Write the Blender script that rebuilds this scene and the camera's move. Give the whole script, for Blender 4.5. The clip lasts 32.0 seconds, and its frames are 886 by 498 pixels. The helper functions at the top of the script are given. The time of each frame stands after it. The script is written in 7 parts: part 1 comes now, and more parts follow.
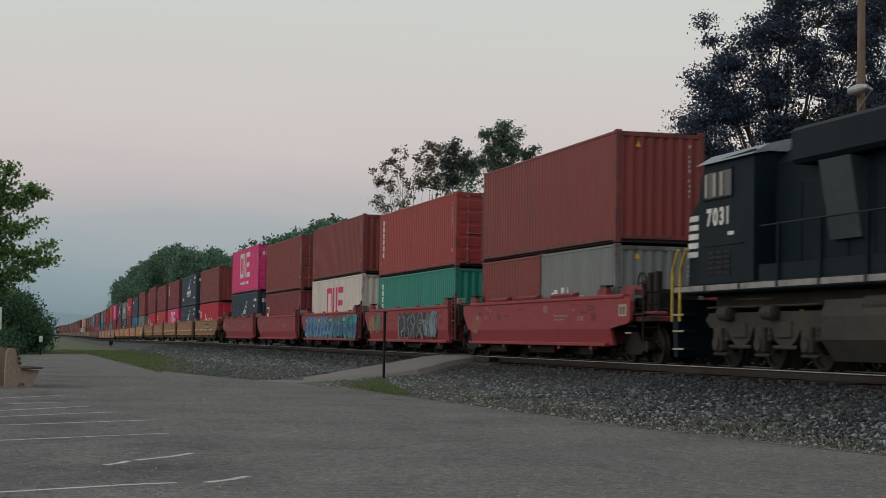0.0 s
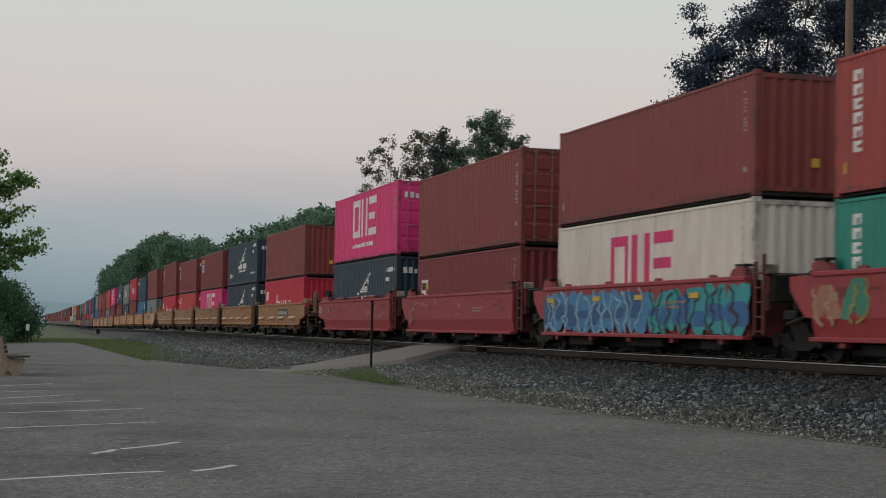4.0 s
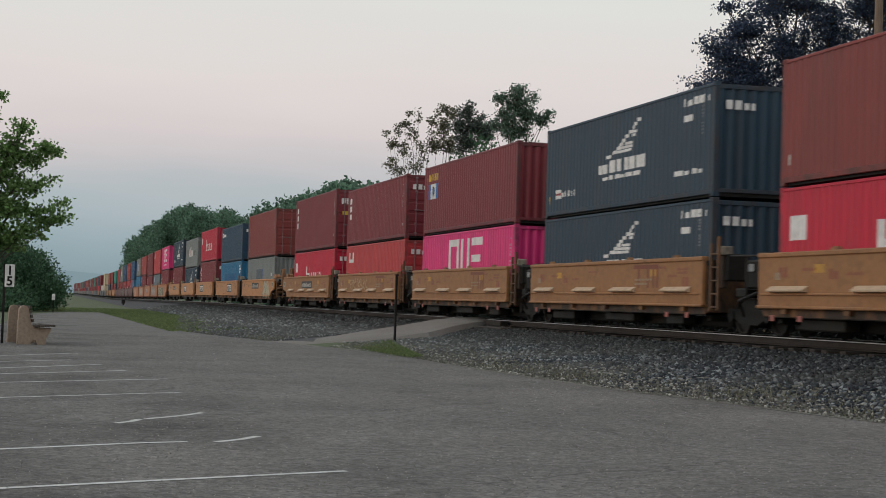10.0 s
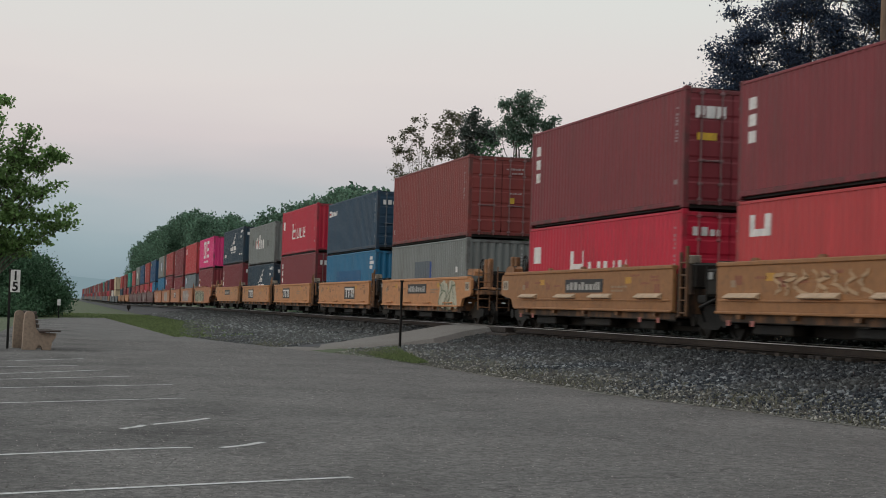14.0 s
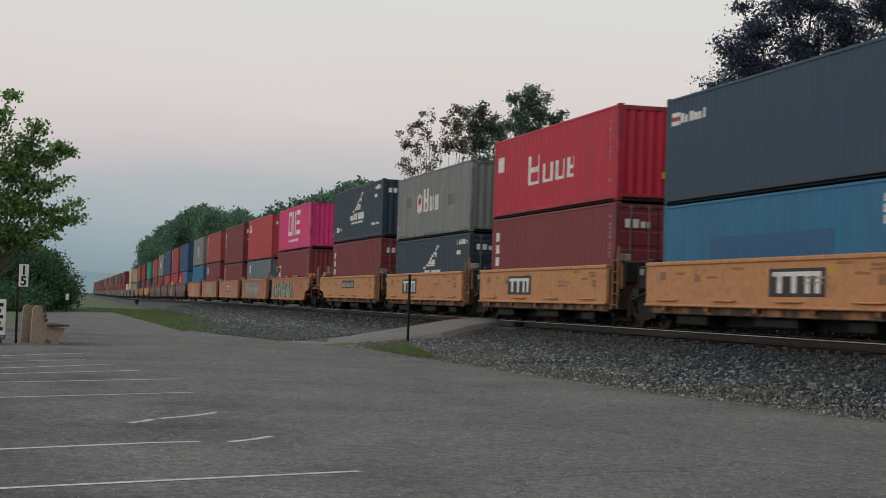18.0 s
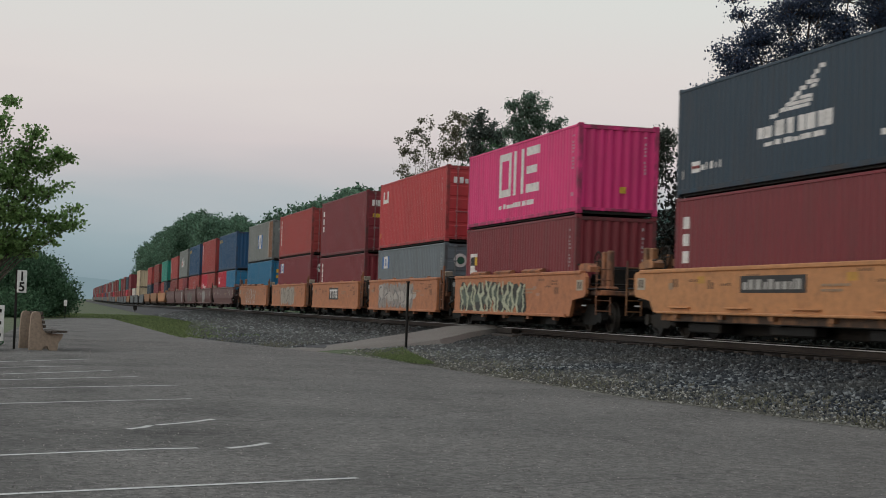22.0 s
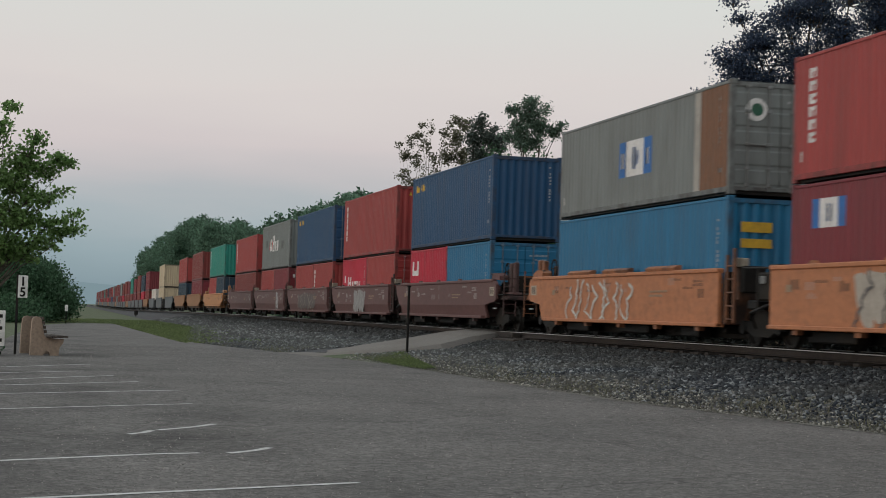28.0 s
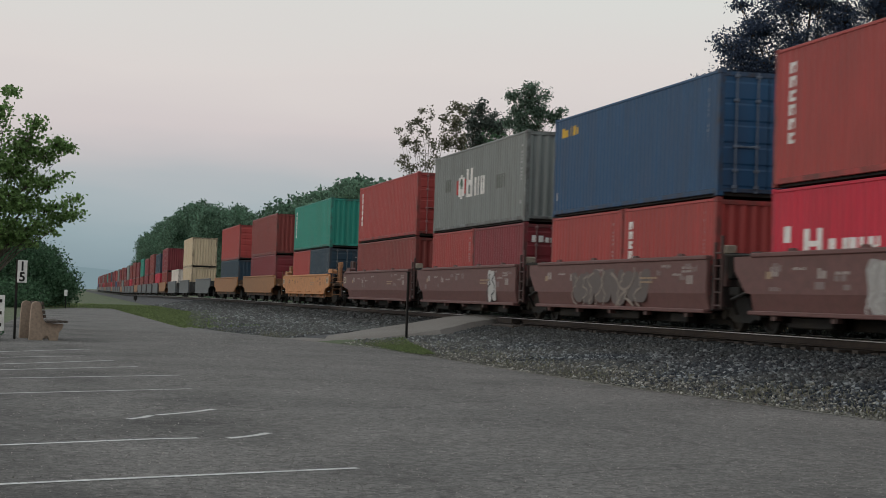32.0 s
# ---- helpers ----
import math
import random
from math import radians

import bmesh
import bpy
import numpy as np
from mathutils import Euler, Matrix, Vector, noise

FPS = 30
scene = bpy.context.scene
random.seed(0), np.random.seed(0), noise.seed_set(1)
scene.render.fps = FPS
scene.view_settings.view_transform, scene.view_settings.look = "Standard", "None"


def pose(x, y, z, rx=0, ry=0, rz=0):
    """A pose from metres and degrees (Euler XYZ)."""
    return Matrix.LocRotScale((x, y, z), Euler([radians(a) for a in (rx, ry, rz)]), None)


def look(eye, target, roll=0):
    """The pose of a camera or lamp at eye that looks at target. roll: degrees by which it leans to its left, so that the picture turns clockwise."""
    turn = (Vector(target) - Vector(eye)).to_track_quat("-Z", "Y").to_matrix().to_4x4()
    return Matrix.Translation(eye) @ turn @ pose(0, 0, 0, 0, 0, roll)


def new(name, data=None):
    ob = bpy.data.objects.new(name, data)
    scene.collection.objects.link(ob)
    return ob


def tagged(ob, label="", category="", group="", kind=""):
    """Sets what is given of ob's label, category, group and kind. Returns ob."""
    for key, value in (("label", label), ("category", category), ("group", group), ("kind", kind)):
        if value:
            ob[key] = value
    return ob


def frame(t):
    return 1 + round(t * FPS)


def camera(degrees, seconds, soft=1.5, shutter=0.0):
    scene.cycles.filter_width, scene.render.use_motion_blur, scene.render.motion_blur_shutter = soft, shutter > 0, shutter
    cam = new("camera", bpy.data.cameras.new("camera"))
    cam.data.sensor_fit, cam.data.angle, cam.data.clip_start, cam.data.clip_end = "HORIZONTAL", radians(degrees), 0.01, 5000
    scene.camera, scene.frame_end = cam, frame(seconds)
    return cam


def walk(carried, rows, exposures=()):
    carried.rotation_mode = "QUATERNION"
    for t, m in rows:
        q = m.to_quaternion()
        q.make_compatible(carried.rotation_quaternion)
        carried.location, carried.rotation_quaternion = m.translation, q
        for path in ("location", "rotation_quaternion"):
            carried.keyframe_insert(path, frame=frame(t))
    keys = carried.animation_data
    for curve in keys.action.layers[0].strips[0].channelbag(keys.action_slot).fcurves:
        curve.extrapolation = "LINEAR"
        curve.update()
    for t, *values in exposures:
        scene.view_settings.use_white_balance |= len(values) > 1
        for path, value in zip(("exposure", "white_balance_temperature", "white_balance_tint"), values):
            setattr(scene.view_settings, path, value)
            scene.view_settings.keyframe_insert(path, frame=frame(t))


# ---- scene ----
# World: x runs along the track in the direction of travel, y away from the viewer, z up; car park surface at z = 0.
EYE = Vector((0, 0, 1.3))
TRACK_Y, RAIL_Z = 16.14, 0.82          # centre line and top of rail

cam = camera(29.88, 32.0, soft=0.9, shutter=0.45)


def heading(turn, lift, lean):
    """Pose of the viewer: degrees away from the track's direction, degrees upwards, degrees of lean."""
    a, b = radians(turn), radians(lift)
    way = Vector((-math.cos(a) * math.cos(b), math.sin(a) * math.cos(b), math.sin(b)))
    return look(EYE, EYE + way * 10, lean)


AIM = [(0.0, 14.679, 3.154, 0.991), (0.5, 14.858, 3.228, 0.897), (1.0, 14.911, 3.279, 0.924), (1.5, 15.028, 3.361, 0.964), (2.0, 14.947, 3.282, 0.936),
       (2.5, 14.916, 3.174, 0.931), (4.5, 15.033, 2.639, 1.28), (5.0, 14.551, 2.209, 1.524), (5.5, 14.504, 1.597, 1.693), (6.0, 14.41, 1.483, 1.731),
       (6.5, 14.334, 1.67, 1.692), (7.0, 14.325, 1.74, 1.668), (7.5, 14.454, 1.722, 1.665), (8.0, 14.441, 1.756, 1.669), (8.5, 14.364, 1.754, 1.671),
       (9.0, 14.338, 1.762, 1.694), (9.5, 14.288, 1.823, 1.72), (10.0, 14.28, 1.878, 1.768), (10.5, 14.284, 1.885, 1.771), (11.0, 14.261, 1.882, 1.727),
       (11.5, 14.313, 1.877, 1.711), (12.0, 14.337, 1.907, 1.708), (12.5, 14.33, 1.939, 1.722), (13.0, 14.299, 1.893, 1.767), (13.5, 14.179, 1.939, 1.78),
       (14.0, 14.09, 2.086, 1.875), (14.5, 14.1, 2.005, 1.86), (16.5, 14.062, 1.881, 1.863), (17.0, 13.912, 1.803, 1.91), (17.5, 13.924, 1.799, 1.828),
       (18.0, 13.828, 1.875, 1.838), (18.5, 13.818, 1.944, 1.91), (19.0, 13.865, 1.928, 1.918), (19.5, 13.9, 1.943, 1.929), (20.0, 13.982, 1.96, 1.88),
       (20.5, 14.005, 1.976, 1.924), (21.0, 13.945, 2.071, 1.931), (21.5, 13.929, 2.109, 1.978), (22.0, 13.874, 2.112, 1.946), (22.5, 13.919, 2.149, 1.962),
       (23.0, 13.934, 2.183, 1.909), (23.5, 14.019, 2.217, 1.841), (24.0, 14.015, 2.266, 1.764), (24.5, 13.981, 2.321, 1.762), (25.0, 14.059, 2.342, 1.72),
       (25.5, 14.005, 2.416, 1.743), (27.5, 13.942, 2.238, 1.795), (28.0, 13.838, 2.265, 1.85), (28.5, 13.893, 2.23, 1.808), (29.0, 13.888, 2.115, 1.784),
       (29.5, 13.9, 1.833, 1.826), (30.0, 13.802, 1.814, 1.809), (30.5, 13.864, 1.821, 1.945), (31.0, 13.901, 1.803, 1.955), (31.5, 13.894, 1.768, 1.975),
       (32.0, 13.874, 1.777, 1.987)]
walk(cam, [(t, heading(a, b, c)) for t, a, b, c in AIM], [(0, -0.2), (2.5, -0.2), (5, -0.10), (6, 0.06), (7, 0.16), (8, 0.09), (9, 0.06), (13, 0.07), (14, 0.03), (16, 0.01), (18, 0.0), (27, -0.01), (29, -0.05), (32, -0.02)])


# ---- light: a clear sky just before sunrise, brightest behind the viewer ----
def build_sky():
    world = bpy.data.worlds.new("dawn_sky")
    world.use_nodes = True
    scene.world = world
    nt = world.node_tree
    nt.nodes.clear()
    link = nt.links.new
    out = nt.nodes.new("ShaderNodeOutputWorld")
    co = nt.nodes.new("ShaderNodeTexCoord")
    sep = nt.nodes.new("ShaderNodeSeparateXYZ")
    link(co.outputs["Generated"], sep.inputs[0])
    ramp = nt.nodes.new("ShaderNodeValToRGB")
    stops = [(0.0, (0.19, 0.28, 0.33)), (0.036, (0.27, 0.365, 0.42)), (0.055, (0.36, 0.425, 0.475)), (0.077, (0.51, 0.49, 0.52)), (0.098, (0.61, 0.55, 0.565)), (0.137, (0.68, 0.625, 0.615)),
             (0.187, (0.67, 0.675, 0.65)), (0.30, (0.66, 0.695, 0.69)), (1.0, (0.66, 0.70, 0.74))]
    el = ramp.color_ramp.elements
    while len(el) < len(stops):
        el.new(0.5)
    for e, (p, c) in zip(el, stops):
        e.position, e.color = p, (*c, 1)
    flat = nt.nodes.new("ShaderNodeVectorMath")
    flat.operation = "MULTIPLY"
    flat.inputs[1].default_value = (2.5, 2.5, 14)
    link(co.outputs["Generated"], flat.inputs[0])
    veil = nt.nodes.new("ShaderNodeTexNoise")
    veil.inputs["Scale"].default_value, veil.inputs["Detail"].default_value = 1.6, 4
    link(flat.outputs[0], veil.inputs["Vector"])
    drift = nt.nodes.new("ShaderNodeMapRange")
    drift.inputs["To Min"].default_value, drift.inputs["To Max"].default_value = -0.022, 0.022
    link(veil.outputs["Fac"], drift.inputs["Value"])
    lifted = nt.nodes.new("ShaderNodeMath")
    link(sep.outputs[2], lifted.inputs[0])
    link(drift.outputs[0], lifted.inputs[1])
    link(lifted.outputs[0], ramp.inputs[0])
    glow = nt.nodes.new("ShaderNodeBackground")
    glow.inputs["Strength"].default_value = 1.0
    link(ramp.outputs[0], glow.inputs["Color"])
    sky = nt.nodes.new("ShaderNodeTexSky")
    sky.sky_type, sky.sun_disc = "NISHITA", False
    sky.sun_elevation, sky.sun_rotation = radians(4), SUN_TURN
    air = nt.nodes.new("ShaderNodeBackground")
    air.inputs["Strength"].default_value = 0.02
    link(sky.outputs[0], air.inputs["Color"])
    add = nt.nodes.new("ShaderNodeAddShader")
    link(glow.outputs[0], add.inputs[0])
    link(air.outputs[0], add.inputs[1])
    link(add.outputs[0], out.inputs[0])


SUN_WAY = Vector((0.10, -0.95, 0.20)).normalized()      # towards the brightest part of the sky
SUN_TURN = math.atan2(SUN_WAY.x, SUN_WAY.y)
build_sky()
sun = new("sun", bpy.data.lights.new("sun", "SUN"))
sun.data.energy, sun.data.angle, sun.data.color = 0.55, radians(40), (1.0, 0.92, 0.87)
sun.matrix_world = look(SUN_WAY * 50, (0, 0, 0))
scene.view_settings.exposure = 0.0


# ---- materials ----
def paint(name, color=None, rough=0.6, metal=0.0, grain=6.0, spread=0.25, dirt=0.3, cover=0.45, dirt_scale=0.7, dirt_color=(0.09, 0.07, 0.05), bump=0.15, bump_scale=40.0,
          streak=1.0, jitter=0.0):
    """A surface with fine grain, larger stains (stretched downwards by streak) and relief. With no colour it takes the object's own."""
    m = bpy.data.materials.new(name)
    m.use_nodes = True
    nt = m.node_tree
    link = nt.links.new
    b = nt.nodes["Principled BSDF"]
    co = nt.nodes.new("ShaderNodeTexCoord")
    info = nt.nodes.new("ShaderNodeObjectInfo")
    place = nt.nodes.new("ShaderNodeVectorMath")
    place.operation = "MULTIPLY_ADD"
    place.inputs[1].default_value = (1, 1, 1 / streak)
    shift = nt.nodes.new("ShaderNodeVectorMath")
    shift.operation = "SCALE"
    shift.inputs[0].default_value = (37, 53, 71)
    link(info.outputs["Random"], shift.inputs["Scale"])
    link(co.outputs["Object"], place.inputs[0])
    link(shift.outputs[0], place.inputs[2])

    def noise_at(scale, detail, rough_=0.6):
        n = nt.nodes.new("ShaderNodeTexNoise")
        n.inputs["Scale"].default_value, n.inputs["Detail"].default_value, n.inputs["Roughness"].default_value = scale, detail, rough_
        link(place.outputs[0], n.inputs["Vector"])
        return n

    fine, large = noise_at(grain, 6), noise_at(dirt_scale, 5)
    if color is None:
        base = info.outputs["Color"]
    else:
        rgb = nt.nodes.new("ShaderNodeRGB")
        rgb.outputs[0].default_value = (*color, 1)
        base = rgb.outputs[0]
    tone = nt.nodes.new("ShaderNodeMapRange")
    tone.inputs["From Min"].default_value, tone.inputs["From Max"].default_value = 0.25, 0.75
    tone.inputs["To Min"].default_value, tone.inputs["To Max"].default_value = 1 - spread, 1 + spread
    link(fine.outputs["Fac"], tone.inputs["Value"])
    last = tone.outputs[0]
    if jitter:
        j = nt.nodes.new("ShaderNodeMapRange")
        j.inputs["To Min"].default_value, j.inputs["To Max"].default_value = 1 - jitter, 1 + jitter
        link(info.outputs["Random"], j.inputs["Value"])
        mul = nt.nodes.new("ShaderNodeMath")
        mul.operation = "MULTIPLY"
        link(last, mul.inputs[0])
        link(j.outputs[0], mul.inputs[1])
        last = mul.outputs[0]
    shade = nt.nodes.new("ShaderNodeVectorMath")
    shade.operation = "SCALE"
    link(base, shade.inputs[0])
    link(last, shade.inputs["Scale"])
    stain = nt.nodes.new("ShaderNodeMapRange")
    stain.inputs["From Min"].default_value, stain.inputs["From Max"].default_value = cover, cover + 0.3
    stain.inputs["To Max"].default_value = dirt
    link(large.outputs["Fac"], stain.inputs["Value"])
    mix = nt.nodes.new("ShaderNodeMix")
    mix.data_type = "RGBA"
    mix.inputs["B"].default_value = (*dirt_color, 1)
    for s in mix.inputs:
        if s.identifier == "Factor_Float":
            link(stain.outputs[0], s)
        if s.identifier == "A_Color":
            link(shade.outputs[0], s)
        if s.identifier == "B_Color":
            s.default_value = (*dirt_color, 1)
    for o in mix.outputs:
        if o.identifier == "Result_Color":
            link(o, b.inputs["Base Color"])
    b.inputs["Roughness"].default_value, b.inputs["Metallic"].default_value = rough, metal
    if bump:
        bn, bp = noise_at(bump_scale, 4), nt.nodes.new("ShaderNodeBump")
        bp.inputs["Strength"].default_value, bp.inputs["Distance"].default_value = bump, 0.02
        link(bn.outputs["Fac"], bp.inputs["Height"])
        link(bp.outputs[0], b.inputs["Normal"])
    return m


def asphalt():
    """Old asphalt: pale aggregate in dark binder, wandering hairline cracks, broad worn and oily patches."""
    m = paint("worn_asphalt", (0.141, 0.134, 0.125), 0.95, grain=34, spread=0.35, dirt=0.4, dirt_scale=0.30, dirt_color=(0.066, 0.066, 0.064), bump=0.5, bump_scale=60)
    nt = m.node_tree
    link = nt.links.new
    b = nt.nodes["Principled BSDF"]
    co = nt.nodes.new("ShaderNodeTexCoord")
    old = b.inputs["Base Color"].links[0].from_socket

    def tex(kind, scale, **more):
        n = nt.nodes.new(kind)
        n.inputs["Scale"].default_value = scale
        link(co.outputs["Object"], n.inputs["Vector"])
        return n

    def ranged(src, a, c, lo, hi):
        r = nt.nodes.new("ShaderNodeMapRange")
        for k, v in zip(("From Min", "From Max", "To Min", "To Max"), (a, c, lo, hi)):
            r.inputs[k].default_value = v
        link(src, r.inputs["Value"])
        return r.outputs[0]

    def times(a, c):
        q = nt.nodes.new("ShaderNodeMath")
        q.operation = "MULTIPLY"
        link(a, q.inputs[0])
        link(c, q.inputs[1])
        return q.outputs[0]

    grit = tex("ShaderNodeTexVoronoi", 30)
    chips = ranged(grit.outputs["Color"], 0.0, 1.0, 0.6, 1.4)
    warp = tex("ShaderNodeTexNoise", 0.8)
    add = nt.nodes.new("ShaderNodeVectorMath")
    add.operation = "MULTIPLY_ADD"
    add.inputs[1].default_value = (1.4, 1.4, 1.4)
    link(warp.outputs["Color"], add.inputs[0])
    link(co.outputs["Object"], add.inputs[2])
    net = nt.nodes.new("ShaderNodeTexVoronoi")
    net.feature = "DISTANCE_TO_EDGE"
    net.inputs["Scale"].default_value = 0.16
    link(add.outputs[0], net.inputs["Vector"])
    crack = ranged(net.outputs["Distance"], 0.0, 0.005, 0.62, 1.0)
    mid = tex("ShaderNodeTexNoise", 7.5)
    mid.inputs["Detail"].default_value, mid.inputs["Roughness"].default_value = 6, 0.72
    mottle = ranged(mid.outputs["Fac"], 0.32, 0.68, 0.62, 1.36)
    wide = tex("ShaderNodeTexNoise", 0.45)
    mottle = times(mottle, ranged(wide.outputs["Fac"], 0.3, 0.7, 0.86, 1.14))
    # oily smears drawn out along the parking bays
    bay = nt.nodes.new("ShaderNodeMapping")
    bay.inputs["Rotation"].default_value = (0, 0, radians(-115))
    bay.inputs["Scale"].default_value = (0.6, 1.1, 1.0)
    link(co.outputs["Object"], bay.inputs["Vector"])
    oil = nt.nodes.new("ShaderNodeTexNoise")
    oil.inputs["Scale"].default_value, oil.inputs["Detail"].default_value, oil.inputs["Roughness"].default_value = 1.0, 6, 0.65
    link(bay.outputs[0], oil.inputs["Vector"])
    smear = ranged(oil.outputs["Fac"], 0.54, 0.70, 1.0, 0.72)
    # oil dripped in the parking bays
    bays = nt.nodes.new("ShaderNodeSeparateXYZ")
    link(co.outputs["Object"], bays.inputs[0])
    in_bay = ranged(bays.outputs[1], 1.2, 3.2, 1.0, 0.0)
    drips = nt.nodes.new("ShaderNodeTexNoise")
    drips.inputs["Scale"].default_value, drips.inputs["Detail"].default_value = 0.55, 6
    link(bay.outputs[0], drips.inputs["Vector"])
    stain = times(in_bay, ranged(drips.outputs["Fac"], 0.46, 0.66, 0.0, 0.5))
    clean = nt.nodes.new("ShaderNodeMath")
    clean.operation = "SUBTRACT"
    clean.inputs[0].default_value = 1.0
    link(stain, clean.inputs[1])
    sc = nt.nodes.new("ShaderNodeVectorMath")
    sc.operation = "SCALE"
    link(old, sc.inputs[0])
    link(times(times(times(times(chips, crack), mottle), smear), clean.outputs[0]), sc.inputs["Scale"])
    link(sc.outputs[0], b.inputs["Base Color"])
    return m


def leaf_paint(name, color, back=0.3, spread=0.5):
    m = bpy.data.materials.new(name)
    m.use_nodes = True
    nt = m.node_tree
    b = nt.nodes["Principled BSDF"]
    geo = nt.nodes.new("ShaderNodeNewGeometry")
    ramp = nt.nodes.new("ShaderNodeMapRange")
    ramp.inputs["To Min"].default_value, ramp.inputs["To Max"].default_value = 1 - spread, 1 + spread
    nt.links.new(geo.outputs["Random Per Island"], ramp.inputs["Value"])
    sc = nt.nodes.new("ShaderNodeVectorMath")
    sc.operation = "SCALE"
    sc.inputs[0].default_value = color
    nt.links.new(ramp.outputs[0], sc.inputs["Scale"])
    nt.links.new(sc.outputs[0], b.inputs["Base Color"])
    b.inputs["Roughness"].default_value, b.inputs["Specular IOR Level"].default_value = 0.6, 0.2
    tr = nt.nodes.new("ShaderNodeBsdfTranslucent")
    nt.links.new(sc.outputs[0], tr.inputs["Color"])
    mix = nt.nodes.new("ShaderNodeMixShader")
    mix.inputs[0].default_value = back
    nt.links.new(b.outputs[0], mix.inputs[1])
    nt.links.new(tr.outputs[0], mix.inputs[2])
    nt.links.new(mix.outputs[0], nt.nodes["Material Output"].inputs[0])
    return m


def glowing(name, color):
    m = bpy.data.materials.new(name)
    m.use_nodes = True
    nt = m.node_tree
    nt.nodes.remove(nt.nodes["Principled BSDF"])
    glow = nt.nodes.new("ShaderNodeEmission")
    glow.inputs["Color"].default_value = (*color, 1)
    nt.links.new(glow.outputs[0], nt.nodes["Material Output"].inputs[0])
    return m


BOX_PAINT = paint("container_paint", None, 0.5, grain=3, spread=0.12, dirt=0.26, dirt_scale=1.6, dirt_color=(0.06, 0.042, 0.034), streak=5, bump=0.08, bump_scale=12, jitter=0.05)
BOX_PAINT.node_tree.nodes["Principled BSDF"].inputs["Specular IOR Level"].default_value = 0.4   # chalky, weathered paint
GRIME_SHADE_PAINT = paint("grime_and_shade_paint", None, 0.75, grain=7, spread=0.3, dirt=0.92, cover=0.24, dirt_scale=1.8, dirt_color=(0.022, 0.019, 0.017), streak=1.5, bump=0.2)
WELL_PAINT = paint("well_car_paint", None, 0.6, grain=5, spread=0.2, dirt=0.5, cover=0.52, dirt_scale=3.2, dirt_color=(0.07, 0.045, 0.03), streak=0.8, bump=0.15)
MARK_PAINT = paint("mark_paint", None, 0.6, grain=14, spread=0.15, dirt=0.3, dirt_scale=3, bump=0)
DARK_STEEL = paint("dark_steel", (0.018, 0.0175, 0.017), 0.6, 0.3, dirt=0.5, dirt_color=(0.06, 0.045, 0.03))
WHEEL_STEEL = paint("wheel_steel", (0.015, 0.014, 0.013), 0.6, 0.4, dirt=0.4)
GALV = paint("galvanised_steel", (0.42, 0.43, 0.43), 0.45, 0.6, dirt=0.3)
ROD_STEEL = paint("painted_rod_steel", None, 0.55, 0.1, dirt=0.5)
EDGE_PAINT = paint("scuffed_edge_paint", None, 0.65, grain=9, spread=0.35, dirt=0.75, cover=0.36, dirt_scale=2.6, dirt_color=(0.045, 0.032, 0.027), streak=1.6, bump=0.2)
RAIL_TOP = paint("rail_steel", (0.50, 0.48, 0.46), 0.38, 0.9, dirt=0.1)
RAIL_RUST = paint("rusty_rail", (0.032, 0.024, 0.021), 0.85, 0.1, dirt=0.4)
TIE_WOOD = paint("tie_wood", (0.024, 0.0185, 0.016), 0.9, grain=9, spread=0.4, dirt=0.4, bump=0.4)
ASPHALT = asphalt()
DRIVE = paint("pale_asphalt", (0.185, 0.170, 0.152), 0.95, grain=22, spread=0.3, dirt=0.4, dirt_scale=0.4, bump=0.4, bump_scale=50)
LINE_WHITE = paint("worn_line_paint", (0.55, 0.55, 0.53), 0.8, grain=7, spread=0.3, dirt=0.6, dirt_scale=2.2, dirt_color=(0.2, 0.19, 0.18), bump=0.2)
BALLAST = paint("ballast_bed", (0.055, 0.058, 0.064), 0.95, grain=8, spread=0.5, dirt=0.5, dirt_scale=1.2, bump=1.0, bump_scale=14)
GRAVEL = paint("gravel_fines", (0.160, 0.158, 0.134), 0.95, grain=20, spread=0.6, dirt=0.5, dirt_scale=0.8, bump=0.8, bump_scale=30)
GRASS_SOIL = paint("grassy_soil", (0.080, 0.105, 0.05), 0.95, grain=3, spread=0.5, dirt=0.6, dirt_scale=0.3, dirt_color=(0.10, 0.09, 0.05), bump=0.6)
LOCO_BLACK = paint("black_loco_paint", (0.0065, 0.0145, 0.0215), 0.55, grain=3, spread=0.2, dirt=0.25, dirt_color=(0.03, 0.03, 0.03), streak=3)
LOCO_BLACK.node_tree.nodes["Principled BSDF"].inputs["Specular IOR Level"].default_value = 0.1   # dull, sooty paint
DARK_STEEL.node_tree.nodes["Principled BSDF"].inputs["Specular IOR Level"].default_value = 0.2
SILL_WHITE = paint("dusty_white_trim", (0.29, 0.275, 0.26), 0.7, dirt=0.6, dirt_scale=2.5)
PALE_CREAM = paint("pale_cream", (0.40, 0.37, 0.31), 0.8)
LOCO_DUCT = paint("faded_duct_paint", (0.030, 0.044, 0.053), 0.6, dirt=0.3, dirt_color=(0.03, 0.03, 0.03))
LOCO_GREY = paint("grey_roof_paint", (0.20, 0.24, 0.26), 0.5, dirt=0.4)
LOCO_GRIME = paint("grimy_truck_steel", (0.032, 0.031, 0.028), 0.85, dirt=0.5)
SAFETY_YELLOW = paint("safety_yellow", (0.55, 0.36, 0.03), 0.5)
WHITE = paint("white_paint", (0.72, 0.71, 0.68), 0.5, dirt=0.25)
CONCRETE = paint("tan_concrete", (0.32, 0.24, 0.18), 0.9, grain=15, spread=0.25, dirt=0.4)
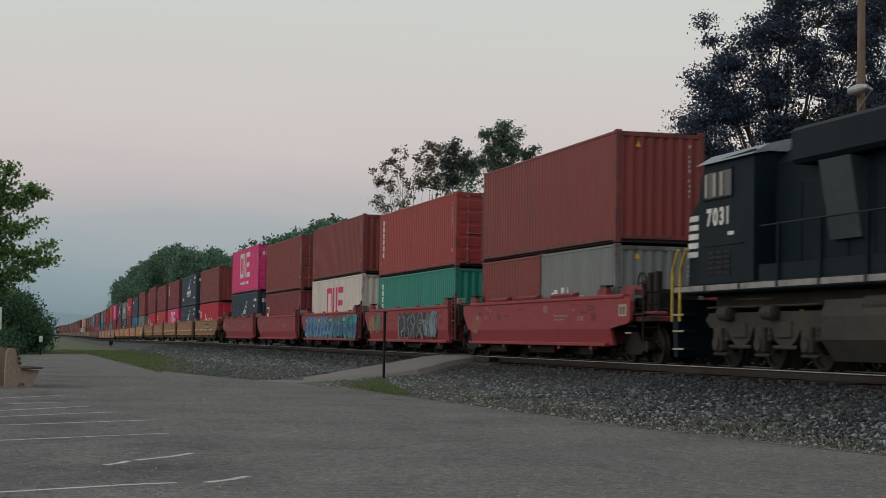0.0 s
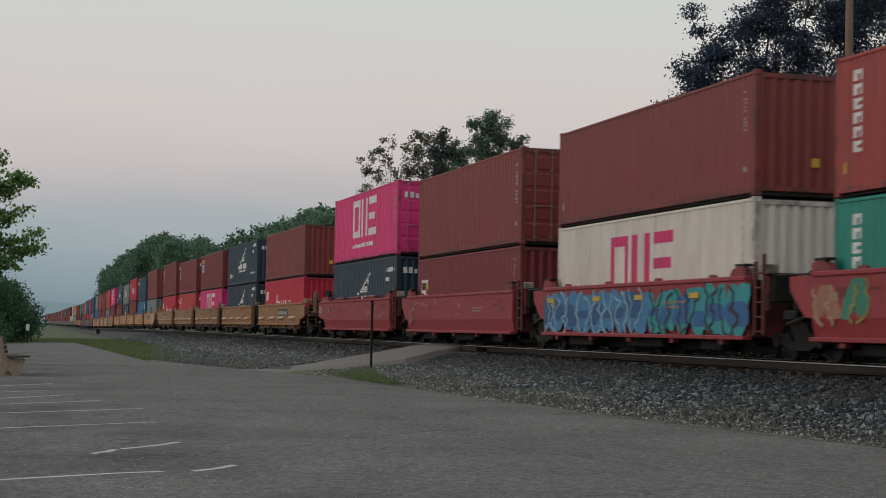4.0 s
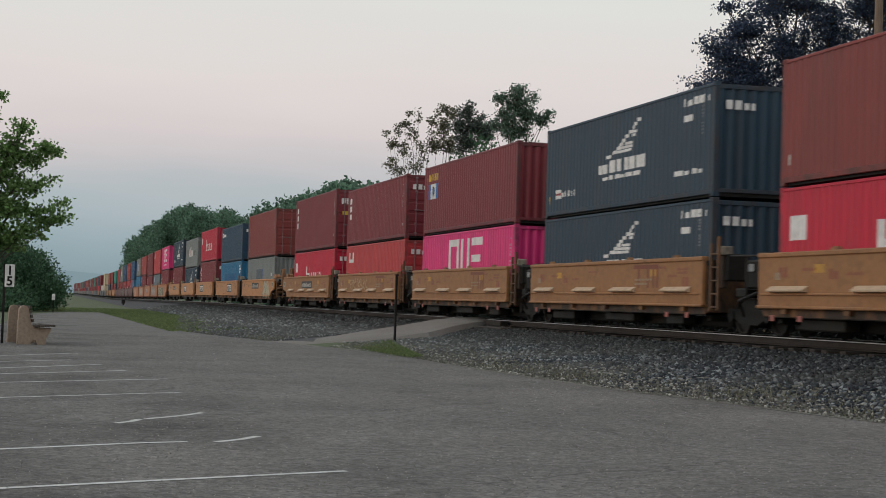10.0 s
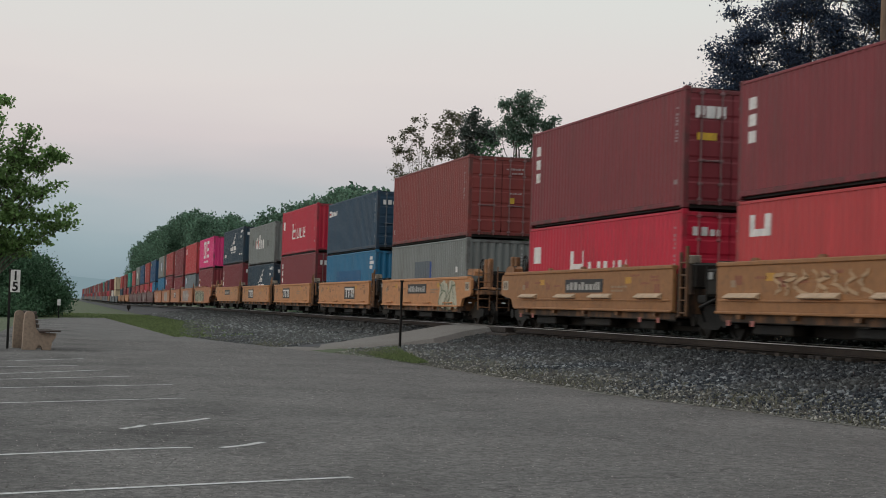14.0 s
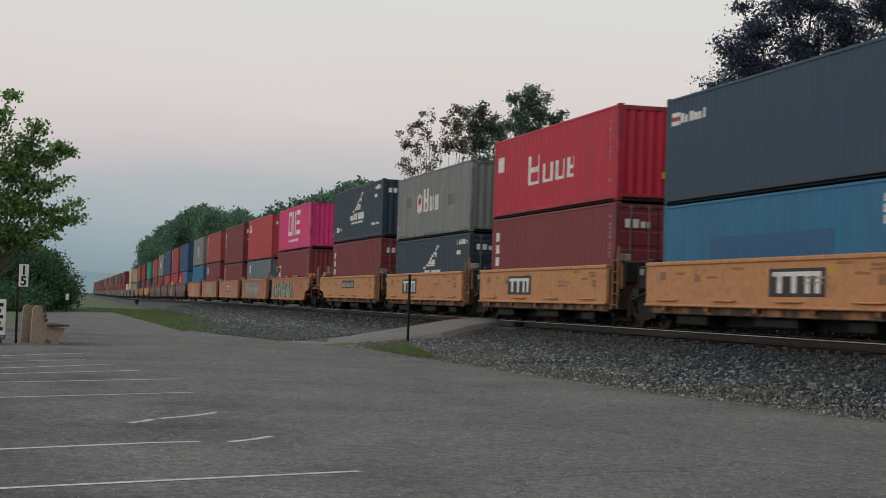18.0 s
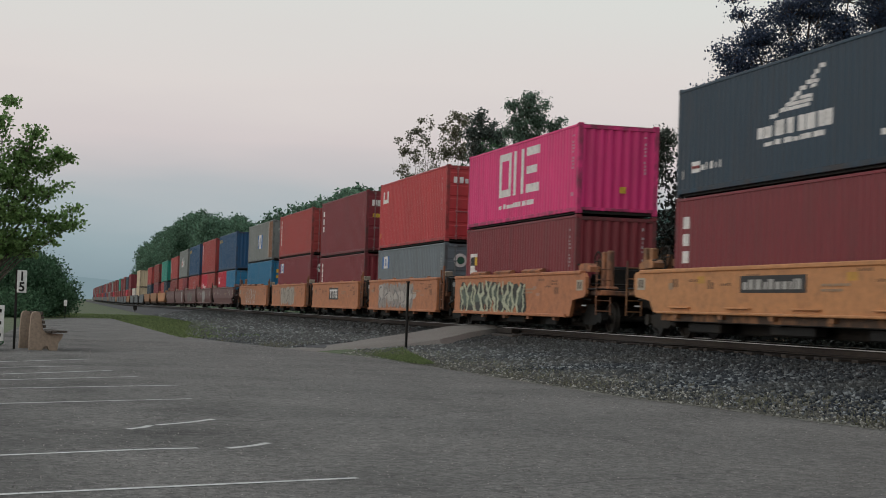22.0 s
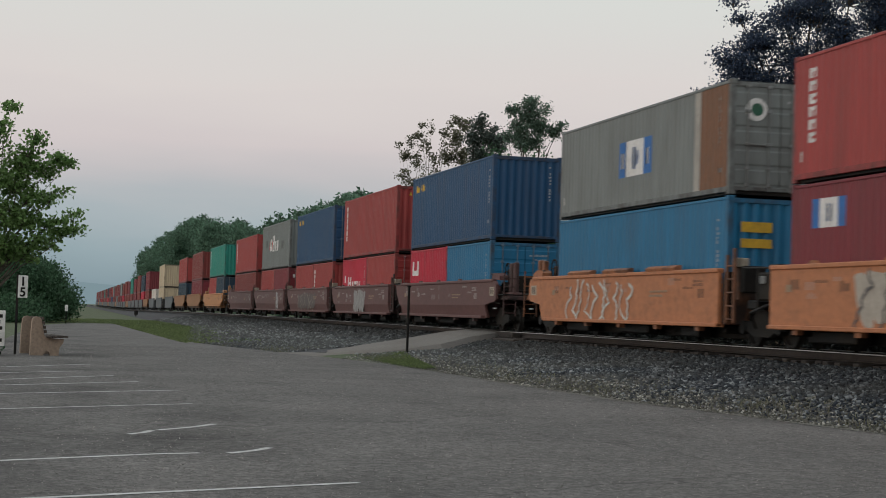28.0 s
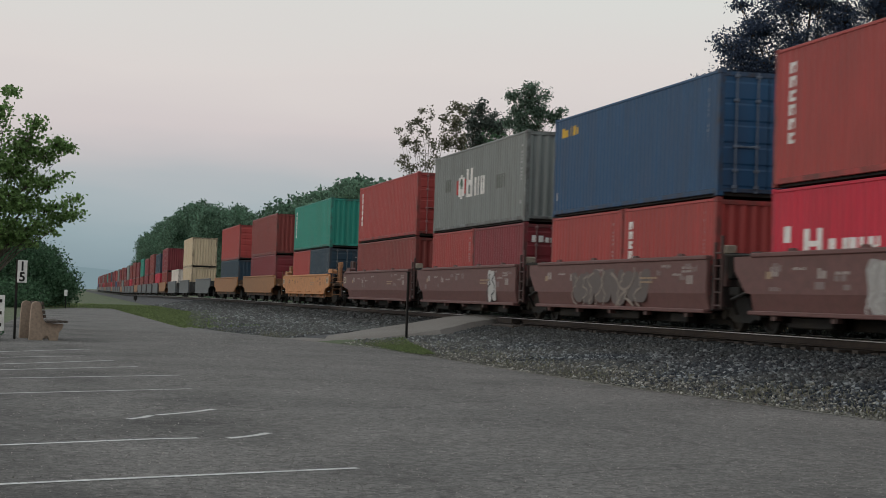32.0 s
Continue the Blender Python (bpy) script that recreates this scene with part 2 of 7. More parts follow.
WOOD_DARK = paint("weathered_slat", (0.06, 0.045, 0.035), 0.8, grain=12, spread=0.3)
POLE_WOOD = paint("pole_wood", (0.20, 0.14, 0.10), 0.9, grain=10, spread=0.3, streak=8)
SIDING = paint("tan_siding", (0.22, 0.16, 0.11), 0.85, grain=8, spread=0.25, dirt=0.4, streak=3)
GREEN_ROOF = paint("green_roof_sheet", (0.025, 0.085, 0.07), 0.5, grain=4, spread=0.15, dirt=0.35)
BARK = paint("bark", (0.09, 0.075, 0.06), 0.95, grain=8, spread=0.4, bump=0.6, streak=3)
PALE_BARK = paint("pale_bark", (0.20, 0.185, 0.15), 0.9, grain=8, spread=0.4)
LEAF_GREEN = leaf_paint("maple_leaf", (0.18, 0.29, 0.105), back=0.65)
LEAF_OLIVE = leaf_paint("olive_leaf", (0.17, 0.17, 0.115), back=0.6)
LEAF_PURPLE = leaf_paint("purple_leaf", (0.070, 0.096, 0.150), back=0.5)
# near-black leaf colour that carries the shade below trees and train
LEAF_SHADE = leaf_paint("shaded_leaf", (0.022, 0.026, 0.022), back=0.1)
LEAF_DARK = leaf_paint("hedge_leaf", (0.072, 0.142, 0.078), back=0.4)
LEAF_PINE = leaf_paint("pine_needle", (0.135, 0.20, 0.15), back=0.6)
# distant leaves, their base colour lightened to stand in for haze
LEAF_HAZED = leaf_paint("hazed_far_leaf", (0.12, 0.205, 0.14), back=0.5)
LEAF_DUSK = leaf_paint("dusky_leaf", (0.05, 0.065, 0.05), back=0.3)
LEAF_SPRUCE = leaf_paint("spruce_needle", (0.10, 0.125, 0.11), back=0.5)
GRASS = leaf_paint("grass_blade", (0.145, 0.19, 0.08), back=0.35)
GLASS_DARK = paint("cab_glass", (0.02, 0.025, 0.03), 0.06, grain=1, spread=0.05, dirt=0, bump=0)


# ---- mesh helpers ----
class Geo:
    """Collects vertices and faces for one mesh."""

    def __init__(self):
        self.v, self.f = [], []

    def add(self, verts, faces):
        n = len(self.v)
        self.v += [tuple(p) for p in verts]
        self.f += [tuple(i + n for i in f) for f in faces]
        return self

    def box(self, x0, x1, y0, y1, z0, z1):
        return self.add([(x, y, z) for x in (x0, x1) for y in (y0, y1) for z in (z0, z1)],
                        [(0, 1, 3, 2), (4, 6, 7, 5), (0, 4, 5, 1), (2, 3, 7, 6), (0, 2, 6, 4), (1, 5, 7, 3)])

    def cbox(self, x0, x1, y0, y1, z0, z1, c=0.02):
        """A box with its edges cut off."""
        pts, n = [], (Vector((x0, y0, z0)), Vector((x1, y1, z1)))
        idx = {}
        for i in (0, 1):
            for j in (0, 1):
                for k in (0, 1):
                    p = (n[i].x, n[j].y, n[k].z)
                    s = ((c, -c)[i], (c, -c)[j], (c, -c)[k])
                    for a in range(3):
                        q = [p[b] + (0 if b == a else s[b]) for b in range(3)]
                        idx[i, j, k, a] = len(pts)
                        pts.append(q)
        f = []
        for a in range(3):
            b, d = (a + 1) % 3, (a + 2) % 3
            for e in (0, 1):
                ring = []
                for u, w in ((0, 0), (1, 0), (1, 1), (0, 1)):
                    key = [0, 0, 0]
                    key[a], key[b], key[d] = e, u, w
                    ring.append(idx[(*key, a)])
                f.append(ring if e else ring[::-1])
            for u in (0, 1):
                for w in (0, 1):
                    k0, k1 = [0, 0, 0], [0, 0, 0]
                    k0[b] = k1[b] = u
                    k0[d] = k1[d] = w
                    k1[a] = 1
                    q = [idx[(*k0, b)], idx[(*k1, b)], idx[(*k1, d)], idx[(*k0, d)]]
                    f.append(q if u == w else q[::-1])
        for i in (0, 1):
            for j in (0, 1):
                for k in (0, 1):
                    q = [idx[i, j, k, a] for a in range(3)]
                    f.append(q if (i + j + k) % 2 else q[::-1])
        return self.add(pts, f)

    def prism(self, outline, axis, a, b):
        """An outline in the other two axes, in their order, drawn out along axis from a to b."""
        n = len(outline)

        def at(p, s):
            return {"x": (s, p[0], p[1]), "y": (p[0], s, p[1]), "z": (p[0], p[1], s)}[axis]
        return self.add([at(p, s) for s in (a, b) for p in outline],
                        [tuple(range(n))[::-1], tuple(range(n, 2 * n))] + [(i, (i + 1) % n, n + (i + 1) % n, n + i) for i in range(n)])

    def rod(self, p, q, r, n=8, r2=None):
        p, q = Vector(p), Vector(q)
        t = (q - p).normalized().to_track_quat("Z", "Y")
        ring = [t @ Vector((math.cos(i * math.tau / n), math.sin(i * math.tau / n), 0)) for i in range(n)]
        return self.add([p + d * r for d in ring] + [q + d * (r if r2 is None else r2) for d in ring],
                        [tuple(range(n))[::-1], tuple(range(n, 2 * n))] + [(i, (i + 1) % n, n + (i + 1) % n, n + i) for i in range(n)])

    def lathe(self, centre, axis, profile, n=20):
        """Rings of (place along the axis, radius) round an axis."""
        c = Vector(centre)
        u, w = {"x": (Vector((0, 1, 0)), Vector((0, 0, 1))), "y": (Vector((1, 0, 0)), Vector((0, 0, 1))), "z": (Vector((1, 0, 0)), Vector((0, 1, 0)))}[axis]
        d = {"x": Vector((1, 0, 0)), "y": Vector((0, 1, 0)), "z": Vector((0, 0, 1))}[axis]
        pts, f = [], []
        for s, r in profile:
            pts += [c + d * s + (u * math.cos(i * math.tau / n) + w * math.sin(i * math.tau / n)) * r for i in range(n)]
        for k in range(len(profile) - 1):
            f += [(k * n + i, k * n + (i + 1) % n, k * n + n + (i + 1) % n, k * n + n + i) for i in range(n)]
        f += [tuple(range(n))[::-1], tuple(range((len(profile) - 1) * n, len(profile) * n))]
        return self.add(pts, f)

    def ring(self, centre, radius, thick, n=20, m=6):
        """An upright wheel rim facing along y, with two bars across."""
        c, pts = Vector(centre), []
        for k in range(n):
            way = Vector((math.cos(k * math.tau / n), 0, math.sin(k * math.tau / n)))
            pts += [c + way * (radius + thick * math.cos(q * math.tau / m)) + Vector((0, thick * math.sin(q * math.tau / m), 0)) for q in range(m)]
        self.add(pts, [(k * m + q, k * m + (q + 1) % m, (k + 1) % n * m + (q + 1) % m, (k + 1) % n * m + q) for k in range(n) for q in range(m)])
        for way in (Vector((radius, 0, 0)), Vector((0, 0, radius))):
            self.rod(c - way, c + way, thick * 0.7, 5)
        return self

    def mesh(self, name, material=None):
        me = bpy.data.meshes.new(name)
        me.from_pydata(self.v, [], self.f)
        if material:
            me.materials.append(material)
        bm = bmesh.new()
        bm.from_mesh(me)
        bmesh.ops.recalc_face_normals(bm, faces=bm.faces)
        bm.to_mesh(me)
        bm.free()
        return me


def part(name, geo, material, parent=None, label="", color=None, at=None):
    """Links a Geo or a mesh as one object under a thing or a part."""
    me = geo.mesh(name, material) if isinstance(geo, Geo) else geo
    ob = new(name, me)
    if parent:
        ob.parent = parent
    if at is not None:
        ob.matrix_basis = at
    if color:
        ob.color = (*color, 1)
    if label:
        tagged(ob, label)
    return ob


def small(ob):
    """Marks too small to pick apart singly."""
    return tagged(ob, kind="stuff")


CACHE = {}


def cached(key, build, material):
    if key not in CACHE:
        CACHE[key] = build().mesh(key[0], material)
    return CACHE[key]


def bend(x):
    """Sideways offset and drop of the track, which curves gently off in the distance."""
    s = math.log1p(math.exp(min(60, (-150 - x) / 12))) * 12
    return 0.0214 * s, -min(0.6, 0.0028 * s)


def on_track(x, z=0.0):
    """Pose on the centre line at x, turned along the rails."""
    dy, dz = bend(x)
    ey, ez = bend(x - 1)
    return pose(x, TRACK_Y + dy, RAIL_Z + dz + z, 0, math.degrees(-(dz - ez)), math.degrees(dy - ey))


# ---- ground ----
def ribbon(rows, zs):
    """A sheet over rows of (x, [y...]) with heights."""
    g = Geo()
    w = len(rows[0][1])
    for (x, ys), z in zip(rows, zs):
        g.v += [(x, y, h) for y, h in zip(ys, z)]
    for i in range(len(rows) - 1):
        g.f += [(i * w + j, i * w + j + 1, (i + 1) * w + j + 1, (i + 1) * w + j) for j in range(w - 1)]
    return g


tagged(part("ground", Geo().add([(-4500, -4500, -0.06), (600, -4500, -0.06), (600, 4500, -0.06), (-4500, 4500, -0.06)], [(0, 1, 2, 3)]), GRASS_SOIL),
       "rough green grass and bare soil reaching into the distance", "ground", kind="structure")

LOT_EDGE = [(30, 13.4), (-6, 12.0), (-12, 11.2), (-18.35, 10.34), (-21.5, 9.94), (-25, 9.4), (-31.7, 9.1), (-38, 9.0), (-41, 8.9), (-45.6, 8.3), (-50, 7.35),
            (-52.5, 7.0), (-57, 6.2), (-63, 5.7), (-70, 5.5), (-90, 5.6), (-105, 5.9), (-112, 5.2)]


def build_lot():
    ring = [(30, -60)] + LOT_EDGE + [(-108, 2.5), (-93.7, 0.2), (-60, -0.8), (-47, -1.6), (-46, -60)]
    g = Geo().prism(ring, "z", -0.05, 0.0)
    tagged(part("parking_lot", g, ASPHALT), "worn grey asphalt car park with faint cracks", "car park", kind="structure")


build_lot()


def edge_y(x):
    for (xa, ya), (xb, yb) in zip(LOT_EDGE, LOT_EDGE[1:]):
        if xb <= x <= xa:
            return yb + (ya - yb) * (x - xb) / (xa - xb)
    return 13.4 if x > 0 else 5.5


def bed_profile(x):
    """Cross-section of the track bed at x: (y, z) from the near toe to the far one."""
    dy, dz = bend(x)
    toe = edge_y(x) - 0.25 if x > -47 else edge_y(x) + 0.3 if x > -64 else max(5.8, min(10.0, 5.8 + (-64 - x) * 0.10))
    c, r = TRACK_Y + dy, RAIL_Z + dz
    # last point: strip of dark bed added behind the track for under-car shade
    return [(min(toe + dy, c - 4), -0.03), (min(toe + dy, c - 4) + 1.2, 0.09), (c - 3.4, 0.30 + dz * 0.3), (c - 2.1, r - 0.34), (c - 1.4, r - 0.29), (c + 1.4, r - 0.25), (c + 2.2, r - 0.30), (c + 4.0, 0.0), (c + 13.0, -0.02)]


def build_bed():
    xs = [430 - 20 * i for i in range(20)] + [30 - 2 * i for i in range(90)] + [-150 - 12 * i for i in range(1, 110)]
    prof = [bed_profile(x) for x in xs]
    g = ribbon([(x, [p[0] for p in pr]) for x, pr in zip(xs, prof)], [[p[1] for p in pr] for pr in prof])
    tagged(part("track_bed", g, BALLAST), "sloping bed of dark grey crushed stone", "track bed", kind="structure")


build_bed()


def build_rails():
    xs = [440 - 20 * i for i in range(20)] + [40 - 4 * i for i in range(48)] + [-152 - 20 * i for i in range(1, 60)]
    web = [(-0.07, -0.17), (0.07, -0.17), (0.07, -0.155), (0.012, -0.13), (0.012, -0.045), (0.036, -0.034), (0.036, -0.022), (-0.036, -0.022), (-0.036, -0.034), (-0.012, -0.045), (-0.012, -0.13), (-0.07, -0.155)]
    head = [(-0.036, -0.022), (0.036, -0.022), (0.034, -0.006), (0.026, 0.0), (-0.026, 0.0), (-0.034, -0.006)]
    for side in (-0.753, 0.753):
        rail = tagged(new("rail"), "steel rail with a worn bright head on rusty web", "rail", "rails of the track", "structure")
        for name, prof, mt in (("web", web, RAIL_RUST), ("running_surface", head, RAIL_TOP)):
            g, n = Geo(), len(prof)
            for x in xs:
                dy, dz = bend(x)
                g.v += [(x, TRACK_Y + dy + side + a, RAIL_Z + dz + b) for a, b in prof]
            for i in range(len(xs) - 1):
                g.f += [(i * n + j, i * n + (j + 1) % n, (i + 1) * n + (j + 1) % n, (i + 1) * n + j) for j in range(n)]
            part(name, g, mt, rail)


build_rails()


# ---- containers ----
PITCH = 0.278                     # one wave of the corrugated sheet
DEPTH = 0.042


def waves(a, b):
    """Breakpoints (place, depth) of the corrugation between a and b; depth 0 is the outer face."""
    n = max(1, round((b - a) / PITCH))
    w = (b - a) / n
    pts = []
    for i in range(n):
        s = a + i * w
        pts += [(s, 0.0), (s + 0.25 * w, 0.0), (s + 0.5 * w, DEPTH), (s + 0.75 * w, DEPTH)]
    return pts + [(b, 0.0)]


def depth_at(pts, s):
    for (a, da), (b, db) in zip(pts, pts[1:]):
        if a <= s <= b:
            return da + (db - da) * (s - a) / max(1e-6, b - a)
    return 0.0


def side_sheet(length, high, out):
    """Corrugated long side; out is -1 for the near side."""
    h = length / 2 - 0.10
    pts = waves(-h, h)
    y = out * 1.214
    g = Geo()
    for s, d in pts:
        g.v += [(s, y - out * d, 0.15), (s, y - out * d, high - 0.075)]
    g.f = [(2 * i, 2 * i + 2, 2 * i + 3, 2 * i + 1) for i in range(len(pts) - 1)]
    return g


def end_sheet(length, high, out):
    pts = waves(-1.08, 1.08)
    x = out * (length / 2 - 0.012)
    g = Geo()
    for s, d in pts:
        g.v += [(x - out * d * 1.2, s, 0.17), (x - out * d * 1.2, s, high - 0.14)]
    g.f = [(2 * i, 2 * i + 2, 2 * i + 3, 2 * i + 1) for i in range(len(pts) - 1)]
    return g


def end_frame(length, high, out, top):
    """Sill or header across one end."""
    x0, x1 = out * (length / 2 - 0.06), out * (length / 2 - 0.004)
    x0, x1 = min(x0, x1), max(x0, x1)
    return Geo().cbox(x0, x1, -1.10, 1.10, high - 0.165, high - 0.06, 0.008) if top else Geo().cbox(x0, x1, -1.10, 1.10, 0.095, 0.185, 0.008)


def door_leaf(length, high, out, side):
    x0, x1 = out * (length / 2 - 0.065), out * (length / 2 - 0.028)
    a, b = sorted((side * 0.012, side * 1.085))
    xo, back = out * (length / 2 - 0.014), out * (length / 2 - 0.065)
    face = [(x1, 0.16)]
    step = (high - 0.42) / 5
    for k in range(5):
        z = 0.22 + k * step
        face += [(x1, z), (xo, z + 0.04), (xo, z + step - 0.12), (x1, z + step - 0.08)]
    face += [(x1, high - 0.13), (back, high - 0.13), (back, 0.16)]
    return Geo().add([(x, y, z) for y in (a, b) for x, z in face],
                     [tuple(range(len(face))), tuple(range(len(face), 2 * len(face)))] + [(i, (i + 1) % len(face), len(face) + (i + 1) % len(face), len(face) + i) for i in range(len(face))])


def lock_rod(length, high, out, y):
    x = out * (length / 2 + 0.012)
    g = Geo().rod((x, y, 0.08), (x, y, high - 0.06), 0.022, 8)
    for z in (0.18, 0.55, 1.1, high - 0.75, high - 0.2):
        g.cbox(x - 0.03, x + 0.03, y - 0.055, y + 0.055, z, z + 0.07, 0.008)
    g.rod((x, y, 1.15), (x, y + 0.42 * (1 if y < 0 else -1) * (1 if abs(y) > 0.5 else -1), 1.12), 0.017, 6)
    return g


def roof_sheet(length, high):
    h = length / 2 - 0.1
    pts = waves(-h, h)
    g = Geo()
    for s, d in pts[::2] + [pts[-1]]:
        g.v += [(s, -1.17, high - 0.03 - d * 0.5), (s, 1.17, high - 0.03 - d * 0.5)]
    n = len(g.v) // 2
    g.f = [(2 * i, 2 * i + 2, 2 * i + 3, 2 * i + 1) for i in range(n - 1)]
    return g


def sheet_marks(length, rects, high):
    """Painted blocks on the near corrugated side, following its waves."""
    h = length / 2 - 0.10
    pts = waves(-h, h)
    g = Geo()
    for x0, x1, z0, z1 in rects:
        cuts = [x0] + [s for s, _ in pts if x0 < s < x1] + [x1]
        n = len(g.v)
        for s in cuts:
            y = -1.214 + depth_at(pts, s) - 0.004
            g.v += [(s, y, z0), (s, y, z1)]
        g.f += [(n + 2 * i, n + 2 * i + 2, n + 2 * i + 3, n + 2 * i + 1) for i in range(len(cuts) - 1)]
    return g


def end_marks(length, rects):
    g = Geo()
    x = length / 2 + 0.002
    for y0, y1, z0, z1 in rects:
        g.add([(x, y0, z0), (x, y1, z0), (x, y1, z1), (x, y0, z1)], [(0, 1, 2, 3)])
    return g


def row_of(x0, x1, z0, z1, n, gap=0.35):
    """A row of n bars: writing that cannot be told apart."""
    w = (x1 - x0) / n
    return [(x0 + i * w, x0 + (i + 1 - gap) * w, z0, z1) for i in range(n)]


def column_of(x0, x1, z0, z1, n, gap=0.4):
    w = (z1 - z0) / n
    return [(x0, x1, z0 + i * w, z0 + (i + 1 - gap) * w) for i in range(n)]


W, BLK, YEL, MAG, SKY_B, RED_ = (0.72, 0.70, 0.68), (0.02, 0.02, 0.022), (0.62, 0.38, 0.03), (0.62, 0.03, 0.16), (0.03, 0.15, 0.42), (0.45, 0.03, 0.03)


def loose_row(x0, x1, z0, z1, n, seed=0):
    """A row of bars of uneven width and height, like writing seen from afar."""
    r = random.Random(seed + n)
    ws = [r.uniform(0.5, 1.3) for _ in range(n)]
    k = (x1 - x0) / sum(ws)
    out, x = [], x0
    for w in ws:
        out.append((x, x + w * k * 0.72, z0, z1 - (z1 - z0) * r.choice((0, 0, 0.25))))
        x += w * k
    return out


def loose_column(x0, x1, z0, z1, n, r):
    """An upright row of small uneven bars with gaps, like a code seen from afar."""
    w, out = (z1 - z0) / n, []
    for i in range(n):
        if i not in (4, 9):
            out.append((x0 + (x1 - x0) * r.choice((0, 0, 0.2)), x1 - (x1 - x0) * r.choice((0, 0, 0.25)), z0 + i * w, z0 + (i + r.uniform(0.5, 0.75)) * w))
    return out


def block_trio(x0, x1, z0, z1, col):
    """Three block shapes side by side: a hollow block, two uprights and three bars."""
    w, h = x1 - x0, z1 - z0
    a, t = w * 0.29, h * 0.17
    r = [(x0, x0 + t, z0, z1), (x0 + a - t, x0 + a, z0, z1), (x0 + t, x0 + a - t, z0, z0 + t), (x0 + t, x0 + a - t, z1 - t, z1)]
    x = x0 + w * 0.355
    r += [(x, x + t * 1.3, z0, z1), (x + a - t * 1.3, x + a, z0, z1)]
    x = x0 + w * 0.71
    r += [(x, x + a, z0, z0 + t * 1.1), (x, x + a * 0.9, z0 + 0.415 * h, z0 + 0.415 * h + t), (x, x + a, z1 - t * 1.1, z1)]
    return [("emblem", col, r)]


def serif_blocks(x0, x1, z0, z1, n=5):
    """A tall first block and lower ones, as stems with short feet."""
    h, w = z1 - z0, x1 - x0
    r, x = [], x0
    for i, (f, t) in enumerate(((0.26, 1.0), (0.15, 0.64), (0.08, 0.64), (0.20, 0.64), (0.17, 0.64))[:n]):
        e = x + f * w
        top = z0 + t * h
        r += [(x, x + min(f * w, 0.26), z0, top)]
        if f > 0.1:
            r += [(x + 0.26, e - 0.05, z0, z0 + 0.10 * h), (e - 0.22, e - 0.04, z0 + (0.0 if i in (0, 3) else 0.34 * h), z0 + (0.34 if i == 1 else t) * h)]
        if i in (0, 4):
            r.append((x + 0.26, e - 0.2, z0 + t * h * 0.42, z0 + t * h * 0.6))
        x = e + (0.07 if i == 0 else 0.025) * w
    return r


def sail(z0):
    """A leaning sail of stripes over two rows of bars; z0 is the foot of the lower row."""
    r, n = [], 10
    for k in range(n):
        f = k / (n - 1)
        left, right = -0.95 + 2.2 * f ** 0.8, 0.75 + 0.62 * f
        lo, hi = z0 + 0.56 + 0.088 * k, z0 + 0.56 + 0.088 * (k + 1)
        r.append((left, left + 0.34 - 0.16 * f, lo, hi))
        if k % 4 and right - left > 0.4:
            r.append((left + 0.30 + 0.1 * (k % 2), right, lo, lo + 0.07))
    r += loose_row(-1.65, 2.0, z0 + 0.18, z0 + 0.50, 8, 3) + loose_row(-1.2, 1.63, z0, z0 + 0.11, 6, 4)
    return [("emblem", W, r), ("small_flag", W, [(-5.2, -4.75, z0 - 0.28, z0 - 0.02)] + loose_row(-4.65, -3.4, z0 - 0.25, z0 - 0.08, 5, 6)), ("flag_stripe", RED_, [(-5.2, -4.75, z0 - 0.19, z0 - 0.12)]),
            ("code_mark", W, loose_row(4.2, 5.85, z0 + 1.38, z0 + 1.56, 5, 8) + [(4.25, 4.75, z0 + 1.02, z0 + 1.17)] + loose_row(3.8, 5.5, z0 - 0.22, z0 - 0.1, 5, 9))]


def pieces_of(rects):
    """Groups of rectangles that touch."""
    groups = []
    for r in rects:
        hit = [g for g in groups if any(r[0] <= q[1] + 0.02 and q[0] <= r[1] + 0.02 and r[2] <= q[3] + 0.01 and q[2] <= r[3] + 0.01 for q in g)]
        groups = [g for g in groups if g not in hit] + [sum(hit, []) + [r]]
    return groups


def oval(cx, cz, rx, rz, n=9):
    return [(cx - rx * math.sqrt(1 - (2 * (k + 0.5) / n - 1) ** 2), cx + rx * math.sqrt(1 - (2 * (k + 0.5) / n - 1) ** 2), cz - rz + 2 * rz * k / n, cz - rz + 2 * rz * (k + 1) / n) for k in range(n)]


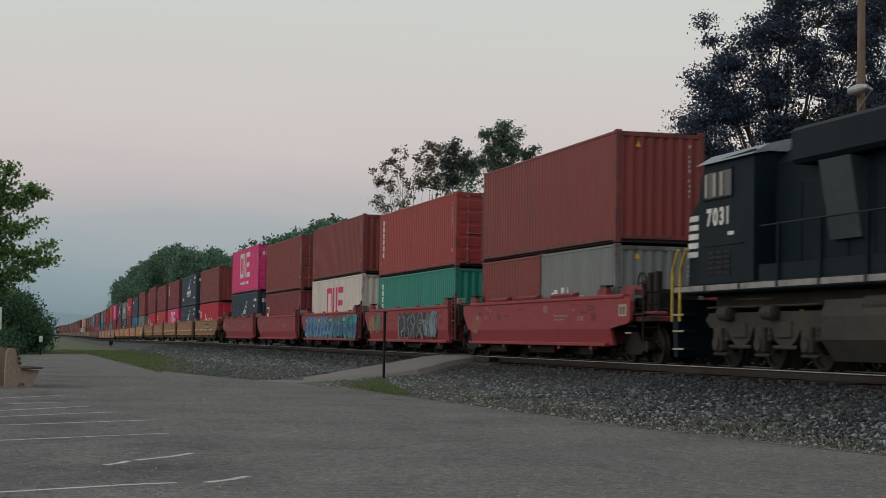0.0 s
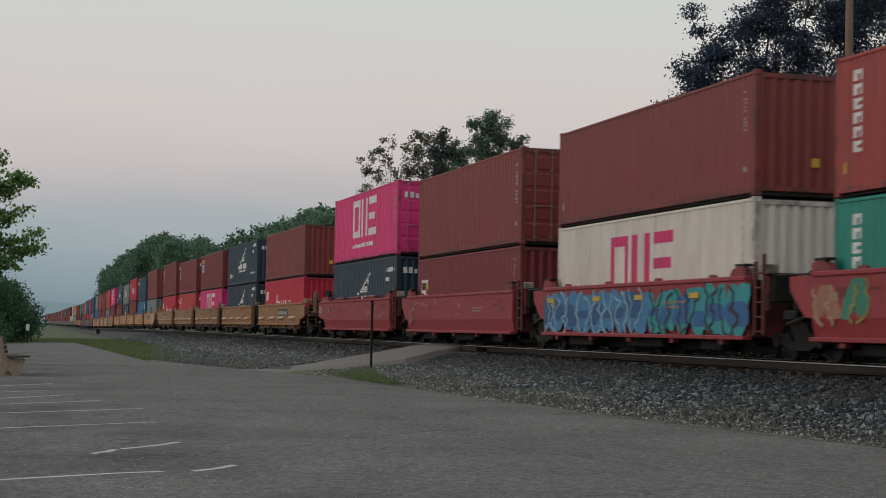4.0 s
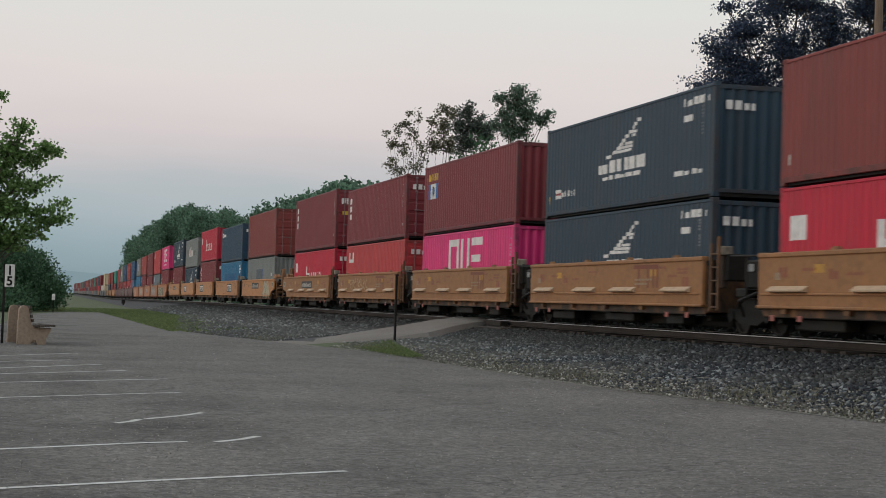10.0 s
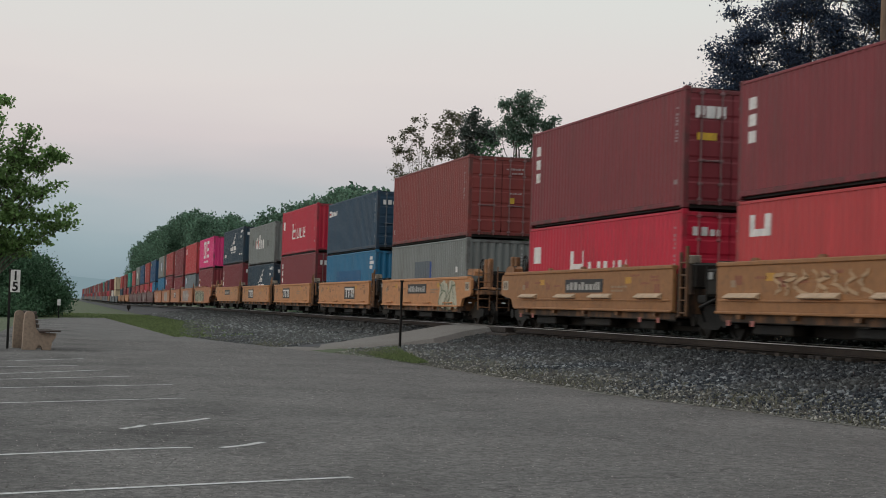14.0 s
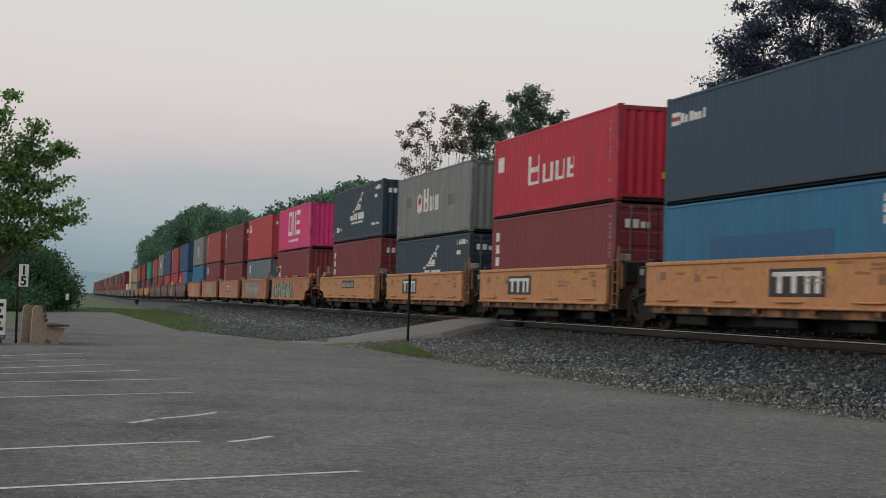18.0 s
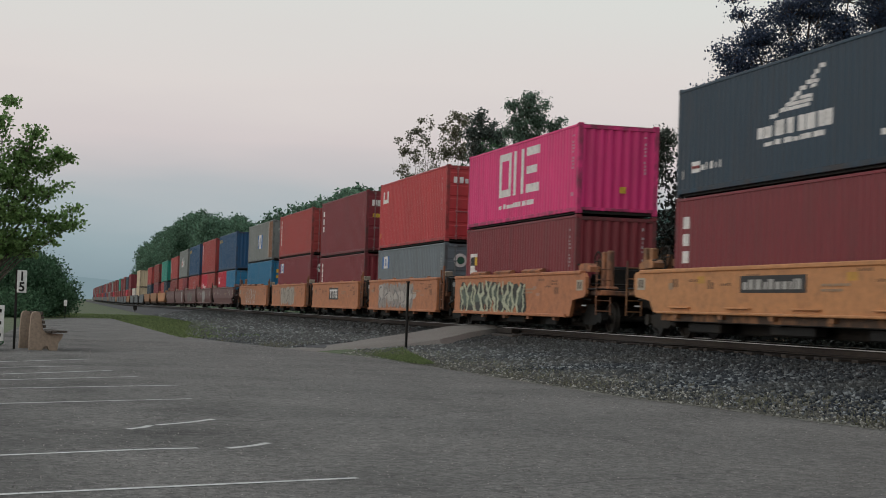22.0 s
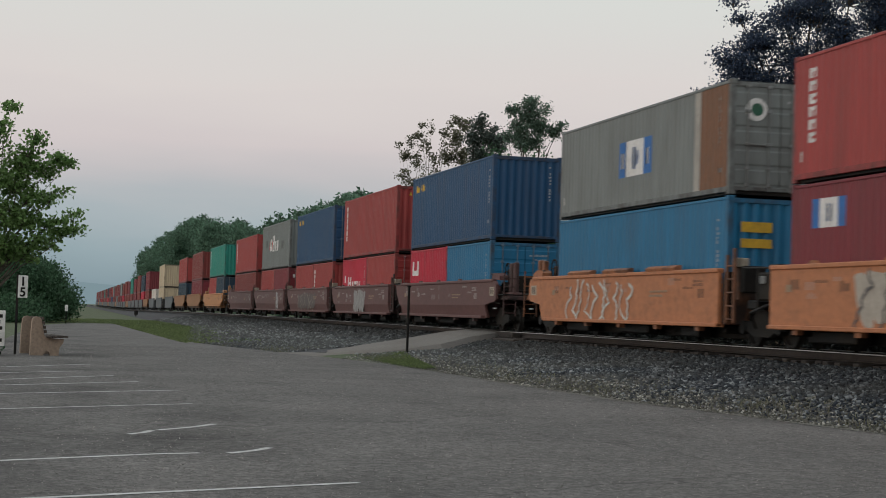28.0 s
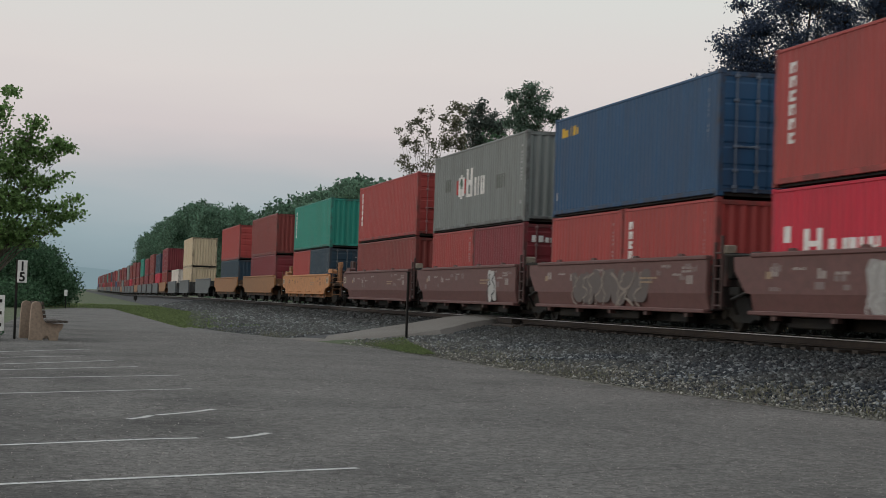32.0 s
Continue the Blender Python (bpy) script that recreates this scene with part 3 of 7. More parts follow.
def marks_of(kind, high):
    """Marks on the near side: (part name, colour, rectangles)."""
    out = []
    if kind == "pink":
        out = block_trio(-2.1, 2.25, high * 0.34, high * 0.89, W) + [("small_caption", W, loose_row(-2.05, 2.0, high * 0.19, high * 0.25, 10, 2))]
    elif kind == "white":
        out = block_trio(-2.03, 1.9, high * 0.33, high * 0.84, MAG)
    elif kind == "serif":
        out = [("emblem", W, serif_blocks(-2.1, 2.45, high * 0.34, high * 0.69)), ("small_square", W, [(-5.62, -4.95, high * 0.58, high * 0.77)])]
    elif kind == "serif20":
        out = [("emblem", W, serif_blocks(-1.5, 1.6, high * 0.42, high * 0.66)), ("small_square", W, [(-2.5, -2.1, high * 0.56, high * 0.69)])]
    elif kind == "sail":
        out = sail(high * 0.31)
    elif kind == "badge":
        out = [("badge", RED_, [r for x, e in ((-2.6, 0.1), (-1.52, 0.1)) for r in [(x - e / 2, x + e, high * 0.44, high * 0.62)]]), ("badge_field", W, oval(-2.02, high * 0.53, 0.46, high * 0.15)),
               ("badge_leaf", (0.03, 0.16, 0.08), oval(-2.0, high * 0.57, 0.28, high * 0.06, 5)), ("emblem", W, serif_blocks(-1.25, 1.7, high * 0.39, high * 0.74, 4)),
               ("faded_patch", (0.12, 0.13, 0.12), row_of(2.6, 3.9, high * 0.42, high * 0.58, 4, 0.4) + row_of(-4.4, -3.4, high * 0.5, high * 0.66, 3, 0.4))]
    elif kind == "badge20":
        out = [("badge_field", W, oval(-1.75, high * 0.46, 0.36, high * 0.12)), ("badge", RED_, [(-1.85, -1.62, high * 0.38, high * 0.44)]), ("emblem", W, serif_blocks(-1.2, 1.2, high * 0.34, high * 0.60, 4))]
    elif kind == "bluesquare":
        out = [("blue_panel", SKY_B, [(-1.15, -0.62, high * 0.33, high * 0.69), (0.62, 1.27, high * 0.33, high * 0.69)]), ("pale_panel", W, [(-0.6, 0.6, high * 0.33, high * 0.69)]), ("panel_core", SKY_B, oval(0, high * 0.51, 0.28, high * 0.11, 5)),
               ("panel_bar", W, [(-1.0, -0.80, high * 0.42, high * 0.58), (0.80, 1.06, high * 0.42, high * 0.58)])]
    elif kind == "bluesquare_small":
        out = [("blue_panel", SKY_B, [(-5.15, -4.85, high * 0.68, high * 0.88), (-4.15, -3.8, high * 0.68, high * 0.88)]), ("pale_panel", W, [(-4.84, -4.16, high * 0.68, high * 0.88)]), ("panel_core", SKY_B, oval(-4.5, high * 0.78, 0.16, high * 0.06, 5))]
    elif kind == "tri":
        out = [("blue_panel", SKY_B, [(-5.4, -5.12, high * 0.51, high * 0.73), (-4.3, -3.98, high * 0.51, high * 0.73)]), ("pale_panel", W, [(-5.11, -4.31, high * 0.51, high * 0.73)]), ("panel_core", SKY_B, oval(-4.7, high * 0.62, 0.2, high * 0.07, 5)),
               ("yellow_mark", YEL, loose_row(-5.44, -4.0, high * 0.775, high * 0.875, 6, 1))]
    elif kind in ("vert", "vert20"):
        x0, z0, z1 = (-5.4, high * 0.30, high * 0.90) if kind == "vert" else (-2.6, high * 0.30, high * 0.88)
        w, rects = (z1 - z0) / 6, []
        for k in range(6):
            a, b = z0 + k * w, z0 + (k + 0.78) * w
            rects += [(x0, x0 + 0.30, b - 0.07, b), (x0, x0 + 0.08, a, b - 0.07)] + ([(x0 + 0.22, x0 + 0.30, a, b - 0.07)] if k % 3 else [(x0 + 0.08, x0 + 0.30, a, a + 0.07)])
        out = [("upright_mark", W, rects)]
    elif kind == "patched":
        out = [("painted_over_patch", (0.10, 0.125, 0.15), [(-1.76, 0.55, high * 0.46, high * 0.72)]), ("blue_strip", (0.015, 0.06, 0.25), [(0.67, 0.90, high * 0.46, high * 0.71)]), ("label", W, [(4.62, 4.82, high * 0.53, high * 0.61)])]
    elif kind == "overpaint":
        out = [("painted_over_patch", (0.010, 0.10, 0.23), [(-3.16, 2.8, high * 0.30, high * 0.665)]), ("pale_label", W, [(4.72, 5.45, high * 0.83, high * 0.885), (4.72, 5.6, high * 0.75, high * 0.81), (4.72, 5.3, high * 0.67, high * 0.73)])]
    elif kind == "stack":
        out = [("upright_mark", W, column_of(-5.62, -5.30, high * 0.46, high * 0.88, 3, 0.3))]
    elif kind == "yellow":
        out = [("yellow_mark", YEL, loose_row(-5.4, -3.9, high * 0.79, high * 0.885, 5, 3))]
    elif kind == "u":
        out = [("emblem", W, [(-5.4, -5.15, high * 0.69, high * 0.87), (-4.75, -4.45, high * 0.69, high * 0.87), (-5.15, -4.75, high * 0.69, high * 0.75)])]
    elif kind == "u20":
        out = [("emblem", W, [(-2.6, -2.35, high * 0.60, high * 0.82), (-1.9, -1.6, high * 0.60, high * 0.82), (-2.35, -1.9, high * 0.60, high * 0.68)])]
    elif kind == "flag":
        out = [("flag", W, [(-5.8, -5.3, high * 0.73, high * 0.77), (-5.8, -5.3, high * 0.81, high * 0.85)] + loose_row(-5.2, -3.6, high * 0.74, high * 0.83, 6, 5)), ("flag_stripe", RED_, [(-5.8, -5.3, high * 0.775, high * 0.805)])]
    elif kind == "sticker":
        out = [("sticker", W, [(-5.6, -4.6, high * 0.46, high * 0.50), (-5.6, -4.6, high * 0.66, high * 0.70), (-5.6, -5.5, high * 0.50, high * 0.66), (-5.45, -5.0, high * 0.50, high * 0.56)]), ("sticker_bar", BLK, [(-5.5, -5.0, high * 0.56, high * 0.66)]), ("sticker_corner", YEL, [(-5.0, -4.6, high * 0.56, high * 0.66)])]
    elif kind == "rust":
        out = [("rust_panel", (0.20, 0.09, 0.045), [(4.4, 5.95, 0.18, high - 0.1)]), ("pale_stripe", (0.40, 0.37, 0.33), [(4.0, 4.38, 0.18, high - 0.1)])] + marks_of("bluesquare", high)
    return [m for m in out if m[2]]


def container(color, tone, length=12.192, high=2.591, doors=False, kind="", near=True, end_kind=""):
    """A freight container, base centre at its origin, long side along x."""
    ob = tagged(new("shipping_container"), f"{tone} corrugated steel shipping container", "container", "containers on the train")
    key = (round(length, 2), round(high, 2))
    end = length / 2


    def shared(name, tag, build, mt=BOX_PAINT, col=color, label="", parent=None):
        return part(name, cached((name, *key, tag), build, mt), None, parent or ob, label, col)

    shared("side_panel", "near", lambda: side_sheet(length, high, -1))
    shared("side_panel", "far", lambda: side_sheet(length, high, 1))
    shared("roof", "", lambda: roof_sheet(length, high))
    shared("floor", "", lambda: Geo().box(-end + 0.05, end - 0.05, -1.13, 1.13, 0.008, 0.14), DARK_STEEL)
    for s in (-1, 1):
        shared("bottom_rail", (s, near), lambda: Geo().cbox(-end + 0.1, end - 0.1, min(s * 1.219, s * 1.15), max(s * 1.219, s * 1.15), 0.06 if near else 0.0, 0.18, 0.01), EDGE_PAINT)
        shared("top_rail", (s, near), lambda: Geo().cbox(-end + 0.1, end - 0.1, min(s * 1.219, s * 1.16), max(s * 1.219, s * 1.16), high - 0.095, high - (0.030 if near else 0.0), 0.01))
        for e in (-1, 1):
            shared("corner_post", (s, e), lambda: Geo().cbox(min(e * end, e * (end - 0.16)) + (0.008 if e < 0 else 0), max(e * end, e * (end - 0.16)) - (0.008 if e > 0 else 0),
                                                             min(s * 1.215, s * 1.08), max(s * 1.215, s * 1.08), 0.11, high - 0.11, 0.012), EDGE_PAINT)
            if near:
                for lo in (0, high - 0.118):
                    shared("corner_casting", (s, e, lo > 0), lambda: Geo().cbox(min(e * end, e * (end - 0.178)), max(e * end, e * (end - 0.178)), min(s * 1.219, s * 1.057), max(s * 1.219, s * 1.057), lo, lo + 0.118, 0.012), EDGE_PAINT)
    for e in (-1, 1):
        shared("end_sill", e, lambda: end_frame(length, high, e, False), EDGE_PAINT)
        shared("end_header", e, lambda: end_frame(length, high, e, True), EDGE_PAINT)
        if (e > 0) == doors:
            for s in (-1, 1):
                leaf = shared("door", (s, e), lambda: door_leaf(length, high, e, s))
                if near and e > 0:
                    for y in (0.28, 0.80):
                        shared("lock_rod", (s, e, y), lambda: lock_rod(length, high, e, s * y), ROD_STEEL, tuple(0.55 * c + 0.10 for c in color), "worn steel lock rod", leaf)
        else:
            shared("end_panel", e, lambda: end_sheet(length, high, e))
    for name, col, rects in marks_of(kind, high):
        for piece in pieces_of(rects) if len(rects) < 40 else [rects]:
            part(name, sheet_marks(length, piece, high), MARK_PAINT, ob, color=col)
    if near:
        r = random.Random(len(CARRIED) * 7 + 3)
        cx, top = end - r.uniform(0.55, 0.85), high * r.uniform(0.84, 0.9)
        small(part("code_column", sheet_marks(length, loose_column(cx, cx + 0.09, top - high * r.uniform(0.3, 0.45), top, 11, r) + ([(cx, cx + 0.12, high * 0.2, high * 0.24)] if r.random() < 0.5 else []), high), MARK_PAINT, ob, color=tuple(0.45 * c + 0.22 for c in color)))
        if doors:
            er = loose_row(0.15, 0.85, high - 0.50, high - 0.43, 6, 4) + loose_row(0.35, 0.85, high - 0.64, high - 0.58, 5, 3) + loose_row(0.30, 0.75, high - 1.35, high - 1.30, 5, 2)
        else:
            er = loose_column(0.76, 0.83, high * r.uniform(0.38, 0.5), high * 0.9, 11, r)
        small(part("end_code", end_marks(length, er), MARK_PAINT, ob, color=tuple(0.4 * c + 0.28 for c in color)))
        if r.random() < 0.6 or not CARRIED[2:]:
            part("warning_label", end_marks(length, [(0.05, 0.24, high * 0.24, high * 0.31)] if not doors else [(0.3, 0.46, high * 0.42, high * 0.49)]), MARK_PAINT, ob, "yellow warning label", YEL)
        if not doors and (r.random() < 0.35 or not CARRIED[4:]):
            zt = high * (0.85 if r.random() < 0.6 else 0.2)
            part("warning_triangle", Geo().add([(end + 0.003, -0.70, zt), (end + 0.003, -0.54, zt), (end + 0.003, -0.62, zt + 0.15)], [(0, 1, 2)]), MARK_PAINT, ob, "yellow warning triangle", YEL)
        if r.random() < 0.5:
            x = -end + 0.28
            part("side_label", sheet_marks(length, [(x, x + 0.16, high * 0.16, high * 0.24)], high), MARK_PAINT, ob, color=YEL if r.random() < 0.5 else (0.55, 0.53, 0.5))
    if end_kind == "wordblock":
        [part("end_emblem", end_marks(length, [bar]), MARK_PAINT, ob, color=W) for bar in loose_row(-0.95, -0.2, high * 0.76, high * 0.84, 4, 2)]
    elif end_kind == "yellowblock":
        part("end_emblem", end_marks(length, row_of(-0.95, -0.15, high * 0.74, high * 0.84, 3, 0.12)), MARK_PAINT, ob, color=W)
        part("end_panel_mark", end_marks(length, [(-0.9, -0.4, high * 0.56, high * 0.62)]), MARK_PAINT, ob, color=YEL)
    elif end_kind == "disc":
        part("end_emblem", Geo().lathe((end + 0.004, -0.6, high * 0.74), "x", [(0, 0.26), (0.002, 0.26)], 18), MARK_PAINT, ob, color=W)
        part("end_emblem_core", Geo().lathe((end + 0.008, -0.58, high * 0.74), "x", [(0, 0.15), (0.002, 0.13)], 9), MARK_PAINT, ob, color=(0.02, 0.10, 0.06))
    elif end_kind == "yellowpanels":
        part("end_panel_mark", end_marks(length, [(-0.9, -0.15, high * 0.72, high * 0.80), (-0.9, -0.15, high * 0.60, high * 0.67)]), MARK_PAINT, ob, color=YEL)
    return ob


# ---- well cars ----
C_RED, C_OCHRE, C_YELLOW, C_ORANGE, C_BROWN, C_GREY = (0.285, 0.031, 0.038), (0.295, 0.135, 0.050), (0.49, 0.222, 0.088), (0.44, 0.170, 0.074), (0.125, 0.055, 0.05), (0.10, 0.11, 0.115)
WELL_FLOOR = 0.47 - 0.02          # containers stand this far above the rail
SIDE_Y = 1.52


def well_side(front, back, flared=False):
    """Side wall outline in x, z above the rail; front and back say whether it runs out to a coupled end."""
    f = [(6.35, 0.43), (6.35, 1.63)] if not front else [(6.62, 0.43), (6.85, 0.88), (7.85, 0.98), (7.95, 1.06), (7.95, 1.52), (7.8, 1.63)]
    b = ([(-7.25, 1.63), (-7.2, 1.34), (-6.62, 0.86), (-6.35, 0.43)] if flared else [(-6.35, 1.63), (-6.35, 0.43)]) if not back else [(-7.8, 1.63), (-7.95, 1.52), (-7.95, 1.06), (-7.85, 0.98), (-6.85, 0.88), (-6.62, 0.43)]
    return f + b


def truck_frame():
    g = Geo()
    for s in (-1, 1):
        y0, y1 = sorted((s * 0.93, s * 1.08))
        g.prism([(-1.1, 0.36), (-0.95, 0.52), (-0.45, 0.55), (-0.25, 0.78), (0.25, 0.78), (0.45, 0.55), (0.95, 0.52), (1.1, 0.36), (0.7, 0.34), (0.42, 0.22), (-0.42, 0.22), (-0.7, 0.34)], "y", y0, y1)
        for k in (-0.12, 0, 0.12):
            g.rod((k, s * 1.0, 0.26), (k, s * 1.0, 0.6), 0.06, 8)
        for x in (-0.89, 0.89):
            g.lathe((x, s * 1.02, 0.42), "y", [(-0.1, 0.15), (0.1, 0.15)], 10)
    g.cbox(-0.25, 0.25, -1.0, 1.0, 0.45, 0.75, 0.03)
    return g


def wheelset():
    g = Geo().rod((0, -0.9, 0), (0, 0.9, 0), 0.08, 10)
    for s in (-1, 1):
        g.lathe((0, s * 0.755, 0), "y", [(s * -0.075, 0.445), (s * -0.05, 0.445), (s * -0.04, 0.42), (s * 0.06, 0.415), (s * 0.062, 0.36), (s * 0.0, 0.33), (s * 0.0, 0.16), (s * 0.09, 0.13), (s * 0.09, 0.05)], 24)
    return g


WHEELS = {-0.89: [], 0.89: []}


def truck(parent, x):
    t = part("truck", cached(("truck",), truck_frame, DARK_STEEL), None, parent, "black cast steel bogie", at=pose(x, 0, 0))
    for dx in (-0.89, 0.89):
        w = part("wheelset", cached(("wheelset",), wheelset, WHEEL_STEEL), None, t, "steel wheels on an axle", at=pose(dx, 0, 0.42))
        WHEELS[dx].append(w)
    return t


def stroke(pts, w, y):
    """A flat painted stroke along points (x, z)."""
    g = Geo()
    for i, (x, z) in enumerate(pts):
        a, b = pts[max(0, i - 1)], pts[min(len(pts) - 1, i + 1)]
        n = math.hypot(b[0] - a[0], b[1] - a[1]) or 1
        nx, nz = -(b[1] - a[1]) / n * w / 2, (b[0] - a[0]) / n * w / 2
        g.v += [(x + nx, y, z + nz), (x - nx, y, z - nz)]
    g.f = [(2 * i, 2 * i + 2, 2 * i + 3, 2 * i + 1) for i in range(len(pts) - 1)]
    return g


def spray(parent, rnd, x0, x1, fill, line, z0=0.52, z1=1.56, n=7, second=None, wide=1.0):
    """Sprayed swelling shapes on a well's side with crossing outlines; no readable letters."""
    y = -SIDE_Y - 0.005
    if fill:
        for tone, depth, step, label in ((fill, 0.0, 0.62, "sprayed graffiti colour"), (second, 0.003, 0.95, "second sprayed colour")):
            if not tone:
                continue
            g, x = Geo(), x0
            while x < x1 - 0.2:
                w = rnd.uniform(0.55, 1.0) * step
                slant, m = rnd.uniform(-0.25, 0.25), 14
                top, foot = z1 - rnd.uniform(0, 0.12), z0 + rnd.uniform(0, 0.1)
                if depth:
                    top, foot = foot + (top - foot) * rnd.uniform(0.5, 0.95), foot + (top - foot) * rnd.uniform(0.1, 0.4)
                ring = []
                for k in range(m):
                    a = k * math.tau / m
                    cx, cz = math.cos(a), math.sin(a)
                    cx, cz = (abs(cx) ** 0.55) * (1 if cx > 0 else -1), (abs(cz) ** 0.55) * (1 if cz > 0 else -1)
                    zz = (top + foot) / 2 + cz * (top - foot) / 2 * rnd.uniform(0.9, 1.03)
                    ring.append((x + w / 2 + cx * w * rnd.uniform(0.5, 0.68) + slant * cz, y - depth - 0.0002 * len(g.f), zz))
                part("sprayed_shape", Geo().add(ring, [tuple(range(m))]), MARK_PAINT, parent, label, tone)
                g.f.append(0)
                x += w * (0.92 if not depth else 1.3)
    g = Geo()
    w = (x1 - x0) / n
    for i in range(n):
        c = x0 + (i + 0.5) * w
        pts, k = [], rnd.randint(4, 6)
        zig = [(c + rnd.uniform(-0.62, 0.62) * w, z0 + (z1 - z0) * (j / (k - 1) if i % 2 else 1 - j / (k - 1)) * rnd.uniform(0.8, 1.0)) for j in range(k)]
        for a, b in zip(zig, zig[1:]):
            for q in range(5):
                f = q / 5
                pts.append((a[0] + (b[0] - a[0]) * f + 0.10 * math.sin(f * math.pi) * (1 if i % 2 else -1), a[1] + (b[1] - a[1]) * f))
        part("sprayed_stroke", stroke(pts + [zig[-1]], rnd.uniform(0.05, 0.085) * wide, y - 0.012 - 0.0003 * i), MARK_PAINT, parent, "sprayed graffiti stroke", line)


def well_car(color, tone, front, back, near=True, plate="", ledge=False):
    """One unit of an articulated well car, its origin at the middle of the well on top of rail."""
    ob = tagged(new("well_car"), f"{tone} steel well car of a container train", "well car", "well cars of the train")

    def shared(name, tag, build, mt=WELL_PAINT, col=color, label="", parent=None):
        return part(name, cached((name, tag), build, mt), None, parent or ob, label, col)

    for s in (-1, 1):
        y0, y1 = sorted((s * SIDE_Y, s * (SIDE_Y - 0.09)))
        top = 1.64 if color == C_YELLOW else 1.70
        ends = ((6.62 if front else 6.35), (-6.62 if back else -6.35))
        if color in (C_RED, C_BROWN):
            # the lower half leans inwards below a crease
            w = shared("side_wall", (s, front, back, "upper"), lambda: Geo().prism([(x, max(z, 0.84)) for x, z in well_side(front, back, True)], "y", y0, y1))
            yo, yi, t = s * SIDE_Y, s * (SIDE_Y - 0.09), s * 0.09
            shared("side_skirt", (s, front, back), lambda: Geo().add([(x, y - k * t, 0.84 - 0.41 * k) for k in (0, 1) for y in (yo, yi) for x in ends], [(0, 1, 5, 4), (2, 3, 7, 6), (0, 1, 3, 2), (4, 5, 7, 6), (0, 2, 6, 4), (1, 3, 7, 5)]), parent=w)
        elif color in (C_YELLOW, C_OCHRE):
            # the wall stops at a lip, with a set-back web below it
            w = shared("side_wall", (s, front, back, top), lambda: Geo().prism([(x, min(max(z, 0.61), top - 0.05)) for x, z in well_side(front, back)], "y", y0, y1))
            c, d = sorted((s * (SIDE_Y - 0.10), s * (SIDE_Y - 0.16)))
            # the web's near-black paint stands in for shade under the lip
            shared("lower_web", (s, 0), lambda: Geo().box(-6.3, 6.3, c, d, 0.42, 0.63), GRIME_SHADE_PAINT, parent=w)
        else:
            w = shared("side_wall", (s, front, back), lambda: Geo().prism(well_side(front, back), "y", y0, y1))
        lip = 0.58 if color in (C_YELLOW, C_OCHRE) else 0.40
        a, b = sorted((s * (SIDE_Y + 0.035), s * (SIDE_Y - 0.14)))
        shared("top_chord", (s, front, back, top), lambda: Geo().cbox(-7.55 if back else -6.35, 7.55 if front else 6.35, a, b, top - 0.10, top, 0.02), parent=w)
        shared("bottom_sill", (s, lip), lambda: Geo().cbox(-6.35, 6.35, a - 0.02, b + 0.02, lip, lip + (0.06 if lip > 0.5 else 0.09), 0.015), parent=w)
        if near:
            for x in (-5.2, -2.6, 0, 2.6, 5.2):
                shared("sill_bracket", (s, x, lip), lambda: Geo().prism([(x - 0.13, lip + 0.01), (x + 0.13, lip + 0.01), (x + 0.09, lip - 0.10), (x - 0.09, lip - 0.10)], "y", a + 0.03, b), EDGE_PAINT, tuple(c * 0.75 for c in color), parent=w)
            if s < 0:
                for x in () if color == C_YELLOW else ((-3.2, -0.3, 2.9) if front or back else (-4.6, -1.6, 1.6, 4.6)):
                    if color in (C_RED, C_ORANGE) and (front or back):
                        shared("guide_flap", (s, x), lambda: Geo().prism([(-SIDE_Y - 0.03, 1.70), (-SIDE_Y - 0.05, 1.76), (-SIDE_Y + 0.06, 1.82), (-SIDE_Y + 0.14, 1.82), (-SIDE_Y + 0.14, 1.70)], "x", x - 0.95, x + 0.95), EDGE_PAINT, parent=w)
                    else:
                        shared("container_guide", (s, x), lambda: Geo().prism([(x - 0.16, 1.70), (x + 0.16, 1.70), (x + 0.12, 1.745), (x + 0.05, 1.77), (x - 0.05, 1.77), (x - 0.12, 1.745)], "y", -SIDE_Y + 0.04, -SIDE_Y + 0.14), EDGE_PAINT, parent=w)
                for e in (-1, 1) if color == C_RED else ():
                    shared("corner_guide", e, lambda: Geo().prism([(e * 5.62, 1.70), (e * 6.34, 1.70), (e * 6.34, 1.84), (e * 6.2, 1.90), (e * 5.95, 1.90), (e * 5.72, 1.82)], "y", -SIDE_Y - 0.01, -SIDE_Y + 0.13), EDGE_PAINT, parent=w)
                    shared("corner_guide_cap", e, lambda: Geo().cbox(min(e * 5.8, e * 6.3), max(e * 5.8, e * 6.3), -SIDE_Y + 0.01, -SIDE_Y + 0.2, 1.90, 1.95, 0.01), DARK_STEEL, parent=w)
            if color == C_YELLOW and s < 0:
                for x in (-4.9, -1.6, 1.6, 4.9):
                    shared("rib_step", (s, x), lambda: Geo().cbox(x - 0.62, x + 0.62, -SIDE_Y - 0.07, -SIDE_Y + 0.01, 0.71, 0.745, 0.008), parent=w)
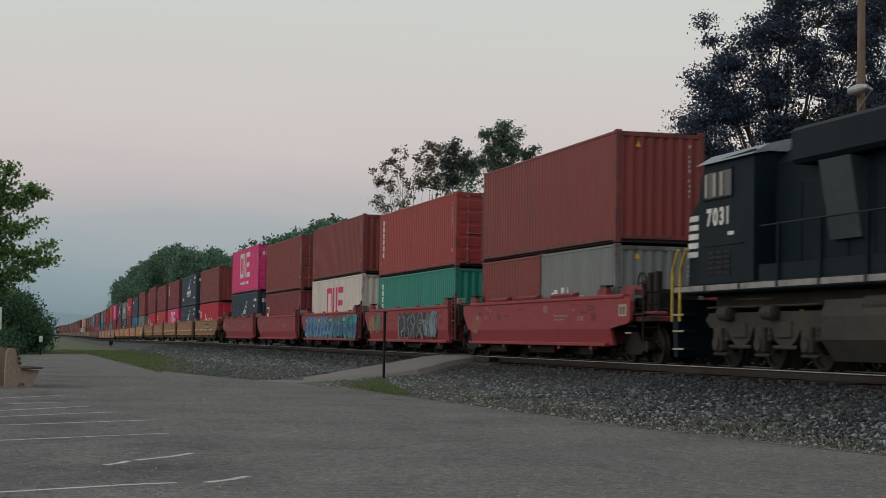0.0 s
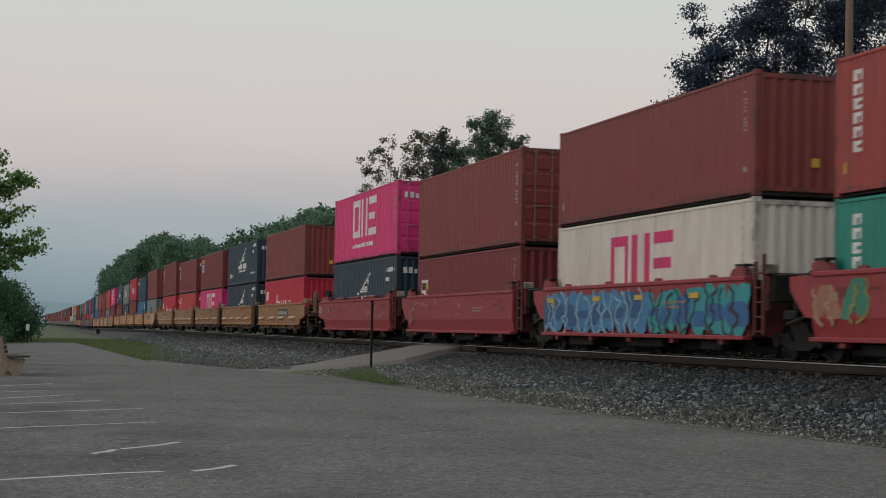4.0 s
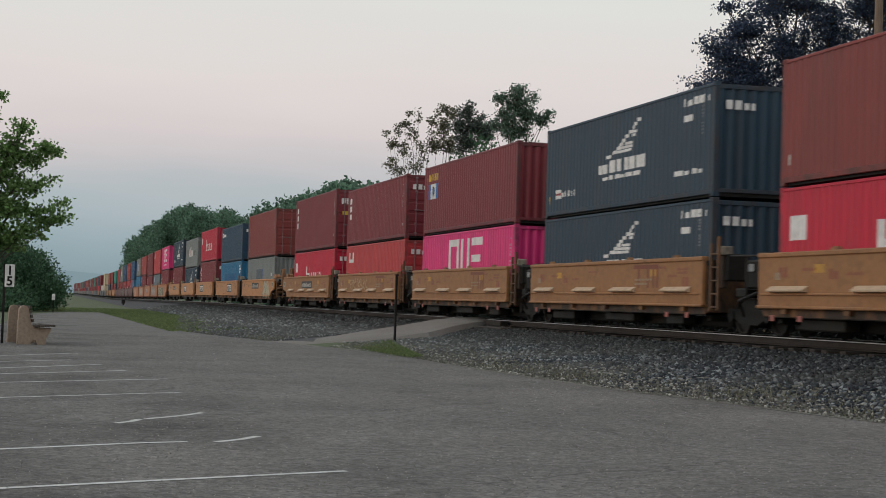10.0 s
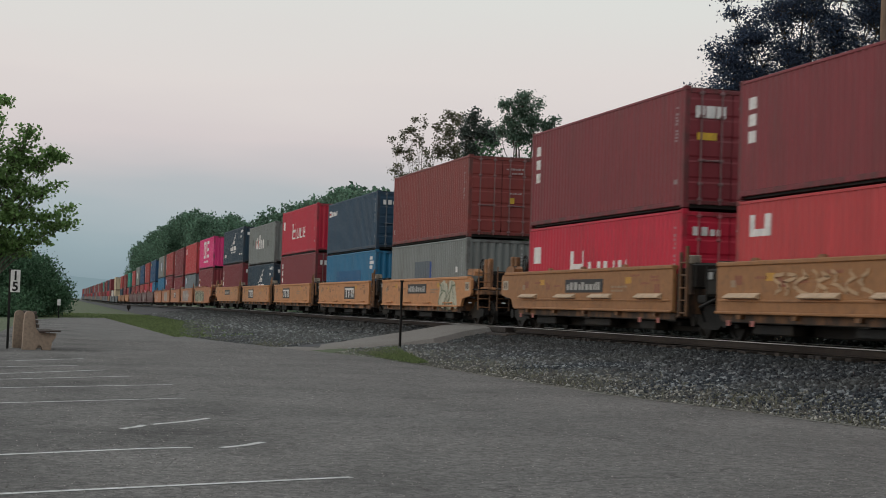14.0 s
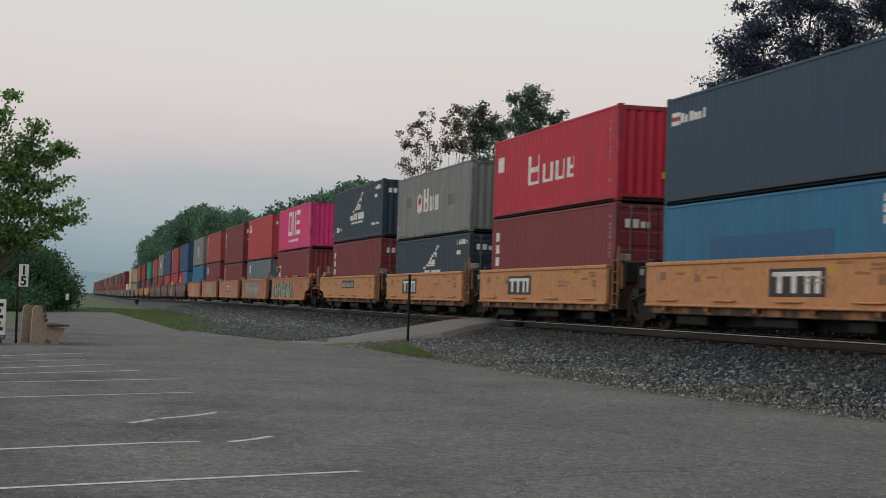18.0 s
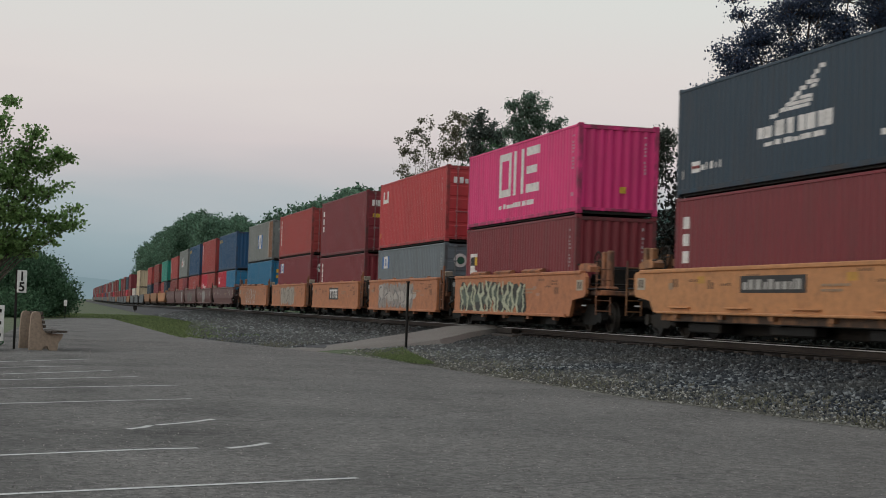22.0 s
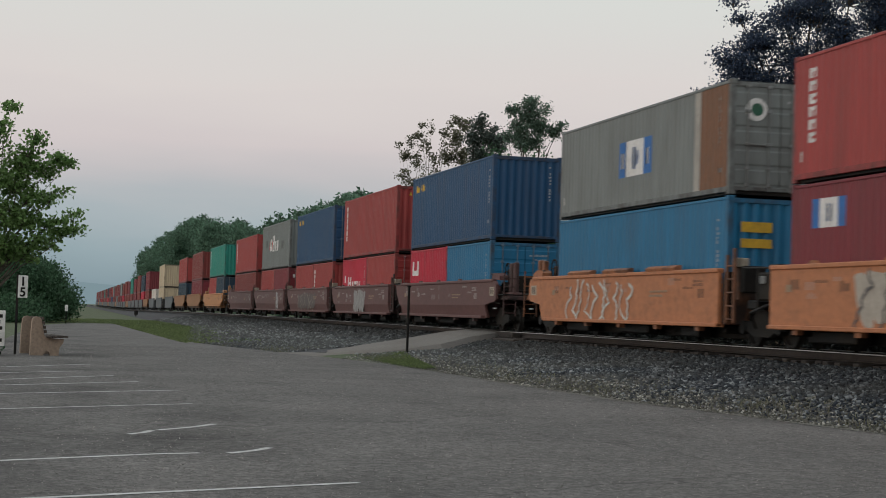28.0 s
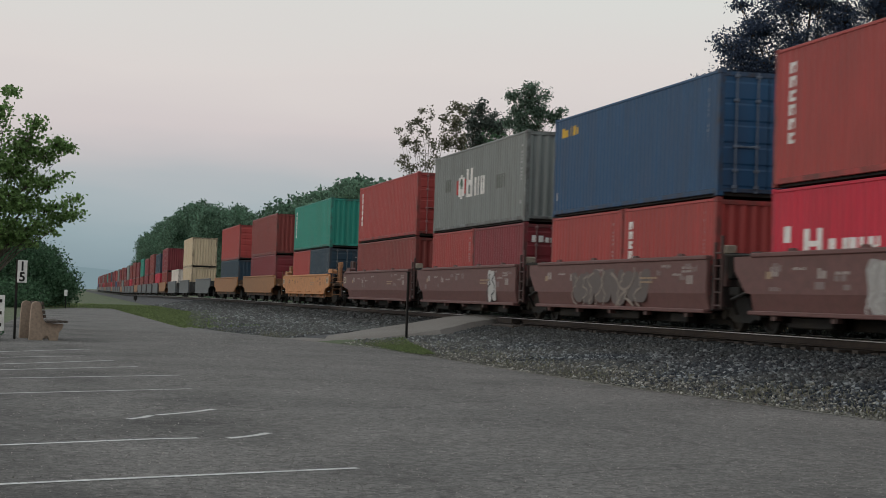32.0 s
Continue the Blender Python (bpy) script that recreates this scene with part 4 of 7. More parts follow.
            if s < 0:
                mark = (0.24, 0.07, 0.04) if ledge else (0.33, 0.29, 0.27) if color == C_BROWN else tuple(c * 0.42 for c in color)
                for k, (x, z, c) in enumerate(((-5.4, 1.2, 0), (-3.3, 1.15, 0), (-4.4, 1.32, 1), (4.3, 1.25, 1), (5.2, 1.05, 0), (3.6, 1.45, 1), (-1.2, 1.4, 1), (4.9, 1.40, 1), (-2.6, 1.22, 1), (4.9, 1.32, 1))):
                    small(part("stencil", Geo().add(*bars_at(loose_row(x, x + (0.6 if c else 0.4), z, z + (0.06 if c else 0.2), 6 if c else 2, k), -SIDE_Y - 0.002)), MARK_PAINT, ob, color=mark))
                if color in (C_YELLOW, C_OCHRE):
                    for x in (-3.9, 3.2):
                        shared("yellow_patch", x, lambda: Geo().add(*bars_at([(x, x + 0.42, 1.28, 1.44)], -SIDE_Y - 0.002)), MARK_PAINT, (0.52, 0.27, 0.04))
            if ledge and s < 0:
                shared("side_rib", s, lambda: Geo().cbox(-6.2, 6.2, -SIDE_Y - 0.03, -SIDE_Y + 0.01, 0.845, 0.89, 0.008), parent=w)
                for x in (-5.6, -4.4, 4.4, 5.6):
                    shared("reflector", (s, x), lambda: Geo().cbox(x - 0.09, x + 0.09, -SIDE_Y - 0.05, -SIDE_Y - 0.036, 0.33, 0.45, 0.003), MARK_PAINT, (0.34, 0.11, 0.09), "faded red reflector", w)
                for x in (-4.95, -1.46, 1.45, 4.9):
                    shared("step_ledge", (s, x), lambda: Geo().prism([(-SIDE_Y - 0.002, 1.03), (-SIDE_Y - 0.13, 0.95), (-SIDE_Y - 0.13, 0.92), (-SIDE_Y - 0.002, 0.90)], "x", x - 0.80, x + 0.80), parent=w, col=(0.50, 0.36, 0.24))
    # gear-like boxes added to block light below the well, in place of shade
    shared("centre_sill", 0, lambda: Geo().cbox(-6.2, 6.2, -0.75, -0.45, 0.15, 0.42, 0.02).cbox(-6.2, 6.2, 0.45, 0.75, 0.15, 0.42, 0.02).cbox(-5.0, -3.2, -1.25, -0.9, 0.16, 0.40, 0.03).cbox(-0.6, 1.4, -1.25, -0.95, 0.18, 0.40, 0.03).cbox(3.6, 4.6, -1.25, -0.9, 0.16, 0.40, 0.03).cbox(-6.1, -5.9, -1.2, 1.2, 0.27, 0.41, 0.02).cbox(5.9, 6.1, -1.2, 1.2, 0.27, 0.41, 0.02), DARK_STEEL)
    shared("well_floor", 0, lambda: Geo().box(-6.3, 6.3, -1.4, -0.95, 0.40, 0.44).box(-6.3, 6.3, 0.95, 1.4, 0.40, 0.44).box(-6.3, -5.8, -1.4, 1.4, 0.38, 0.44).box(5.8, 6.3, -1.4, 1.4, 0.38, 0.44).box(-0.2, 0.2, -1.4, 1.4, 0.38, 0.44), DARK_STEEL)
    for e, runs in ((1, front), (-1, back)):
        g_end = 8.75 if runs else 7.55
        shared("end_platform", (e, runs), lambda: Geo().cbox(min(e * 6.42, e * g_end), max(e * 6.42, e * g_end), -1.35 if runs else -0.55, 1.35 if runs else 0.55, 1.02, 1.16, 0.02), GRIME_SHADE_PAINT)
        shared("bulkhead", (e, runs), lambda: Geo().cbox(min(e * 6.30, e * 6.42), max(e * 6.30, e * 6.42), -1.40, 1.40, 0.46, 1.50, 0.02), GRIME_SHADE_PAINT)
        if near and runs:
            for k, (x, y, top, w) in enumerate(((7.92, -1.08, 2.22, 0.2), (8.36, -1.08, 2.24, 0.2), (7.35, -0.9, 2.05, 0.12), (8.1, 0.85, 2.1, 0.2))):
                shared("end_post", (e, k, color == C_RED), lambda: Geo().cbox(min(e * x, e * (x + w)), max(e * x, e * (x + w)), y, y + 0.16, 1.16, top, 0.03), DARK_STEEL if color == C_RED else EDGE_PAINT, tuple(c * 0.7 for c in color))
            shared("post_foot", e, lambda: Geo().cbox(min(e * 7.8, e * 8.7), max(e * 7.8, e * 8.7), -1.16, -0.84, 1.16, 1.27, 0.03), EDGE_PAINT)
            shared("end_bracket", e, lambda: Geo().prism([(e * 7.0, 1.70), (e * 7.95, 1.66), (e * 7.95, 1.80), (e * 7.62, 1.90), (e * 7.15, 1.90), (e * 7.0, 1.82)], "y", -1.40, -1.12), EDGE_PAINT)
            shared("cable_drum", e, lambda: Geo().lathe((e * 7.75, -1.36, 1.36), "y", [(-0.12, 0.05), (-0.12, 0.15), (-0.06, 0.17), (0.0, 0.15), (0.02, 0.05)], 16), EDGE_PAINT, (0.16, 0.05, 0.04))
            shared("framed_plate", e, lambda: Geo().cbox(min(e * 7.2, e * 7.72), max(e * 7.2, e * 7.72), -SIDE_Y - 0.008, -SIDE_Y + 0.01, 1.15, 1.44, 0.002), MARK_PAINT, (0.42, 0.36, 0.28), "pale framed plate")
            for q in (0, 1):
                shared("plate_bar", (e, q, "framed"), lambda: Geo().cbox(min(e * (7.30 + 0.2 * q), e * (7.42 + 0.2 * q)), max(e * (7.30 + 0.2 * q), e * (7.42 + 0.2 * q)), -SIDE_Y - 0.012, -SIDE_Y - 0.007, 1.20, 1.39, 0.001), MARK_PAINT, (0.10, 0.07, 0.05))
            shared("walkway", e, lambda: Geo().cbox(min(e * 7.1, e * 8.7), max(e * 7.1, e * 8.7), -1.46, -0.6, 1.17, 1.21, 0.008), DARK_STEEL)
            shared("equipment_box", e, lambda: Geo().cbox(min(e * 7.0, e * 7.45), max(e * 7.0, e * 7.45), -0.62, 0.5, 1.21, 1.85, 0.03), DARK_STEEL)
            shared("air_tank", e, lambda: Geo().lathe((e * 7.3, 0, 1.45), "y", [(-1.15, 0.06), (-1.1, 0.17), (-0.66, 0.17), (-0.62, 0.06)], 14), DARK_STEEL)
            shared("brake_pipe", e, lambda: Geo().rod((e * 6.9, -1.3, 1.3), (e * 7.9, -1.3, 1.34), 0.03, 6).rod((e * 7.9, -1.3, 1.34), (e * 7.9, 0.4, 1.34), 0.03, 6).rod((e * 7.2, -1.36, 0.95), (e * 8.0, -1.36, 0.9), 0.03, 6), DARK_STEEL)
            shared("ladder", (e, color == C_RED), lambda: ladder(e * 8.66), DARK_STEEL if color == C_RED else EDGE_PAINT, tuple(c * 0.6 for c in color))
            shared("grab_rail", e, lambda: Geo().rod((e * 6.83, -1.38, 1.88), (e * 7.1, -1.38, 1.88), 0.02, 6).rod((e * 7.6, -1.35, 1.75), (e * 7.6, 1.35, 1.75), 0.02, 6), DARK_STEEL)
            shared("brake_wheel", e, lambda: Geo().ring((e * 7.3, -0.95, 1.98), 0.27, 0.02), DARK_STEEL)
            shared("brake_column", e, lambda: Geo().cbox(min(e * 7.24, e * 7.36), max(e * 7.24, e * 7.36), -0.93, -0.80, 1.2, 2.05, 0.02), GRIME_SHADE_PAINT)
            shared("coupler", e, lambda: Geo().cbox(min(e * 8.6, e * 9.4), max(e * 8.6, e * 9.4), -0.14, 0.14, 0.72, 0.98, 0.03).cbox(min(e * 9.3, e * 9.7), max(e * 9.3, e * 9.7), -0.2, 0.2, 0.68, 1.02, 0.03), DARK_STEEL)
            shared("air_hose", e, lambda: Geo().rod((e * 8.1, -0.45, 0.8), (e * 8.4, -0.4, 0.42), 0.03, 6).rod((e * 8.4, -0.4, 0.42), (e * 8.7, -0.35, 0.6), 0.03, 6), DARK_STEEL)
            shared("step_light", e, lambda: Geo().cbox(min(e * 7.6, e * 7.95), max(e * 7.6, e * 7.95), -1.5, -1.47, 0.72, 0.76, 0.006), GALV)
        elif near:
            shared("joint_arm", e, lambda: Geo().cbox(min(e * 6.42, e * 7.7), max(e * 6.42, e * 7.7), -0.35, 0.35, 0.80, 1.02, 0.03), DARK_STEEL)
            if e > 0 or color not in (C_RED, C_BROWN):
                shared("side_bracket", e, lambda: Geo().cbox(min(e * 6.40, e * 6.55), max(e * 6.40, e * 6.55), -1.42, -1.25, 0.55, 1.62, 0.02), DARK_STEEL)
            shared("hand_brake_box", e, lambda: Geo().cbox(min(e * 6.6, e * 7.05), max(e * 6.6, e * 7.05), -1.25, -0.7, 1.16, 1.75, 0.03), DARK_STEEL)
            if e < 0:
                shared("plate", e, lambda: Geo().cbox(-7.2, -6.9, -1.40, -1.37, 1.34, 1.50, 0.006), GALV)
                shared("equipment_box", (e, "joint"), lambda: Geo().cbox(-7.4, -6.7, -1.36, -0.7, 0.98, 1.58, 0.04), DARK_STEEL)
                shared("brake_lever", e, lambda: Geo().rod((-6.6, -1.42, 0.9), (-7.5, -1.42, 0.72), 0.035, 6).rod((-7.5, -1.42, 0.72), (-7.7, -1.2, 0.4), 0.03, 6), DARK_STEEL)
                shared("air_pipe", e, lambda: Geo().rod((-6.5, -1.44, 1.66), (-7.9, -1.44, 1.68), 0.025, 6).rod((-7.1, -1.44, 1.67), (-7.1, -1.44, 0.85), 0.025, 6), DARK_STEEL)
                shared("cross_beam", e, lambda: Geo().cbox(-7.95, -7.45, -1.30, 1.30, 0.80, 1.0, 0.03), DARK_STEEL)
            else:
                # a side ladder of two stiles with rungs, a taller post behind it and a box on the post
                for q, (x, top) in enumerate(((6.60, 1.98), (6.98, 2.12))):
                    shared("ladder_stile", q, lambda: Geo().cbox(x, x + 0.06, -1.47, -1.40, 0.5, top, 0.01), EDGE_PAINT, tuple(c * 0.65 for c in color))
                for k in range(5):
                    shared("rung", (e, k), lambda: Geo().rod((6.62, -1.45, 0.58 + 0.29 * k), (7.02, -1.45, 0.58 + 0.29 * k), 0.02, 6), EDGE_PAINT, tuple(c * 0.5 for c in color))
                shared("post_box", e, lambda: Geo().cbox(6.70, 6.98, -1.36, -1.08, 1.72, 1.92, 0.02), EDGE_PAINT, (0.42, 0.36, 0.28))
                shared("post_frame", e, lambda: Geo().cbox(6.78, 6.90, -1.30, -1.16, 1.0, 1.72, 0.02), GRIME_SHADE_PAINT)
    truck(ob, -7.7 if not back else -7.15)
    if front:
        truck(ob, 7.15)
    plate, _, off = plate.partition(":")
    px = float(off or 0)
    if plate == "black":
        part("data_plate", Geo().cbox(px - 1.55, px + 1.55, -SIDE_Y - 0.006, -SIDE_Y + 0.01, 1.06, 1.42, 0.002), MARK_PAINT, ob, "black panel with pale bars", BLK)
        [part("plate_bar", Geo().add(*bars_at([bar])), MARK_PAINT, ob, color=(0.40, 0.385, 0.36)) for bar in loose_row(px - 1.4, px + 1.4, 1.13, 1.34, 10, 7)]
    elif plate == "square":
        part("data_plate", Geo().cbox(px - 1.25, px + 1.25, -SIDE_Y - 0.006, -SIDE_Y + 0.01, 0.83, 1.40, 0.002), MARK_PAINT, ob, "black panel with pale block shapes", BLK)
        part("plate_emblem", Geo().add(*bars_at([(px + a, px + b, c, d) for a, b, c, d in ((-1.08, 1.08, 1.24, 1.33), (-0.85, -0.62, 0.90, 1.24), (-0.2, 0.03, 0.90, 1.24), (0.40, 0.62, 0.90, 1.24), (0.82, 1.04, 0.90, 1.24))])), MARK_PAINT, ob, color=W)
    if near:
        for bar in row_of(2.2, 3.4, 1.18, 1.23, 5, 0.2) + row_of(2.2, 3.1, 1.08, 1.13, 4, 0.2) + row_of(-5.6, -5.2, 1.15, 1.3, 1):
            part("side_code_bar", Geo().add(*bars_at([bar])), MARK_PAINT, ob, color=(0.32, 0.22, 0.14))
    return ob


def bars_at(rects, y=None):
    y = -SIDE_Y - 0.012 if y is None else y
    v, f = [], []
    for x0, x1, z0, z1 in rects:
        n = len(v)
        v += [(x0, y, z0), (x1, y, z0), (x1, y, z1), (x0, y, z1)]
        f.append((n, n + 1, n + 2, n + 3))
    return v, f


def ladder(x):
    g = Geo()
    for y in (-1.45, -1.05):
        g.rod((x, y, 0.5), (x, y, 1.9), 0.022, 6)
    for k in range(5):
        g.rod((x, -1.45, 0.6 + k * 0.28), (x, -1.05, 0.6 + k * 0.28), 0.018, 6)
    return g


# ---- the train ----
BROWN, MAROON, ORANGE, RED, PINK = (0.212, 0.036, 0.031), (0.192, 0.023, 0.032), (0.335, 0.044, 0.040), (0.48, 0.010, 0.038), (0.68, 0.032, 0.185)
NAVY, BLUE, DEEP, SKYB, TEAL, GREY, PALE, TAN = (0.014, 0.040, 0.066), (0.008, 0.062, 0.148), (0.012, 0.050, 0.094), (0.012, 0.155, 0.30), (0.012, 0.23, 0.175), (0.185, 0.202, 0.195), (0.66, 0.60, 0.54), (0.55, 0.44, 0.30)
STEELG, CORAL = (0.14, 0.17, 0.19), (0.46, 0.042, 0.048)
TONES = {BROWN: "brown-red", MAROON: "dark maroon", ORANGE: "faded orange-red", RED: "bright red", PINK: "magenta pink", NAVY: "dark navy", BLUE: "deep blue", DEEP: "dark petrol blue", SKYB: "bright teal blue",
         TEAL: "sea green", GREY: "weathered grey-green", PALE: "off-white", TAN: "beige", STEELG: "blue-grey", CORAL: "coral red"}
CAR_TONES = {C_RED: "faded red", C_OCHRE: "ochre", C_YELLOW: "yellow-orange", C_ORANGE: "orange", C_BROWN: "dark brown", C_GREY: "dark grey"}
TALL, LOW = 2.896, 2.591
# (front corner at the start, car colour, position in its car, plate, upper load, lower loads): a load is (colour, height, doors ahead, marks, end marks)
UNITS = [
    (-39.68, C_RED, "A", "", (BROWN, TALL, 0, "", ""), [(BROWN, LOW, 0, "", ""), (GREY, LOW, 0, "badge20", "")]),
    (-55.23, C_RED, "m", "", (ORANGE, LOW, 1, "vert", ""), [(TEAL, LOW, 0, "vert", "")]),
    (-70.75, C_RED, "m", "", (BROWN, LOW, 0, "", ""), [(PALE, TALL, 0, "white", "")]),
    (-86.3, C_RED, "m", "", (BROWN, TALL, 1, "", ""), [(MAROON, LOW, 0, "sticker", "")]),
    (-101.85, C_RED, "B", "", (PINK, TALL, 1, "pink", "wordblock"), [(NAVY, TALL, 0, "sail", "wordblock")]),
    (-121.53, C_OCHRE, "A", "black:1.9", (BROWN, LOW, 0, "", ""), [(RED, LOW, 0, "serif", "")]),
    (-137.1, C_OCHRE, "m", "", (NAVY, LOW, 0, "sail", "wordblock"), [(NAVY, LOW, 0, "sail", "wordblock")]),
    (-152.3, C_OCHRE, "m", "", (MAROON, LOW, 0, "tri", ""), [(PINK, LOW, 0, "pink", "")]),
    (-167.58, C_OCHRE, "m", "", (MAROON, LOW, 1, "stack", "wordblock"), [(CORAL, LOW, 1, "u", "wordblock")]),
    (-182.84, C_OCHRE, "B", "black", (MAROON, TALL, 1, "stack", "yellowblock"), [(RED, LOW, 1, "serif", "wordblock")]),
    (-202.45, C_YELLOW, "A", "black", (BROWN, TALL, 1, "", ""), [(GREY, LOW, 0, "patched", "")]),
    (-218.0, C_YELLOW, "m", "square:1.9", (DEEP, LOW, 1, "flag", "wordblock"), [(SKYB, LOW, 0, "overpaint", "")]),
    (-233.63, C_YELLOW, "m", "square:-1.7", (RED, LOW, 0, "serif", ""), [(MAROON, TALL, 1, "stack", "wordblock")]),
    (-248.79, C_YELLOW, "m", "square:-2.0", (GREY, LOW, 0, "badge", ""), [(NAVY, LOW, 1, "sail", "wordblock")]),
    (-264.19, C_YELLOW, "B", "black", (NAVY, LOW, 0, "sail", "wordblock"), [(MAROON, TALL, 1, "stack", "wordblock")]),
    (-283.85, C_ORANGE, "A", "", (PINK, LOW, 0, "pink", ""), [(MAROON, TALL, 0, "sticker", "")]),
    (-299.26, C_ORANGE, "m", "", (CORAL, TALL, 1, "u", "wordblock"), [(STEELG, LOW, 1, "bluesquare_small", "disc")]),
    (-314.59, C_ORANGE, "m", "square", (MAROON, TALL, 1, "stack", "yellowblock"), [(MAROON, LOW, 0, "vert", "")]),
    (-329.95, C_ORANGE, "m", "", (ORANGE, LOW, 1, "vert", ""), [(MAROON, TALL, 1, "bluesquare_small", "disc")]),
    (-345.3, C_ORANGE, "B", "", (GREY, LOW, 1, "rust", "disc"), [(SKYB, TALL, 0, "", "yellowpanels")]),
    (-364.92, C_BROWN, "A", "", (BLUE, TALL, 0, "yellow", ""), [(RED, LOW, 0, "u20", ""), (SKYB, LOW, 1, "", "")]),
    (-380.14, C_BROWN, "m", "", (ORANGE, TALL, 0, "vert", ""), [(RED, LOW, 0, "serif20", ""), (ORANGE, LOW, 1, "", "")]),
    (-395.2, C_BROWN, "m", "", (BLUE, TALL, 1, "yellow", ""), [(ORANGE, LOW, 0, "", ""), (ORANGE, LOW, 0, "vert20", "")]),
    (-410.29, C_BROWN, "m", "", (GREY, TALL, 0, "badge", ""), [(ORANGE, LOW, 0, "", ""), (MAROON, LOW, 1, "", "wordblock")]),
    (-425.4, C_BROWN, "B", "", (ORANGE, LOW, 1, "vert", ""), [(BROWN, LOW, 0, "", "")]),
    (-445.3, C_YELLOW, "AB", "", (TEAL, LOW, 0, "vert", ""), [(ORANGE, LOW, 0, "", ""), (NAVY, LOW, 1, "", "")]),
    (-464.8, C_OCHRE, "AB", "", (BROWN, LOW, 0, "", ""), [(MAROON, LOW, 1, "", "")]),
    (-484.3, C_OCHRE, "AB", "", (ORANGE, LOW, 1, "", ""), [(NAVY, LOW, 0, "", "")]),
    (-504.0, C_GREY, "A", "", None, []),
    (-525.5, C_GREY, "m", "", (TAN, TALL, 0, "", ""), [(TAN, LOW, 0, "", "")]),
    (-545.0, C_GREY, "B", "", None, [(PALE, LOW, 0, "", "")]),
]
FAR_LOADS = [(MAROON, BROWN), (BROWN, RED), (MAROON, MAROON), (BROWN, GREY), (BROWN, BROWN), (ORANGE, BLUE), (MAROON, BROWN), (NAVY, RED), (GREY, MAROON), (TEAL, BROWN)]
for i in range(30):
    up, low = FAR_LOADS[(i * 7 + i // 3) % 10]
    UNITS.append((-566.0 - 16.8 * i, C_GREY if i % 5 else C_OCHRE, "A" if i % 5 == 0 else "B" if i % 5 == 4 else "m", "", (up, LOW if i % 2 else TALL, i % 2, "", ""), [(low, LOW, 0, "", "")]))
CARRIED = []                      # (thing, place along the train, height above the rail)


def build_train():
    rnd = random.Random(5)
    for i, (x0, car_color, spot, plate, upper, lower) in enumerate(UNITS):
        near = i < 26
        x = x0 - 6.096
        car = well_car(car_color, CAR_TONES[car_color], "A" in spot, "B" in spot, near, plate, car_color == C_OCHRE)
        if near:
            graffiti(car, i, rnd)
        CARRIED.append((car, x, 0.0))
        z = WELL_FLOOR
        for k, (col, high, doors, kind, end_kind) in enumerate(lower):
            short = len(lower) == 2
            c = container(col, TONES[col], 6.058 if short else 12.192, high, bool(doors), kind, near, end_kind)
            CARRIED.append((c, x + ((k * 2 - 1) * 3.067 if short else 0), z))
        if lower:
            z += lower[0][1] + 0.02
        if upper:
            col, high, doors, kind, end_kind = upper
            CARRIED.append((container(col, TONES[col], 12.192, high, bool(doors), kind, near, end_kind), x, z))


